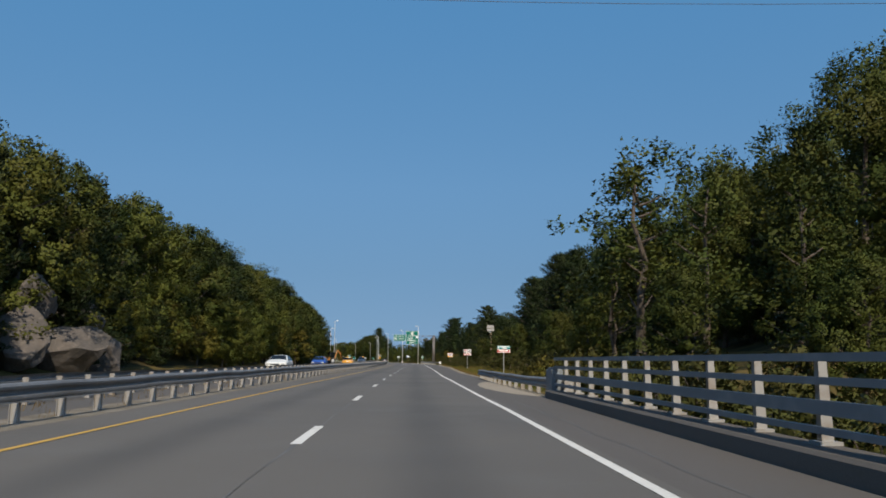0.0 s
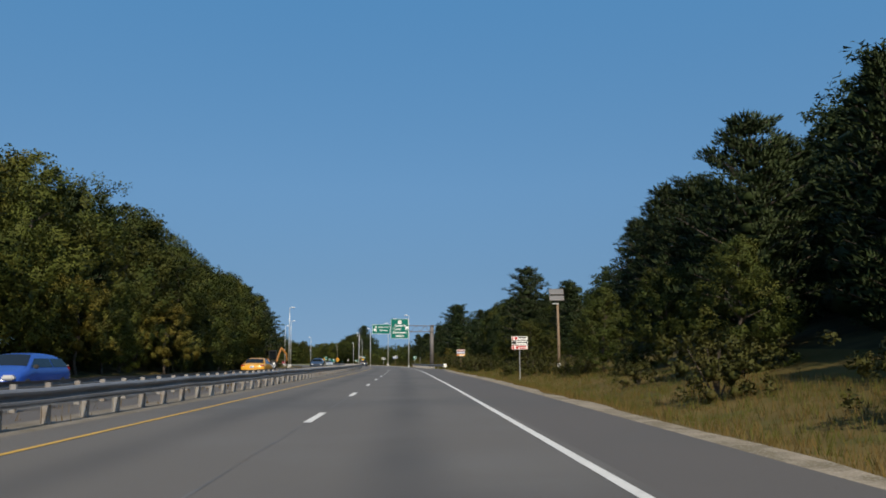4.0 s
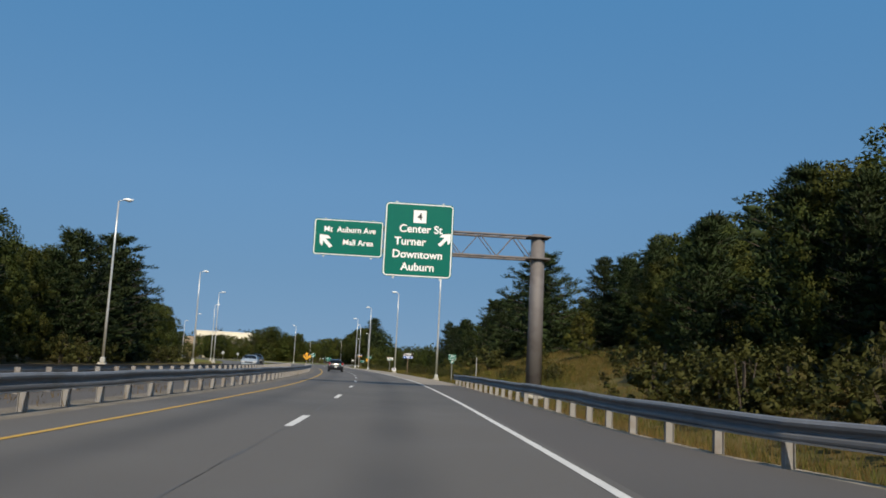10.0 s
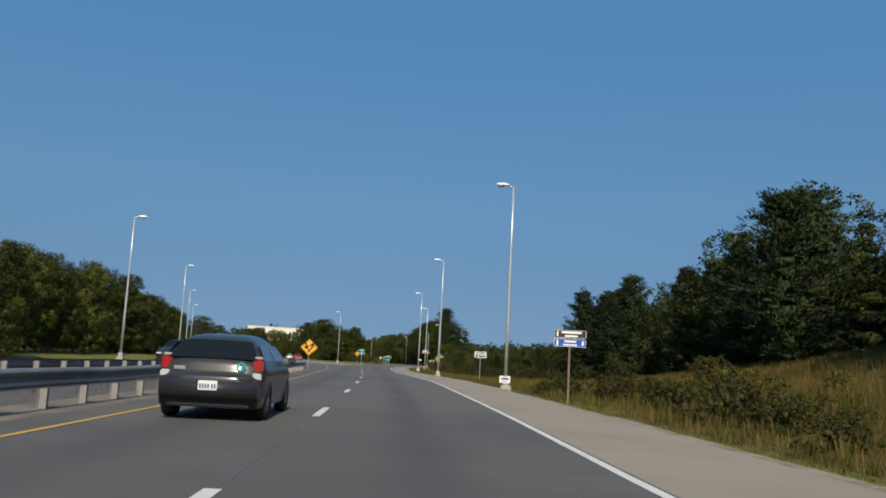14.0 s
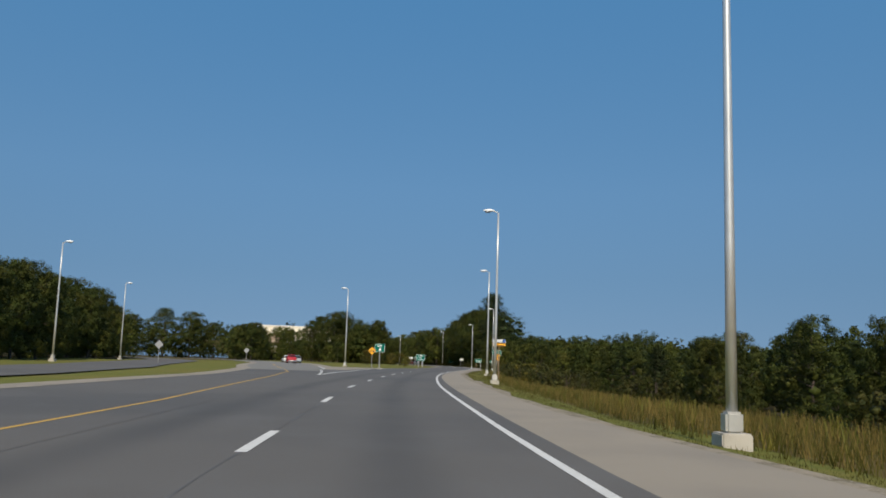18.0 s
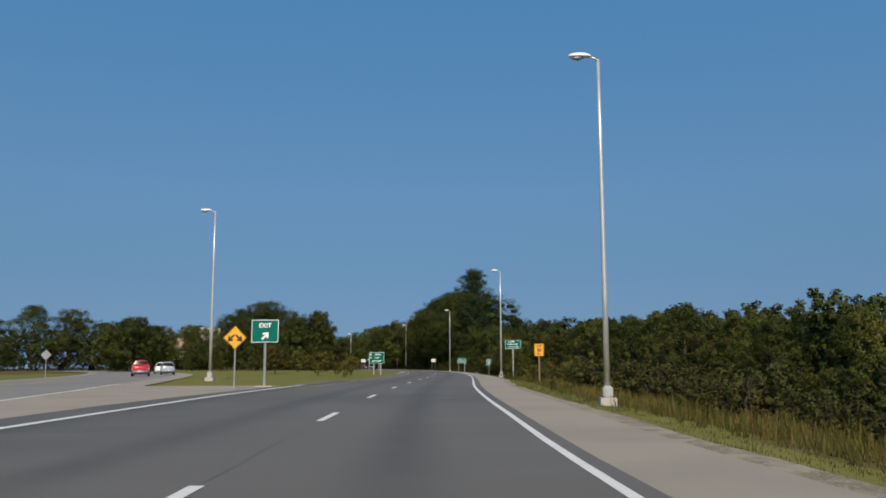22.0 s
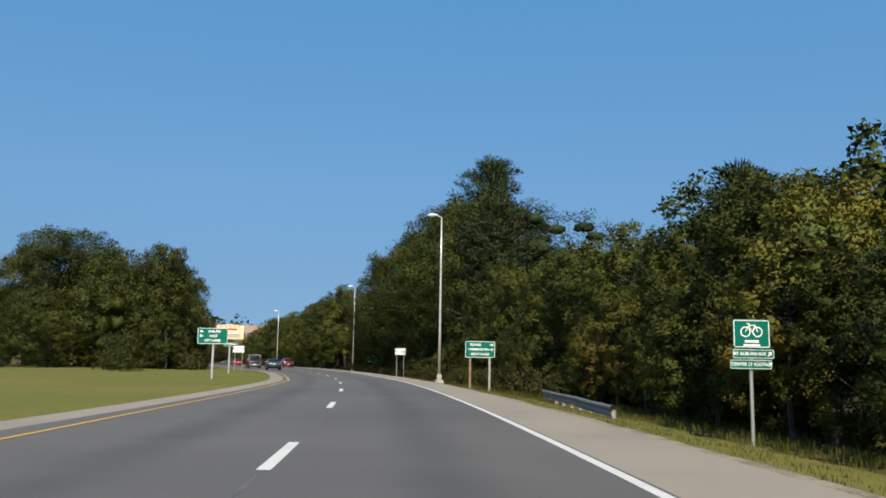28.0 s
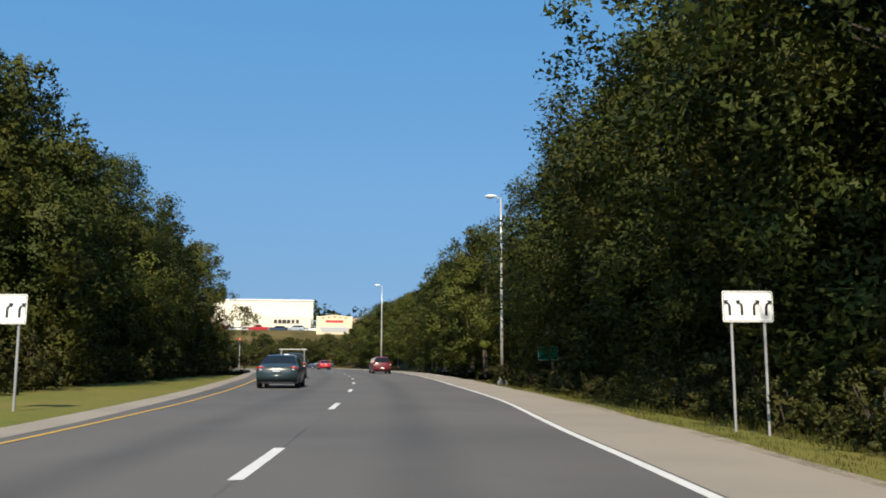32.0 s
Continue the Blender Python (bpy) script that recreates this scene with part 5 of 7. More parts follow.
business_sign("dark and blue business guide panels on a brown post", [
    (DARK_SIGN, WHITE_SIGN, [("bar", -0.54, 0, 0.07, 0.22), ("bar", 0.05, 0.07, 0.85, 0.09), ("bar", 0.05, -0.08, 0.55, 0.08)]),
    (BLUE_SIGN, WHITE_SIGN, [("bar", -0.54, 0, 0.07, 0.22), ("bar", 0.0, 0.06, 0.5, 0.08), ("bar", 0.0, -0.08, 0.6, 0.06), ("bar", 0.54, 0, 0.08, 0.2)])],
    pos(322.6, 7.62).x, pos(322.6, 7.62).y, 322, -0.6, 2.78, WOOD_POST, w=1.36, h=0.33)
business_sign("two small pale business guide panels on a thin post", [
    (WHITE_SIGN, BLACK_INK, [("bar", -0.35, 0, 0.22, 0.16, ORANGE), ("bar", 0.15, 0.04, 0.6, 0.08), ("bar", 0.1, -0.08, 0.5, 0.05)]),
    (WHITE_SIGN, TRIM_DARK, [("bar", -0.4, 0, 0.24, 0.2, GREEN_SIGN), ("bar", 0.15, 0.0, 0.7, 0.14, GREEN_SIGN)])],
    pos(376, 10.3).x, pos(376, 10.3).y, 376, -0.6, 2.6, GALV)
business_sign("blue business panel over a dark gold-lettered one on a tall post", [
    (NAVY_SIGN, WHITE_SIGN, [("bar", -0.54, 0, 0.08, 0.22), ("bar", -0.05, 0.07, 0.75, 0.1), ("bar", -0.03, -0.08, 0.55, 0.08), ("bar", 0.48, 0, 0.2, 0.2, BLUE_SIGN)]),
    (DARK_SIGN, YELLOW_SIGN, [("bar", -0.52, 0, 0.1, 0.24, WHITE_SIGN), ("bar", 0.0, 0.01, 0.8, 0.14), ("bar", 0.52, 0, 0.14, 0.2)])],
    pos(449, 7.35).x, pos(449, 7.35).y, 449, -0.3, 3.5, WOOD_POST)


# ---- overhead gantry ----
def gantry():
    g = tagged(new("sign_gantry"), "cantilever sign gantry of dark steel over the carriageway", "sign gantry")
    bm = bmesh.new()
    tube(bm, [(0, 0, -0.3), (0, 0, 8.2)], [0.41, 0.36], 20)
    part("column", bm, DARK_STEEL, g, "stout round weathered column", smooth=True)
    bm = bmesh.new()
    block(bm, 1.1, 1.1, 0.3, (0, 0, -0.1), 0.04)
    part("footing", bm, CONCRETE, g)
    for z in (8.05, 6.9):
        for y in (-0.42, 0.42):
            bm = bmesh.new()
            tube(bm, [(0.55, y, z), (-11.6, y, z)], [0.06, 0.06], 8)
            part("chord", bm, DARK_STEEL, g)
    n = 12
    for k in range(n):
        x0, x1 = -0.4 - 11.0 * k / n, -0.4 - 11.0 * (k + 1) / n
        for y in (-0.42, 0.42):
            bm = bmesh.new()
            up = k % 2 == 0
            tube(bm, [(x0, y, 6.9 if up else 8.05), (x1, y, 8.05 if up else 6.9)], [0.025, 0.025], 6)
            part("brace", bm, DARK_STEEL, g)
        bm = bmesh.new()
        tube(bm, [(x0, -0.42, 8.05), (x1, 0.42, 8.05)], [0.02, 0.02], 5)
        part("brace", bm, DARK_STEEL, g)
    for z in (8.05, 6.9):
        bm = bmesh.new()
        block(bm, 1.2, 1.05, 0.05, (0, 0, z), 0.01)
        part("collar", bm, DARK_STEEL, g)
    return g


GS = 246.7
g = gantry()
set_at(g, pos(GS, 7.5).x, pos(GS, 7.5).y, GS)
big = tagged(new("guide_sign"), "large green overhead guide sign with white lettering and route marker", "guide sign")
panel(big, 3.52, 3.82, 0, 0, GREEN_SIGN, 0.22)
ring(big, 3.46, 3.76, 0.2, 0.05, 0, 0, WHITE_SIGN)
outline_mesh("route_marker", rounded(0.66, 0.66, 0.02, 0.02, 1.22), WHITE_SIGN, big, label="white square route marker")
letters("4", 0.52, BLACK_INK, big, (0.02, 1.2), bold=0.006).location.y = -0.003
for txt, x, z in (("Center St", 0.1, 0.56), ("Turner", -0.42, -0.1), ("Downtown", -0.02, -0.76), ("Auburn", 0.02, -1.4)):
    letters(txt, 0.56, WHITE_SIGN, big, (x, z), bold=0.012)
arrow(big, 1.36, 0.1, 0.86, 42, WHITE_SIGN)
for k in (-1.2, 1.2):
    bm = bmesh.new()
    block(bm, 0.09, 0.1, 4.0, (k, 0.075, -0.02))
    part("bracket", bm, SIGN_BACK, big)
set_at(big, -8.65, 246.1, GS, 7.48)
small = tagged(new("guide_sign"), "smaller green overhead guide sign with an upward arrow", "guide sign")
panel(small, 3.5, 1.86, 0, 0, GREEN_SIGN, 0.14)
ring(small, 3.44, 1.8, 0.12, 0.04, 0, 0, WHITE_SIGN)
letters("Mt  Auburn Ave", 0.4, WHITE_SIGN, small, (0.06, 0.4), bold=0.008)
letters("Mall Area", 0.4, WHITE_SIGN, small, (0.5, -0.24), bold=0.008)
arrow(small, -1.15, -0.2, 0.86, -44, WHITE_SIGN)
for k in (-1.2, 1.2):
    bm = bmesh.new()
    block(bm, 0.09, 0.1, 2.0, (k, 0.075, -0.02))
    part("bracket", bm, SIGN_BACK, small)
set_at(small, -12.2, 245.75, GS, 7.38)


# ---- smaller road signs ----
def diamond(label, x, y, s, cz, side, z0, marks, mat=YELLOW_SIGN, yaw=0.0, back=False):
    d = tagged(new("warning_sign"), label, "warning sign")
    r = side / math.sqrt(2)
    outline_mesh("panel", [(r, cz), (0, cz + r), (-r, cz), (0, cz - r)], mat, d, y=0.0, thick=0.015)
    if not back:
        q = r * 0.94
        vs = [(a * k, -0.005, cz + b * k) for k in (q, q * 0.96) for a, b in ((1, 0), (0, 1), (-1, 0), (0, -1))]
        mesh_object("border", vs, [(k, (k + 1) % 4, 4 + (k + 1) % 4, 4 + k) for k in range(4)], BLACK_INK, d)
    for mx, mz, sz, deg in marks:
        arrow(d, mx, cz + mz, sz, deg, BLACK_INK)
    posts_for(d, [0], z0 - 0.2, cz + 0.3, GALV, 0.04)
    return set_at(d, x, y, s, 0, yaw)


diamond("yellow diamond warning sign with arrows to both sides of a fork", -52.98, 483.65, 487, 2.46, 0.79, 0.0, [(-0.19, -0.02, 0.44, -135), (0.19, -0.02, 0.44, 135)])
_p = pos(362.4, -6.38)
dv = diamond("yellow diamond divided-highway sign in the median nose", _p.x, _p.y, 368, 1.93, 1.04, 0.0, [(-0.25, 0.1, 0.62, 165), (0.25, 0.1, 0.62, 15)])
outline_mesh("island_mark", [(-0.1, 1.51), (0.1, 1.51), (0.06, 1.81), (-0.06, 1.81)], BLACK_INK, dv)
diamond("bare back of a diamond sign on the far verge", -88.4, 530, 535, 2.33, 0.8, 0.0, [], SIGN_BACK, 0, True)
diamond("bare back of a diamond sign on the grass", -78, 470, 480, 2.3, 0.8, 0.0, [], SIGN_BACK, 0, True)

ex = tagged(new("exit_sign"), "green exit sign with a slanting white arrow on one post", "exit sign")
panel(ex, 1.48, 1.24, 0, 2.95, GREEN_SIGN, 0.08)
ring(ex, 1.44, 1.2, 0.07, 0.03, 0, 2.95, WHITE_SIGN)
letters("EXIT", 0.33, WHITE_SIGN, ex, (0, 3.24), bold=0.006)
arrow(ex, 0.02, 2.7, 0.52, 42, WHITE_SIGN)
posts_for(ex, [0.0], -0.2, 3.2, GALV, 0.07)
bm = bmesh.new()
block(bm, 0.9, 0.5, 0.12, (0, 0.1, 0.0), 0.02)
part("footing", bm, CONCRETE, ex)
set_at(ex, -52.8, 488.1, 491)


def ramp_sign():
    r = tagged(new("speed_sign"), "yellow ramp speed advisory sign on a timber post", "speed sign")
    panel(r, 0.76, 1.02, 0, 2.35, YELLOW_SIGN, 0.04)
    ring(r, 0.72, 0.98, 0.035, 0.018, 0, 2.35, BLACK_INK)
    letters("RAMP", 0.2, BLACK_INK, r, (0, 2.68), bold=0.004)
    letters("30", 0.42, BLACK_INK, r, (0, 2.32), bold=0.01)
    letters("MPH", 0.16, BLACK_INK, r, (0, 2.0), bold=0.004)
    posts_for(r, [0], -0.9, 2.8, WOOD_POST, 0.05, True)
    return r


set_at(ramp_sign(), -37.32, 514.5, 517)


def lane_sign(label, rows, w, h, cx, cz, xs, arrows, post, s, place, top_size, z0=-0.5):
    g = tagged(new("guide_sign"), label, "guide sign")
    panel(g, w, h, 0, cz, GREEN_SIGN, 0.07)
    ring(g, w - 0.03, h - 0.03, 0.06, 0.025 if h > 0.5 else 0.014, 0, cz, WHITE_SIGN)
    for txt, x, dz in rows:
        letters(txt, top_size, WHITE_SIGN, g, (x, cz + dz), bold=0.005)
    for x, dz, deg in arrows:
        arrow(g, x, cz + dz, top_size * 1.2, deg, WHITE_SIGN)
    for k, x in enumerate(xs):
        posts_for(g, [x], z0, cz + h / 2 - 0.05, post[k % len(post)], 0.06, True)
    return set_at(g, place[0], place[1], s)


lane_sign("green lane guide sign on one timber and one steel post", [("TURNER", -0.28, 0.28), ("FARMINGTON", -0.1, 0.0), ("RIGHT LANES", 0.0, -0.28)], 1.84, 1.0, 0, 2.0, (-0.6, 0.6), [(0.7, 0.28, 90), (0.7, 0.0, 90)], (WOOD_POST, GALV), 615, (-49.2, 613.2), 0.19)
lane_sign("green lane guide sign on a single post before the ramp", [("TURNER", -0.2, 0.28), ("FARMINGTON", -0.05, 0.0), ("RIGHT LANES", 0.06, -0.28)], 1.84, 1.0, 0, 3.5, (0,), [], (GALV,), 545, (pos(545.5, 7.6).x, pos(545.5, 7.6).y), 0.19)
lane_sign("green lane guide sign on two posts at the lawn's edge", [("AUBURN", 0.1, 0.4), ("GRAY", 0.05, 0.0), ("LEFT LANES", 0.0, -0.4)], 1.84, 1.37, 0, 2.05, (-0.35, 0.5), [(-0.68, 0.4, -90), (-0.68, 0.0, -90)], (GALV,), 551, (pos(551, -8.7).x, pos(551, -8.7).y), 0.22)
lane_sign("green lane guide sign on a post in the lawn", [("AUBURN", 0.1, 0.28), ("GRAY", 0.05, 0.0), ("LEFT LANES", 0.0, -0.28)], 1.84, 1.0, 0, 2.6, (0.05,), [(-0.68, 0.28, -90), (-0.68, 0.0, -90)], (GALV,), 618, (pos(619, -9.5).x, pos(619, -9.5).y), 0.19)
lane_sign("small green airport guide sign on a post in the lawn", [("AIRPORT", 0.1, 0)], 1.2, 0.32, 0, 2.5, (-0.1,), [(-0.45, 0, -90)], (GALV,), 640, (-71.05, 634.1), 0.165)
lane_sign("dark green back-lit guide sign under the trees", [], 1.3, 0.9, 0, 1.7, (0.3,), [], (WOOD_POST,), 680, (pos(690, 10.5).x, pos(690, 10.5).y), 0.2, -0.8)


def use_sign(label, x, y, s, cz, z0):
    """White lane-use panel with four turning arrows."""
    g = tagged(new("lane_use_sign"), label, "lane use sign")
    panel(g, 1.16, 0.7, 0, cz, WHITE_SIGN, 0.04)
    ring(g, 1.12, 0.66, 0.035, 0.012, 0, cz, BLACK_INK)
    for k, sgn in enumerate((-1, -1, 1, 1)):
        ax = -0.42 + 0.28 * k
        pts = [(0.03, -0.2), (0.03, 0.0), (0.01, 0.06), (-0.05, 0.1), (-0.02, 0.15), (-0.14, 0.13), (-0.1, 0.02), (-0.08, 0.06), (-0.04, 0.03), (-0.03, -0.02), (-0.03, -0.2)]
        outline_mesh("lane_arrow", [(ax - sgn * px if sgn > 0 else ax + px, cz + pz) for px, pz in (pts if sgn < 0 else pts[::-1])], BLACK_INK, g)
    posts_for(g, [-0.36, 0.4], z0, cz + 0.3, GALV, 0.035)
    return set_at(g, x, y, s)


use_sign("white lane-use sign with four black turning arrows beside the wood", -58.4, 653.6, 656, 2.36, -0.6)
use_sign("white lane-use sign with four black turning arrows on the lawn", -75.3, 650.6, 657, 2.32, -0.3)


def bike_sign(label, x, y, s, top, z0, rows):
    g = tagged(new("bike_route_sign"), label, "bike route sign")
    panel(g, 0.8, 0.6, 0, top - 0.3, GREEN_SIGN, 0.05)
    ring(g, 0.77, 0.57, 0.04, 0.016, 0, top - 0.3, WHITE_SIGN)
    for cx in (-0.13, 0.13):
        ring(g, 0.22, 0.22, 0.109, 0.022, cx, top - 0.26, WHITE_SIGN, "wheel_mark")
    for a, b in (((-0.13, -0.26), (-0.06, -0.12)), ((-0.06, -0.12), (0.08, -0.12)), ((0.08, -0.12), (0.13, -0.26)), ((-0.06, -0.12), (0.02, -0.26)), ((0.02, -0.26), (0.08, -0.12)), ((-0.1, -0.09), (-0.03, -0.09))):
        ux, uz = b[0] - a[0], b[1] - a[1]
        ln = math.hypot(ux, uz)
        nx, nz = -uz / ln * 0.009, ux / ln * 0.009
        outline_mesh("frame_mark", [(a[0] - nx, top + a[1] - nz), (b[0] - nx, top + b[1] - nz), (b[0] + nx, top + b[1] + nz), (a[0] + nx, top + a[1] + nz)], WHITE_SIGN, g)
    if rows == "arrow":
        letters("BIKE ROUTE", 0.105, WHITE_SIGN, g, (0, top - 0.5), bold=0.002)
        panel(g, 0.4, 0.3, 0, top - 0.78, GREEN_SIGN, 0.03)
        ring(g, 0.38, 0.28, 0.025, 0.01, 0, top - 0.78, WHITE_SIGN)
        arrow(g, 0, top - 0.78, 0.22, 50, WHITE_SIGN)
    else:
        bar(g, 0, top - 0.46, 0.3, 0.05, WHITE_SIGN)
        bar(g, 0, top - 0.54, 0.36, 0.04, WHITE_SIGN)
        for k in (0, 1):
            cz = top - 0.72 - 0.22 * k
            panel(g, 0.9, 0.2, 0.03 * (1 - 2 * k), cz, GREEN_SIGN, 0.02)
            ring(g, 0.88, 0.18, 0.018, 0.009, 0.03 * (1 - 2 * k), cz, WHITE_SIGN)
            letters(rows[k], 0.092, WHITE_SIGN, g, (-0.06, cz), bold=0.002)
            arrow(g, 0.38, cz, 0.12, 45, WHITE_SIGN)
    posts_for(g, [0], z0, top - 0.1, GALV, 0.04)
    return set_at(g, x, y, s)


bike_sign("green bike route sign with an arrow plate on a thin post", -6.6, 292.1, 291.7, 2.46, -0.6, "arrow")
bike_sign("green bike route sign over two street name plates", -43.02, 579.5, 581.6, 2.12, -0.7, ("MT AUBURN AVE", "CENTER ST SOUTH"))

# small yard sign at a lamp's foot
ys = tagged(new("yard_sign"), "small white yard sign at the foot of a lamp", "yard sign")
panel(ys, 0.66, 0.42, 0, 0.42, WHITE_SIGN, 0.01)
bar(ys, 0, 0.45, 0.46, 0.11, BLUE_SIGN)
bar(ys, 0, 0.57, 0.3, 0.03, RED_SIGN)
bar(ys, 0, 0.3, 0.4, 0.03, RED_SIGN)
posts_for(ys, [-0.22, 0.22], -0.25, 0.45, GALV, 0.008)
set_at(ys, pos(339.6, 7.45).x, pos(339.6, 7.45).y, 339.6, -0.05)

# solar power pole
sp = tagged(new("solar_pole"), "timber pole with two tilted solar panels near the top", "utility pole")
bm = bmesh.new()
tube(bm, [(0, 0, -0.6), (0.0, 0, 3), (-0.03, 0, 6.6)], [0.14, 0.12, 0.1], 10)
part("pole", bm, WOOD_POST, sp, smooth=True)
for k in (0, 1):
    bm = bmesh.new()
    block(bm, 1.25, 0.05, 0.52, (-0.15, -0.28 + 0.1 * k, 6.75 + 0.56 * k), 0.01, Matrix.Rotation(radians(-25), 4, "X"))
    pn = part("solar_panel", bm, SOLAR, sp, "dark tilted solar panel")
    bm = bmesh.new()
    for dx, dz, w, h in ((0, 0.26, 1.29, 0.04), (0, -0.26, 1.29, 0.04), (-0.63, 0, 0.04, 0.52), (0.63, 0, 0.04, 0.52)):
        block(bm, w, 0.07, h, (dx, 0, dz))
    bmesh.ops.transform(bm, matrix=Matrix.Translation((-0.15, -0.28 + 0.1 * k, 6.75 + 0.56 * k)) @ Matrix.Rotation(radians(-25), 4, "X"), verts=bm.verts)
    part("frame", bm, DARK_STEEL, pn)
bm = bmesh.new()
tube(bm, [(-0.5, -0.1, 6.25), (0.05, -0.1, 6.25)], [0.05, 0.05], 8)
part("sensor", bm, WHITE_SIGN, sp)
bm = bmesh.new()
block(bm, 0.3, 0.2, 0.6, (-0.05, -0.2, 0.6), 0.02)
part("cabinet", bm, SIGN_BACK, sp)
set_at(sp, 9.0, 157.2, 157, 0.0)

# slender marker post in the meadow
mp = tagged(new("marker_post"), "thin steel marker post behind the guard rail", "post")
bm = bmesh.new()
block(bm, 0.05, 0.03, 2.4, (0, 0, 0.7), 0.004)
part("post", bm, GALV, mp)
set_at(mp, pos(262, 6.6).x, pos(262, 6.6).y, 262)


# ---- vehicles ----
def wheel_parts(parent, x, y, r, w, side):
    bm = bmesh.new()
    prof = [(r * 0.62, -w / 2), (r * 0.95, -w / 2), (r, -w * 0.35), (r, w * 0.35), (r * 0.95, w / 2), (r * 0.62, w / 2)]
    rings = []
    for k in range(20):
        a = 2 * math.pi * k / 20
        rings.append([bm.verts.new((x + d, y + q * math.cos(a), r + q * math.sin(a))) for q, d in prof])
    for k in range(20):
        a, b = rings[k], rings[(k + 1) % 20]
        for j in range(len(prof) - 1):
            bm.faces.new((a[j], a[j + 1], b[j + 1], b[j]))
    bmesh.ops.recalc_face_normals(bm, faces=bm.faces)
    wheel = part("wheel", bm, TYRE, parent, "black tyre", smooth=True)
    bm = bmesh.new()
    xo = x + side * w * 0.42
    c = bm.verts.new((xo + side * 0.01, y, r))
    n = 20
    rim = [bm.verts.new((xo, y + 0.64 * r * math.cos(2 * math.pi * k / n), r + 0.64 * r * math.sin(2 * math.pi * k / n))) for k in range(n)]
    mid = [bm.verts.new((xo - side * (0.05 if k % 4 in (1, 2) else 0.0), y + 0.4 * r * math.cos(2 * math.pi * k / n), r + 0.4 * r * math.sin(2 * math.pi * k / n))) for k in range(n)]
    for k in range(n):
        bm.faces.new((rim[k], rim[(k + 1) % n], mid[(k + 1) % n], mid[k]))
        bm.faces.new((mid[k], mid[(k + 1) % n], c))
    bmesh.ops.recalc_face_normals(bm, faces=bm.faces)
    part("rim", bm, ALLOY, wheel)


SHAPES = {
    # side outline from the rear bumper over the roof to the nose: (along, up); then belt height, roof from and to
    "hatch": dict(L=4.3, W=1.72, belt=0.95, line=[(0.0, 0.36), (0.0, 0.7), (0.1, 0.76), (0.16, 0.96), (0.52, 1.31), (0.85, 1.39), (1.8, 1.44), (2.5, 1.4), (3.3, 1.0), (4.0, 0.86), (4.26, 0.66), (4.3, 0.4)], rear=(3, 4), front=(7, 8), wheels=(0.85, 3.45), r=0.33),
    "sedan": dict(L=4.8, W=1.82, belt=0.95, line=[(0.0, 0.42), (0.0, 0.68), (0.08, 0.95), (0.72, 1.0), (1.42, 1.4), (1.9, 1.45), (2.5, 1.44), (3.35, 1.0), (4.45, 0.82), (4.76, 0.64), (4.8, 0.4)], rear=(3, 4), front=(6, 7), wheels=(0.98, 3.75), r=0.33),
    "suv": dict(L=4.6, W=1.82, belt=1.08, line=[(0.0, 0.48), (0.0, 0.76), (0.1, 1.08), (0.32, 1.62), (0.6, 1.7), (2.4, 1.72), (2.85, 1.64), (3.45, 1.12), (4.3, 0.98), (4.57, 0.74), (4.6, 0.46)], rear=(2, 3), front=(6, 7), wheels=(0.85, 3.6), r=0.36),
    "pickup": dict(L=5.4, W=1.95, belt=1.15, line=[(0.0, 0.52), (0.0, 0.8), (0.03, 1.18), (1.75, 1.18), (1.95, 1.72), (2.3, 1.8), (3.2, 1.8), (3.9, 1.2), (5.0, 1.08), (5.36, 0.8), (5.4, 0.5)], rear=(3, 4), front=(6, 7), wheels=(1.1, 4.4), r=0.39),
}


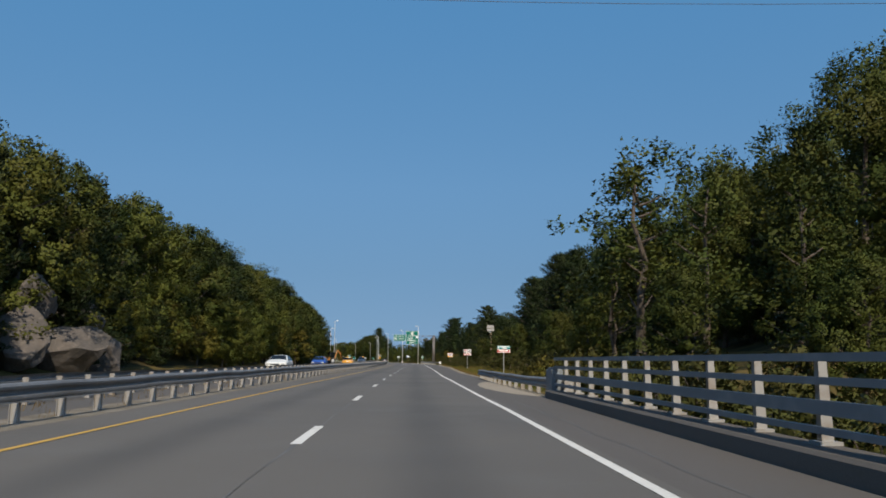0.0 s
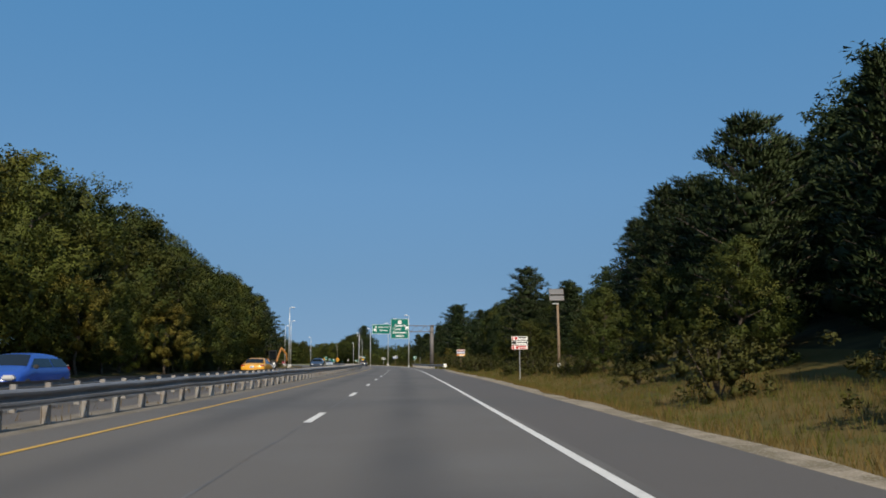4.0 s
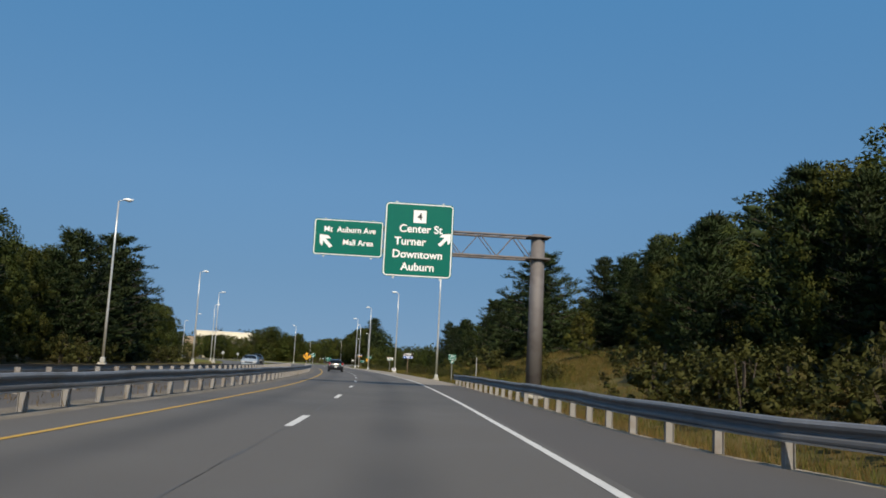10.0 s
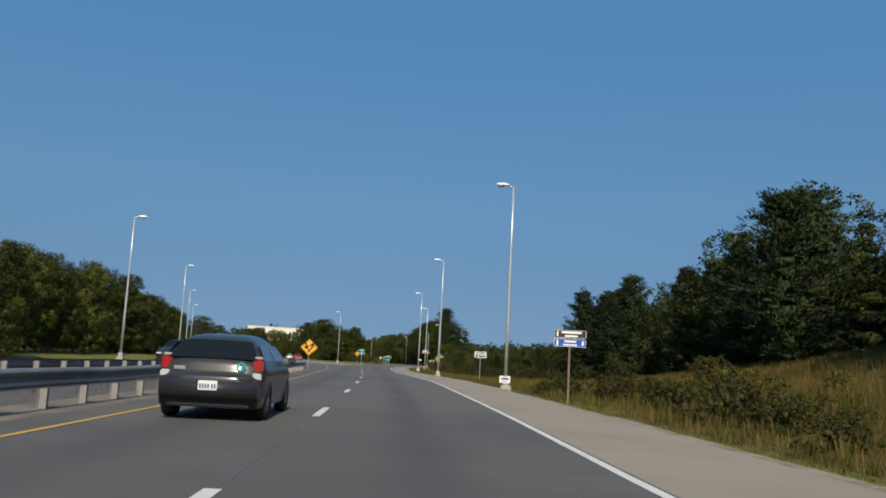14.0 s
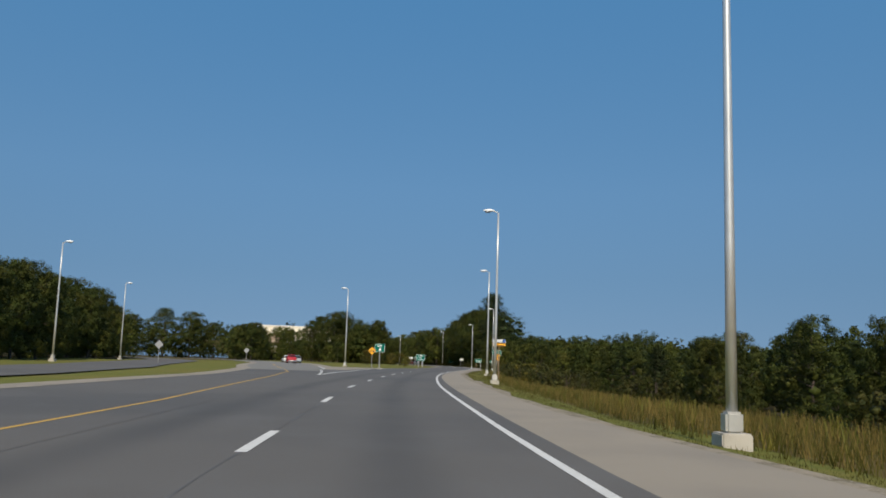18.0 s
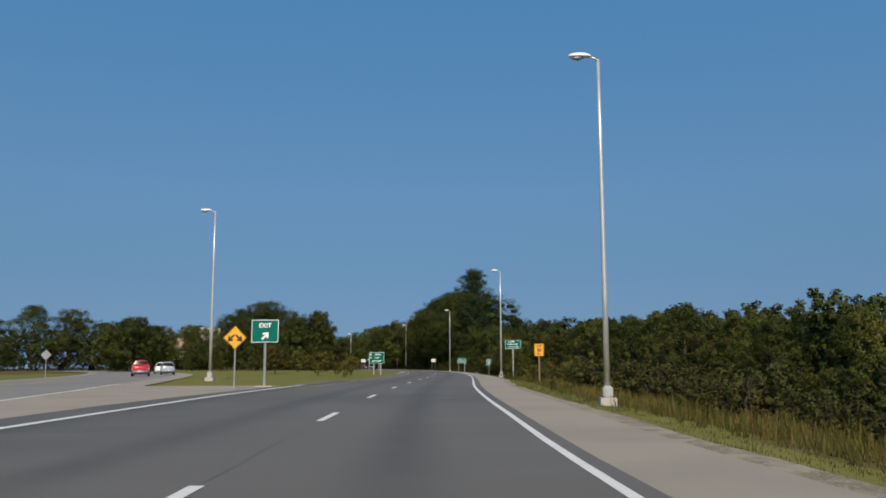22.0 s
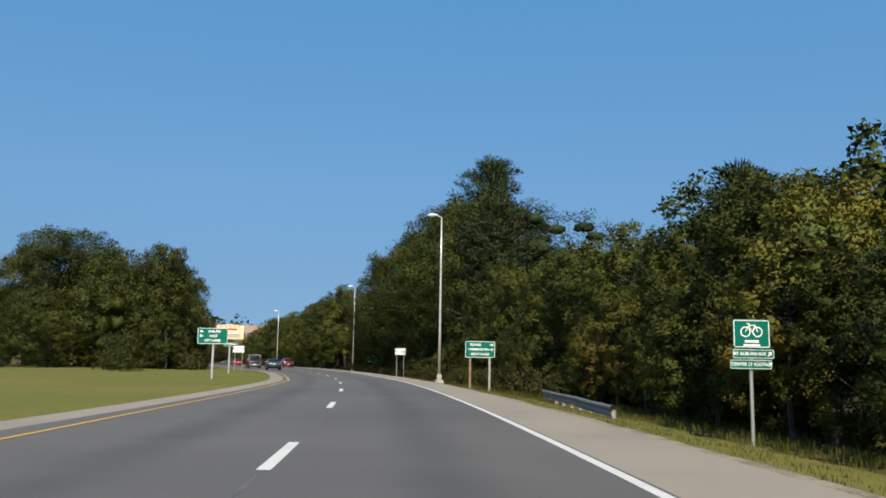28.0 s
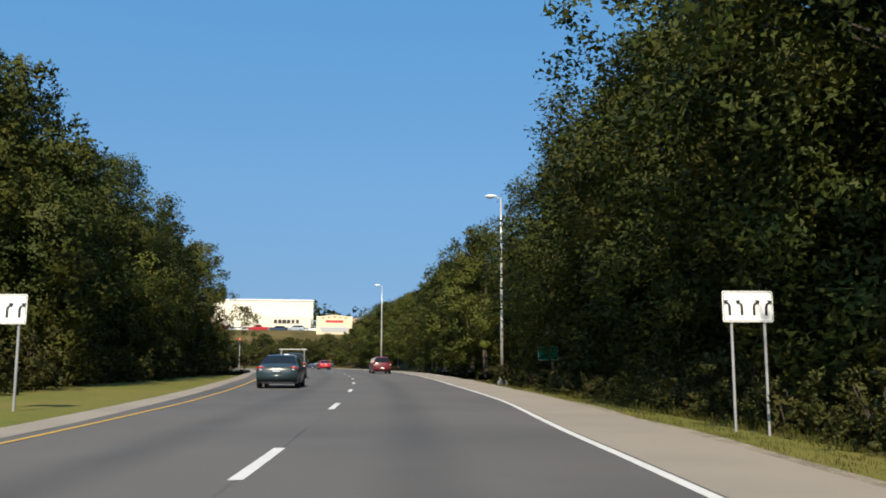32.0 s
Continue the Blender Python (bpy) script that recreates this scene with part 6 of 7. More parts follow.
def car(kind, paint, label, plate=True, rack=False, sticker=False):
    """A road vehicle that points along +y, rear bumper at the origin."""
    d = SHAPES[kind]
    W, belt, line = d["W"] / 2, d["belt"], d["line"]
    c = tagged(new({"pickup": "pickup_truck"}.get(kind, "car")), label, "pickup truck" if kind == "pickup" else "car", "vehicles on the road")
    L = d["L"]

    def half(z):
        """Half width by height: sill tuck, full at the waist, cabin leaning in."""
        return W * (1.0 - 0.05 * max(0, (0.45 - z) / 0.25)) * (1.0 if z <= belt - 0.1 else 1.0 - (0.46 if kind == "hatch" else 0.36) * ((z - belt + 0.1) / 0.7) ** 1.15)

    # outline rounded by cutting its corners twice
    pts = [(0.16, 0.24)] + list(line) + [(L - 0.2, 0.24)]
    for _ in range(2):
        q = [pts[0]]
        for (y0, z0), (y1, z1) in zip(pts, pts[1:]):
            q += [(0.8 * y0 + 0.2 * y1, 0.8 * z0 + 0.2 * z1), (0.2 * y0 + 0.8 * y1, 0.2 * z0 + 0.8 * z1)]
        pts = q + [pts[-1]]
    bm = bmesh.new()
    across = [-1 + 2 * k / 12 for k in range(13)]
    sections = []
    for y, z in pts:
        hw = half(z)
        drop = min(0.07, 0.35 * max(0.0, z - 0.3))
        row = []
        for zz in [0.22 + (z - drop - 0.22) * k / 7 for k in range(7)]:
            row.append((-half(max(zz, 0.2)), zz, 1.0))
        row += [(k * hw * (1 - 0.012 * k ** 4), z - drop * (0.3 * abs(k) ** 2 + 0.7 * abs(k) ** 9), abs(k)) for k in across]
        row += [(-x, zz, e) for x, zz, e in row[6::-1]]
        verts = []
        for x, zz, e in row:
            back, fore = max(0.0, 1 - y / 0.55), max(0.0, 1 - (L - y) / 0.7)
            yy = y + (0.1 * back - 0.26 * fore) * e ** 3
            verts.append(bm.verts.new((x * (1 - 0.06 * back ** 2 - 0.1 * fore ** 2), yy, zz)))
        sections.append(verts)
    for a, b in zip(sections, sections[1:]):
        for j in range(len(a) - 1):
            bm.faces.new((a[j], a[j + 1], b[j + 1], b[j]))
    bmesh.ops.recalc_face_normals(bm, faces=bm.faces)
    body = part("body", bm, paint, c, smooth=True)
    b = bmesh.new()
    block(b, d["W"] * 0.86, L - 0.5, 0.08, (0, L / 2, 0.24))
    part("underside", b, TRIM_DARK, body)

    def slab(name, i, mat, inset, lift, parent=body):
        """A window laid on the outline between two of its points."""
        (y0, z0), (y1, z1) = line[i[0]], line[i[1]]
        n = Vector((0, -(z1 - z0), (y1 - y0))).normalized()
        b = bmesh.new()
        rows = []
        for t in (0.08, 0.5, 0.93):
            y, z = y0 + (y1 - y0) * t, z0 + (z1 - z0) * t
            hw = half(z) * inset
            rows.append([b.verts.new(Vector((k * hw, y, z)) + n * (lift - 0.05 * abs(k) ** 3 * 0.4)) for k in (-1, -0.5, 0, 0.5, 1)])
        for r0, r1 in zip(rows, rows[1:]):
            for j in range(4):
                b.faces.new((r0[j], r0[j + 1], r1[j + 1], r1[j]))
        bmesh.ops.recalc_face_normals(b, faces=b.faces)
        return part(name, b, mat, parent, smooth=True)

    slab("rear_window", d["rear"], GLASS, 0.9, 0.016)
    slab("windscreen", d["front"], GLASS, 0.9, 0.016)
    yr, zr = line[d["rear"][1]]
    yb, zb = line[d["rear"][0]]
    yf, zf = line[d["front"][0]]
    yn, zn = line[d["front"][1]]
    z_lo, z_hi = belt + 0.03, min(zr, zf) - 0.06
    cut = (yr + yf) / 2 + 0.05

    def edge_y(z, back):
        t = (z - zb) / max(0.01, zr - zb) if back else (z - zn) / max(0.01, zf - zn)
        return (yb + (yr - yb) * t + 0.16) if back else (yn + (yf - yn) * t - 0.14)

    for side in (-1, 1):
        for ya0, ya1, yb0, yb1 in ((edge_y(z_lo, True), edge_y(z_hi, True), cut - 0.04, cut - 0.04), (cut + 0.04, cut + 0.04, edge_y(z_lo, False), edge_y(z_hi, False))):
            b = bmesh.new()
            rows = []
            for t in (0.0, 0.33, 0.66, 1.0):
                z = z_lo + (z_hi - z_lo) * t
                rows.append([b.verts.new((side * (half(z) + 0.012), y, z)) for y in (ya0 + (ya1 - ya0) * t, yb0 + (yb1 - yb0) * t)])
            for r0, r1 in zip(rows, rows[1:]):
                b.faces.new((r0[0], r0[1], r1[1], r1[0]) if side > 0 else (r0[1], r0[0], r1[0], r1[1]))
            part("side_window", b, GLASS, body)
        b = bmesh.new()
        block(b, 0.16, 0.1, 0.13, (side * (W + 0.09), edge_y(belt, False) - 0.12, belt + 0.05), 0.03)
        part("mirror", b, TRIM_DARK, body)
        b = bmesh.new()
        lz = belt - 0.1 if kind != "pickup" else 0.95
        tall = {"sedan": 0.17, "hatch": 0.38}.get(kind, 0.32)
        ly = {"pickup": 0.145, "sedan": 0.17, "hatch": 0.25}.get(kind, 0.2)
        wide = 0.36 if kind == "sedan" else 0.17
        lx = side * (W * 0.95 - wide / 2)
        block(b, wide, 0.14, tall * 0.6, (lx, ly, lz + tall * 0.12), 0.03)
        tl = part("tail_light", b, LAMP_RED, body, "red tail light")
        for dz, hh in ((-0.33, 0.3), (0.47, 0.1)):
            b = bmesh.new()
            block(b, wide * (0.9 if kind != "sedan" else 0.35), 0.135, tall * hh, (lx, ly + (0.03 if dz > 0 else -0.06), lz + tall * dz), 0.018)
            part("clear_lens", b, LAMP_CLEAR, tl)
        b = bmesh.new()
        block(b, 0.36, 0.2, 0.15, (side * (W * 0.84 - 0.12), d["L"] - 0.16, line[-2][1] + 0.03), 0.04)
        part("headlight", b, LAMP_CLEAR, body)
        for wy in d["wheels"]:
            b = bmesh.new()
            n = 14
            vs = [b.verts.new((side * (W * 0.985 + 0.004), wy + (d["r"] + 0.06) * math.cos(math.pi * k / n), d["r"] + (d["r"] + 0.06) * math.sin(math.pi * k / n))) for k in range(n + 1)]
            b.faces.new(vs)
            part("wheel_arch", b, TRIM_DARK, body)
            wheel_parts(c, side * (W - 0.1), wy, d["r"], 0.21, side)
    b = bmesh.new()
    block(b, d["W"] * 0.9, 0.2, 0.38, (0, 0.07, 0.5), 0.06)
    part("rear_bumper", b, paint if kind != "pickup" else ALLOY, body, smooth=True)
    b = bmesh.new()
    block(b, d["W"] * 0.78, 0.16, 0.14, (0, 0.17, 0.28), 0.03)
    part("lower_valance", b, TRIM_DARK, body)
    b = bmesh.new()
    block(b, d["W"] * 0.88, 0.12, 0.2, (0, d["L"] - 0.03, 0.45), 0.04)
    part("front_bumper", b, paint, body)
    b = bmesh.new()
    block(b, 0.8, 0.05, 0.12, (0, d["L"] + 0.005, line[-2][1] + 0.0), 0.02)
    part("grille", b, TRIM_DARK, body)
    if plate:
        b = bmesh.new()
        block(b, 0.31, 0.02, 0.16, (0, -0.05, 0.56 if kind != "sedan" else 0.78), 0.01)
        pl = part("number_plate", b, PLATE, body, "white number plate")
        for k in range(6):
            b = bmesh.new()
            block(b, 0.024, 0.01, 0.07, (-0.115 + 0.042 * k + (0.02 if k > 3 else 0), -0.062, 0.55 if kind != "sedan" else 0.77))
            part("plate_bar", b, NAVY_SIGN, pl)
    if sticker:
        b = bmesh.new()
        for k in range(16):
            a0, a1 = 2 * math.pi * k / 16, 2 * math.pi * (k + 1) / 16
            q = [b.verts.new((0.48 + 0.075 * r * math.cos(a), 0.102, 0.87 + 0.085 * r * math.sin(a))) for a, r in ((a0, 0.62), (a0, 1.0), (a1, 1.0), (a1, 0.62))]
            b.faces.new(q)
        block(b, 0.05, 0.008, 0.09, (0.5, 0.1, 0.85))
        part("sticker", b, TEAL_SIGN, body, "round teal sticker")
        b = bmesh.new()
        block(b, 0.18, 0.01, 0.06, (-0.5, 0.112, 0.82), 0.004)
        part("badge", b, ALLOY, body)
        for x in (-0.2, 0.25):
            b = bmesh.new()
            tube(b, [(x, 0.85, 1.4), (x, 0.8, 1.48)], [0.015, 0.006], 5)
            part("aerial", b, TRIM_DARK, body)
    if rack:
        for y in (0.4, 2.0):
            for side in (-1, 1):
                b = bmesh.new()
                tube(b, [(side * 0.85, y, 1.18), (side * 0.8, y, 2.02)], [0.03, 0.03], 6)
                part("rack_post", b, ALLOY, c)
            b = bmesh.new()
            tube(b, [(-0.95, y, 2.02), (0.95, y, 2.02)], [0.035, 0.035], 6)
            part("rack_bar", b, ALLOY, c)
    return c


def drive(ob, s, o, flip=False, yaw=0.0):
    v = pos(s, o)
    ob.matrix_world = Matrix.Translation((v.x, v.y, 0.003)) @ Matrix.Rotation(heading(s) + radians(yaw) + (math.pi if flip else 0), 4, "Z")
    return ob


GREY_PAINT = car_paint("dark_grey_car_paint", (0.026, 0.027, 0.031))
GREEN_PAINT = car_paint("dark_green_car_paint", (0.02, 0.035, 0.04))
RED_PAINT = car_paint("red_car_paint", (0.4, 0.02, 0.025))
MAROON_PAINT = car_paint("maroon_car_paint", (0.12, 0.015, 0.02))
BLACK_PAINT = car_paint("black_car_paint", (0.02, 0.02, 0.022))
WHITE_PAINT = car_paint("white_car_paint", (0.72, 0.72, 0.7))
SILVER_PAINT = car_paint("silver_blue_car_paint", (0.3, 0.34, 0.38))
BLUE_PAINT = car_paint("blue_car_paint", (0.02, 0.07, 0.33))
NAVY_PAINT = car_paint("navy_car_paint", (0.03, 0.05, 0.09))
GOLD_PAINT = car_paint("yellow_car_paint", (0.62, 0.3, 0.02))

drive(car("hatch", GREY_PAINT, "dark grey hatchback with a teal sticker on its tailgate", sticker=True), 301.3, -2.93)
def stand(ob, x, y, yaw):
    ob.matrix_world = Matrix.Translation((x, y, 0.003)) @ Matrix.Rotation(radians(yaw), 4, "Z")
    return ob


stand(car("sedan", GREEN_PAINT, "dark green sedan seen from behind"), -75.7, 667.4, 18)
stand(car("pickup", BLACK_PAINT, "dark pickup truck with a pale ladder rack", rack=True), -84.6, 690.4, 21)
stand(car("suv", MAROON_PAINT, "dark maroon sport utility car"), -85.6, 716.0, 24)
stand(car("sedan", RED_PAINT, "small red car near the junction"), -108.0, 760.0, 27)
drive(car("pickup", RED_PAINT, "red pickup truck on the branch road"), 541, -34.2, yaw=19)
drive(car("suv", SILVER_PAINT, "grey car far along the branch road"), 562, -37.5, yaw=18)
drive(car("suv", WHITE_PAINT, "white sport utility car far along the branch road"), 579, -43.0, yaw=18)
drive(car("sedan", WHITE_PAINT, "white sedan on the oncoming carriageway"), 78, -12.0, True)
drive(car("hatch", BLUE_PAINT, "bright blue hatchback on the oncoming carriageway"), 110, -12.2, True)
drive(car("sedan", GOLD_PAINT, "yellow coupe with a small rear spoiler on the oncoming carriageway"), 146.5, -11.8)
drive(car("suv", NAVY_PAINT, "dark blue sport utility car on the oncoming carriageway"), 214, -12.6, True)
drive(car("hatch", SILVER_PAINT, "silver-blue hatchback on the oncoming carriageway"), 297.5, -12.0, True)
drive(car("pickup", BLACK_PAINT, "black pickup truck on the oncoming carriageway"), 352, -14.5, True)


# ---- bridge railing at the start ----
def bridge_rail():
    b_ = tagged(new("bridge_railing"), "dark blue-grey steel bridge railing with four rails on a kerb", "bridge railing")
    vs, fs = sweep(-60, 26.2, 4.3, 0.0, [(-0.25, -0.05), (-0.25, 0.2), (-0.2, 0.24), (0.3, 0.24), (0.3, -0.3)], 3.0)
    # the kerb takes the dark shoulder asphalt, so its shade is in the colour
    mesh_object("kerb", vs, fs, SHOULDER, b_, "concrete kerb with its shade put into a dark colour")
    for z, h in ((0.41, 0.07), (0.65, 0.15), (0.93, 0.08), (1.18, 0.09)):
        vs, fs = sweep(-60, 26.2, 4.36, z, [(-0.05, -h / 2), (-0.05, h / 2), (0.05, h / 2), (0.05, -h / 2)], 3.0, True)
        mesh_object("rail", vs, fs, BRIDGE_RAIL, b_)
    s = -59.0
    while s < 26:
        bm = bmesh.new()
        for z0, z1, d0, d1 in ((0.22, 1.2, 0.14, 0.09),):
            q = [bm.verts.new(v) for v in ((-0.055, 0.0, z0), (0.055, 0.0, z0), (0.055, d0, z0), (-0.055, d0, z0), (-0.05, 0.0, z1), (0.05, 0.0, z1), (0.05, d1, z1), (-0.05, d1, z1))]
            for f in ((0, 1, 5, 4), (1, 2, 6, 5), (2, 3, 7, 6), (3, 0, 4, 7), (4, 5, 6, 7)):
                bm.faces.new([q[i] for i in f])
        block(bm, 0.26, 0.26, 0.04, (0, 0.07, 0.26))
        p_ = part("post", bm, RUSTY, b_)
        p_.matrix_world = Matrix.Translation(pos(s, 4.43)) @ Matrix.Rotation(heading(s) - math.pi / 2, 4, "Z")
        s += 1.75
    bm = bmesh.new()
    block(bm, 0.35, 1.2, 0.95, (0, 0, 0.45), 0.06)
    e_ = part("end_block", bm, BRIDGE_RAIL, b_, "solid dark end block")
    e_.matrix_world = Matrix.Translation(pos(26.6, 4.4)) @ Matrix.Rotation(heading(26), 4, "Z")
    return b_


bridge_rail()

# ---- rock outcrop in the cutting ----
for k, (s, o, z, r) in enumerate(((57, -22.8, 1.5, 2.0), (60.5, -23.4, 3.3, 1.6), (52, -23.6, 1.9, 1.8), (62.5, -22.8, 0.9, 1.4), (55, -24.2, 4.6, 1.5))):
    bm = bmesh.new()
    bmesh.ops.create_icosphere(bm, subdivisions=4, radius=1.0)
    cuts = random.Random(40 + k)
    for _ in range(16):
        n_ = Vector((cuts.gauss(0, 1), cuts.gauss(0, 1), cuts.gauss(0, 0.7))).normalized()
        d_ = cuts.uniform(0.52, 0.8)
        for v in bm.verts:
            over = v.co.dot(n_) - d_
            if over > 0:
                v.co -= n_ * over
    for v in bm.verts:
        v.co *= 1.25 + 0.1 * noise.noise(v.co * 3.0 + Vector((k * 7.0, 0, 0)))
    b_ = part("boulder", bm, ROCK, None)
    tagged(b_, "grey weathered rock face showing through the trees", "rock", "rock outcrop")
    b_.matrix_world = Matrix.Translation(pos(s, o, z)) @ Matrix.Rotation(k * 1.3, 4, "Z") @ Matrix.Diagonal((r * 1.3, r, r, 1))


# ---- backhoe beyond the far carriageway ----
def backhoe():
    b_ = tagged(new("backhoe"), "orange backhoe loader parked beyond the far carriageway", "backhoe")
    bm = bmesh.new()
    block(bm, 1.3, 2.2, 0.9, (0, 0.9, 1.25), 0.12)
    block(bm, 1.0, 1.0, 0.5, (0, 2.3, 1.0), 0.08)
    part("body", bm, ORANGE, b_)
    bm = bmesh.new()
    block(bm, 1.5, 1.4, 0.14, (0, -0.6, 2.95), 0.04)
    part("cab_roof", bm, TRIM_DARK, b_, "dark cab roof")
    bm = bmesh.new()
    block(bm, 1.35, 1.25, 1.3, (0, -0.6, 2.2), 0.05)
    part("cab_glass", bm, GLASS, b_)
    for x in (-0.7, 0.7):
        for y in (-1.2, 0.0):
            bm = bmesh.new()
            tube(bm, [(x, y, 1.4), (x, y, 2.9)], [0.05, 0.05], 6)
            part("cab_pillar", bm, TRIM_DARK, b_)
    for pts in ([(0, -1.4, 1.0), (0, -2.0, 2.6), (0, -2.3, 3.4)], [(0, -2.3, 3.4), (0, -3.2, 2.4), (0, -3.3, 1.4)]):
        bm = bmesh.new()
        tube(bm, pts, [0.16, 0.13, 0.1], 6)
        part("boom", bm, ORANGE, b_)
    bm = bmesh.new()
    block(bm, 2.2, 0.6, 0.7, (0, 3.7, 0.5), 0.1)
    part("loader_bucket", bm, RUSTY, b_)
    for x in (-0.75, 0.75):
        bm = bmesh.new()
        tube(bm, [(x, 0.4, 1.5), (x, 2.2, 1.4), (x, 3.5, 0.6)], [0.1, 0.1, 0.08], 6)
        part("loader_arm", bm, ORANGE, b_)
        wheel_parts(b_, x, -0.6, 0.72, 0.42, 1 if x > 0 else -1)
        wheel_parts(b_, x, 2.0, 0.45, 0.3, 1 if x > 0 else -1)
    return b_


drive(backhoe(), 219, -21.0, True, yaw=-62)


# ---- shopping mall on its rise at the end of the view ----
def wall_box(name, x, y, yaw, w, d, z0, h, mat, parent=None, label=""):
    bm = bmesh.new()
    block(bm, w, d, h, (0, 0, h / 2))
    ob = part(name, bm, mat, parent, label)
    m = Matrix.Translation((x, y, z0)) @ Matrix.Rotation(radians(yaw), 4, "Z")
    if parent:
        ob.matrix_basis = m
    else:
        ob.matrix_world = m
    return ob


# terrace that carries the car park
terr_v, terr_f = [], []
cx, cy = -60.9, 633.5
for i, (r, z) in enumerate(((165, -0.4), (178, 0.6), (206, 6.2), (216, 8.6), (226, 9.4), (420, 10.5))):
    for k in range(25):
        a = radians(-1 + 44 * k / 24)
        zz = z if 4 < k < 30 else z * max(0, k) / 4
        terr_v.append((cx - r * math.sin(a), cy + r * math.cos(a), zz))
for i in range(5):
    for k in range(24):
        a = i * 25 + k
        terr_f.append((a, a + 25, a + 26, a + 1))
tagged(mesh_object("terrace", terr_v, terr_f, ROUGH, smooth=True), "grassy bank rising to the mall's car park", "ground", kind="structure")

mall = tagged(new("shopping_mall"), "long cream-coloured shopping mall with a tan lower wing", "shopping mall")


def polar(deg, r):
    return cx - r * math.sin(radians(deg)), cy + r * math.cos(radians(deg))


MY = 21.0
mx_, my_ = polar(26.3, 287)
wall_box("wall", mx_, my_, MY, 50, 24, 10.0, 10.6, STUCCO, mall, "tall cream main block")
mx_, my_ = polar(30.6, 277)
wall_box("wall", mx_, my_, MY, 30, 10, 10.0, 5.4, BRICK_TAN, mall, "tan block wing")
mx_, my_ = polar(24.4, 272)
wall_box("entrance_block", mx_, my_, MY, 28, 4, 11.9, 3.6, STUCCO, mall, "cream entrance fascia")
mx_, my_ = polar(24.4, 273.5)
wall_box("shop_front", mx_, my_, MY, 27, 2, 10.0, 2.0, GLASS, mall, "dark shop windows")
mx_, my_ = polar(18.6, 280)
wall_box("wall", mx_, my_, MY, 20, 12, 10.0, 5.2, BRICK_TAN, mall, "low tan end wing")
mx_, my_ = polar(26.3, 287)
wall_box("parapet", mx_, my_, MY, 50.6, 24.6, 20.5, 0.35, WHITE_SIGN, mall, "pale roof edge")
mx_, my_ = polar(23.0, 269.6)
for k, w in enumerate((1.0, 1.0, 1.2, 1.0, 0.8, 0.9)):
    ox = -3.6 + 1.35 * k
    wall_box("fascia_bar", mx_ + ox * math.cos(radians(MY)), my_ + ox * math.sin(radians(MY)), MY, w, 0.3, 13.2, 1.1, DARK_SIGN, mall)

# trees on the rise beside the last stretch
for deg, r, h in ((18.6, 172, 8), (17.9, 166, 10), (17.2, 160, 11.5), (16.4, 158, 12), (15.6, 150, 12.5), (14.9, 140, 12), (14.1, 132, 12.5), (13.3, 124, 13), (12.5, 114, 13.5), (11.6, 106, 14.5), (10.7, 98, 15), (9.8, 92, 16), (15.9, 176, 14), (14.6, 168, 15), (13.2, 156, 16), (11.8, 140, 17)):
    x, y = polar(deg, r)
    plant_xy("b" if r % 4 else "l", x, y, 0.2, h, 1.15)

# mall entrance sign
ms = tagged(new("mall_sign"), "yellow arched mall entrance sign on two pillars", "mall sign")
SX, SY = polar(19.9, 214)
for dx in (-3.0, 3.0):
    wall_box("pillar", dx, 0, 0, 0.9, 0.8, 0, 8.3, STUCCO, ms)
bm = bmesh.new()
arch = [(-3.4, 2.2), (3.4, 2.2), (3.4, 7.6), (2.2, 8.4), (0, 8.8), (-2.2, 8.4), (-3.4, 7.6)]
q = [bm.verts.new((x, -0.5, z)) for x, z in arch]
f = bm.faces.new(q)
r = bmesh.ops.extrude_face_region(bm, geom=[f])
bmesh.ops.translate(bm, vec=(0, 0.7, 0), verts=[v for v in r["geom"] if isinstance(v, bmesh.types.BMVert)])
bmesh.ops.recalc_face_normals(bm, faces=bm.faces)
part("sign_face", bm, material("mall_sign_cream", (0.74, 0.58, 0.38), 0.6), ms)
for z, w, m_ in ((6.6, 3.4, RED_SIGN), (4.4, 5.4, SIGN_BACK), (3.5, 5.0, SIGN_BACK)):
    wall_box("sign_bar", 0, -0.56, 0, w, 0.06, z - 0.35, 0.7, m_, ms)
for dx in (-2.2, -1.1, 0, 1.1, 2.2):
    wall_box("sign_ornament", dx, -0.56, 0, 0.45, 0.06, 7.55 + 0.35 * (1 - abs(dx) / 2.2), 0.35, BROWN_SIGN, ms)
ms.matrix_world = Matrix.Translation((SX, SY, 6.2)) @ Matrix.Rotation(radians(MY), 4, "Z") @ Matrix.Diagonal((1.28, 1, 0.76, 1))

# cars in front of the mall
lot = [car("sedan", WHITE_PAINT, "parked pale sedan in the mall car park"), car("suv", SILVER_PAINT, "parked silver car in the mall car park"), car("suv", NAVY_PAINT, "parked dark car in the mall car park"), car("pickup", RED_PAINT, "parked red pickup in the mall car park")]
for k in range(16):
    deg = 29.5 - 0.78 * k + 0.2 * math.sin(k * 2.1)
    x, y = polar(deg, 240 + 3 * math.sin(k * 1.7))
    m_ = Matrix.Translation((x, y, 9.52)) @ Matrix.Rotation(radians(MY + (90 if k % 3 else 0) + 12 * math.sin(k)), 4, "Z")
    src = lot[(k * 7 + k // 3) % 4]
    src["group"] = "parked cars"
    if k < 4:
        lot[k].matrix_world = m_
        lot[k]["group"] = "parked cars"
    else:
        copy_thing(src, m_)

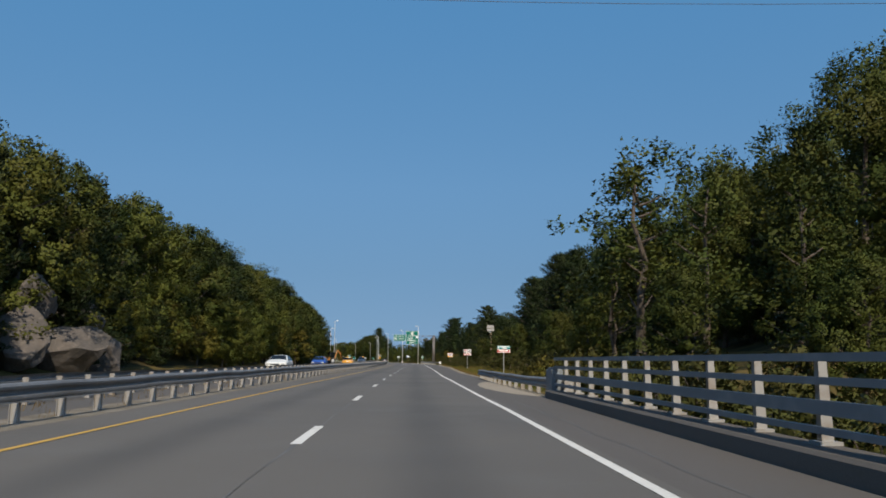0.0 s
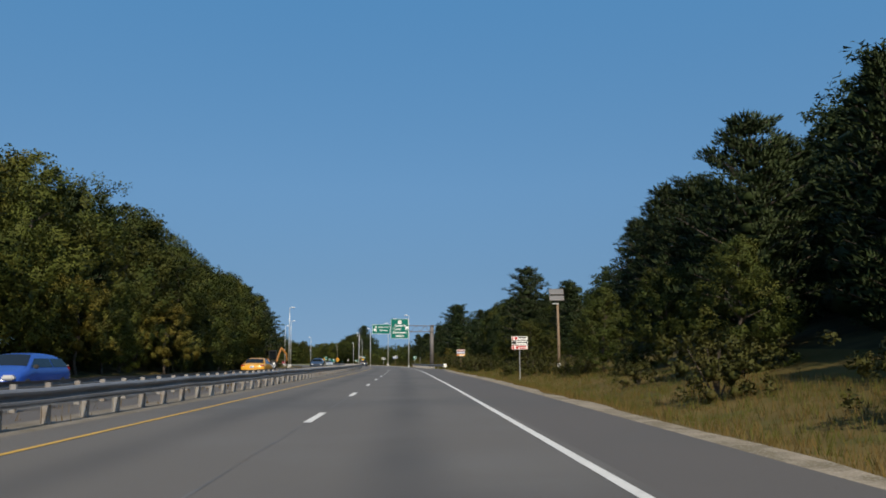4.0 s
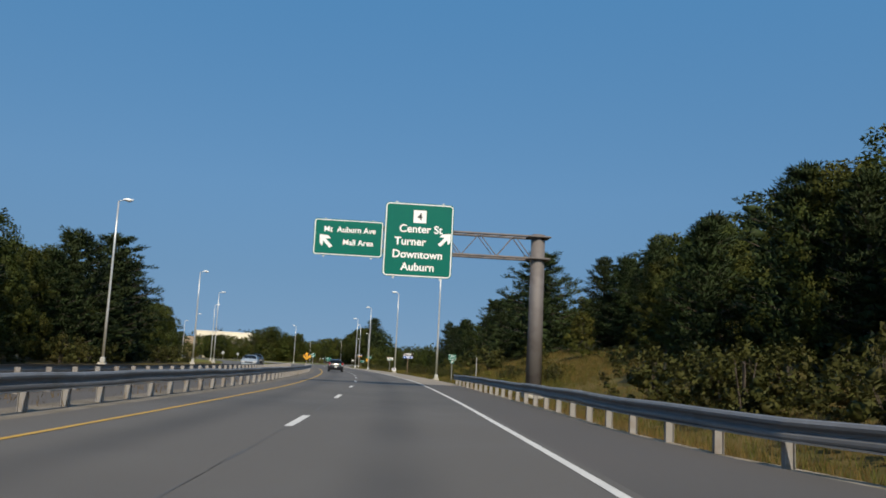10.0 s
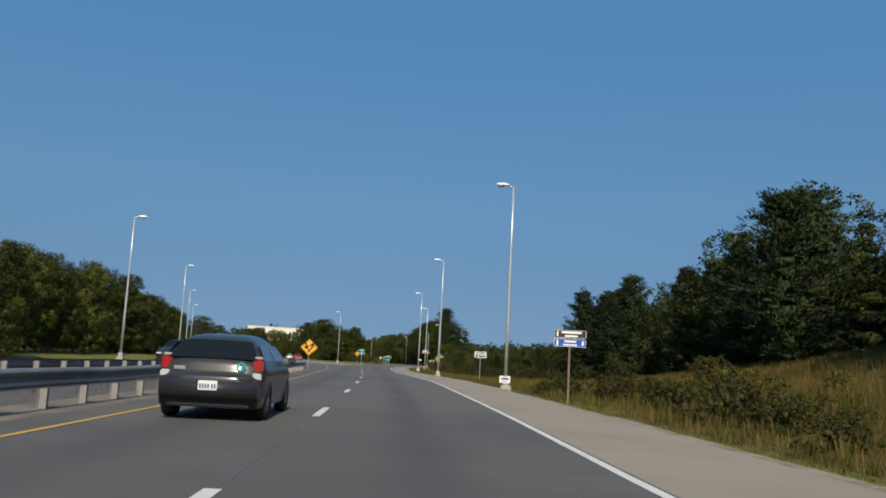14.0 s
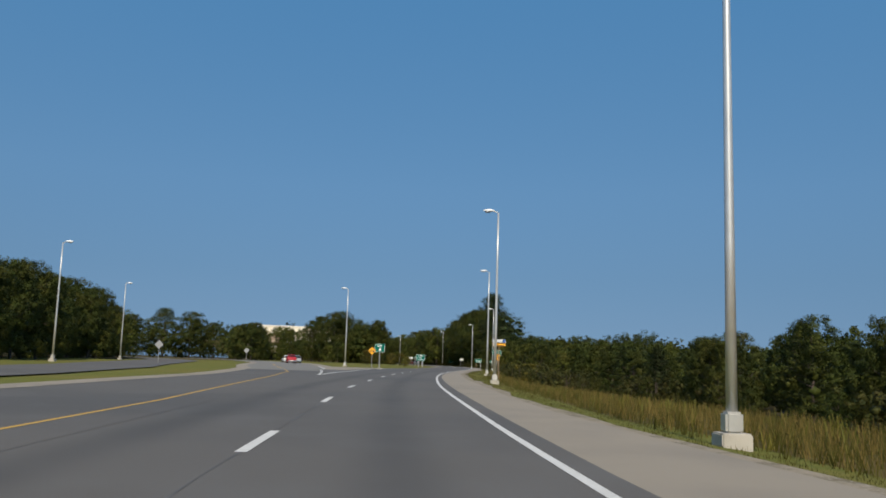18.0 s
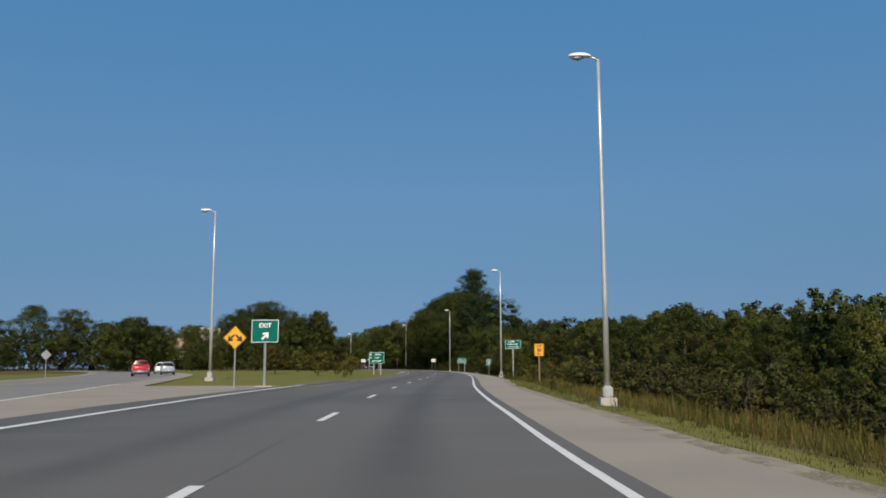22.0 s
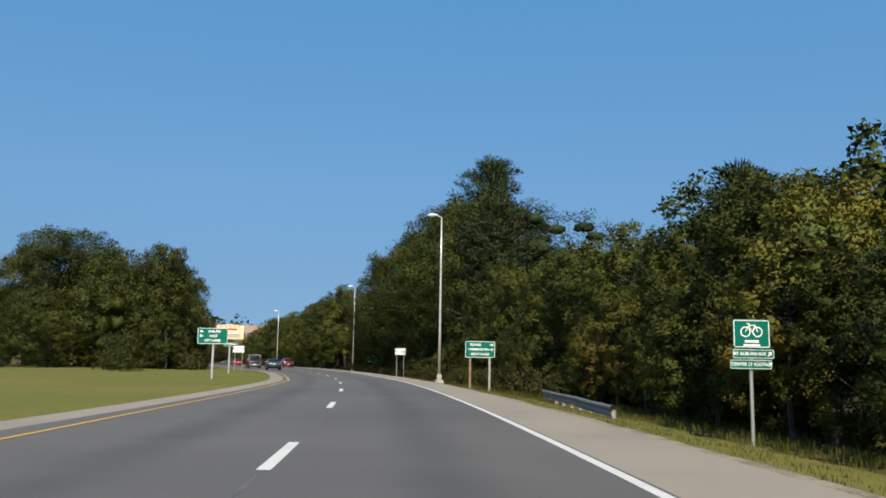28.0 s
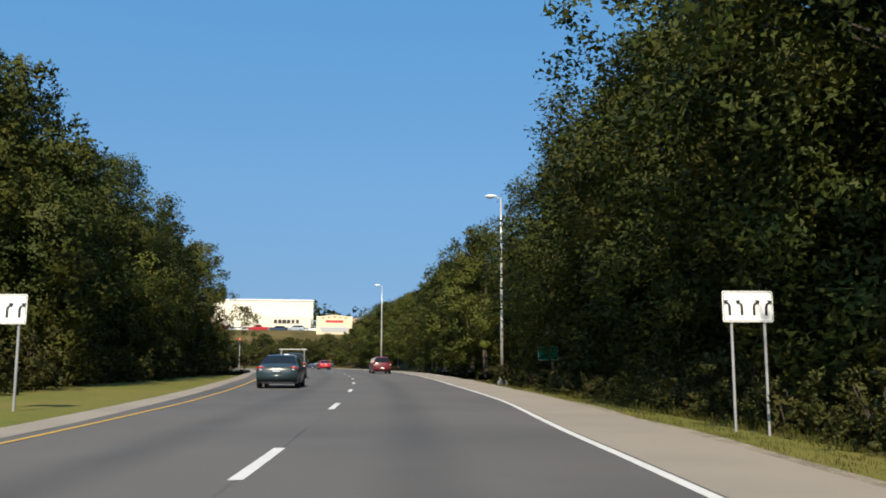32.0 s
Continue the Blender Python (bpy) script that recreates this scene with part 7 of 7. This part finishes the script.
# traffic light and small signs at the junction
tl_ = tagged(new("traffic_signal"), "red traffic signal on a thin mast at the junction", "traffic signal")
bm = bmesh.new()
tube(bm, [(0, 0, 0), (0, 0, 5.2)], [0.08, 0.06], 8)
part("mast", bm, GALV, tl_)
bm = bmesh.new()
block(bm, 0.35, 0.3, 1.05, (0, -0.2, 4.7), 0.04)
hd_ = part("signal_head", bm, TRIM_DARK, tl_)
RED_GLOW = material("lit_red_signal", (0.8, 0.03, 0.02), 0.4)
RED_GLOW.node_tree.nodes["Principled BSDF"].inputs["Emission Color"].default_value = (1, 0.05, 0.02, 1)
RED_GLOW.node_tree.nodes["Principled BSDF"].inputs["Emission Strength"].default_value = 3.0
for k, m_ in ((0, RED_GLOW), (1, TRIM_DARK), (2, TRIM_DARK)):
    bm = bmesh.new()
    bmesh.ops.create_uvsphere(bm, u_segments=12, v_segments=6, radius=0.12)
    bmesh.ops.transform(bm, matrix=Matrix.Translation((0, -0.36, 5.03 - 0.33 * k)) @ Matrix.Diagonal((1, 0.4, 1, 1)), verts=bm.verts)
    part("lens", bm, m_, hd_)
x, y = polar(26.0, 150)
tl_.matrix_world = Matrix.Translation((x, y, 0)) @ Matrix.Rotation(radians(20), 4, "Z")
cross_v = [(*polar(33, 128), -0.02), (*polar(18.8, 142), -0.02), (*polar(18.8, 158), -0.02), (*polar(34, 150), -0.02)]
tagged(mesh_object("cross_road", cross_v, [(0, 1, 2, 3)], ASPHALT), "asphalt of the crossing road at the junction", "road", kind="structure")
cr = car("sedan", NAVY_PAINT, "blue car crossing the junction")
x, y = polar(19.9, 156)
cr.matrix_world = Matrix.Translation((x, y, 0.0)) @ Matrix.Rotation(radians(110), 4, "Z")

# shrubs and young trees on the bank below the car park
for k in range(44):
    deg, r = 29.5 - 0.24 * k + 0.4 * math.sin(k * 2.7), 176 + 15 * (0.5 + 0.5 * math.sin(k * 1.9))
    x, y = polar(deg, r)
    kind = "u" if k % 4 else "b"
    v = copy_thing(KINDS[kind][k % 2], Matrix.Translation((x, y, -0.4 + max(0, (r - 170) * 0.17))) @ Matrix.Rotation(k * 1.3, 4, "Z"))
    h = (2.6 + 1.2 * math.sin(k * 3.1)) / 1.6 if kind == "u" else 0.42 + 0.1 * math.sin(k)
    v.scale = (h * 1.3, h * 1.3, h)

# white buildings beyond the branch road
wb = tagged(new("commercial_building"), "long low white commercial building beyond the branch road", "building")
wall_box("wall", -142, 700, 24, 20, 14, -0.2, 5.6, STUCCO, wb, "pale wall")
wall_box("roof", -142, 700, 24, 20.6, 14.6, 5.3, 0.4, SIGN_BACK, wb)
wall_box("shop_front", -139.1, 693.4, 24, 14, 0.4, 0.4, 2.6, GLASS, wb)

# overhead cables at the start, from a pole in the woods to one across the road
for s, o in ((50, 64), (50, -70)):
    up_ = tagged(new("utility_pole"), "tall timber utility pole deep in the woods", "utility pole")
    bm = bmesh.new()
    tube(bm, [(0, 0, -1), (0, 0, 19)], [0.2, 0.13], 8)
    part("pole", bm, WOOD_POST, up_)
    bm = bmesh.new()
    block(bm, 0.12, 3.0, 0.14, (0, 0, 18.4))
    part("crossarm", bm, WOOD_POST, up_)
    v = pos(s, o)
    up_.matrix_world = Matrix.Translation((v.x, v.y, ground_z(s, o))) @ Matrix.Rotation(heading(s), 4, "Z")
for ds in (-1.3, 1.3):
    bm = bmesh.new()
    a, b = pos(50 + ds, 64, ground_z(50, 64) + 18.5), pos(50 + ds, -70, ground_z(50, -70) + 18.5)
    pts = [a.lerp(b, k / 16) - Vector((0, 0, 3.0 * (1 - (2 * k / 16 - 1) ** 2))) for k in range(17)]
    tube(bm, pts, [0.02] * 17, 5)
    tagged(part("cable", bm, TRIM_DARK, None), "thin dark overhead power cable", "cable", "overhead cables")
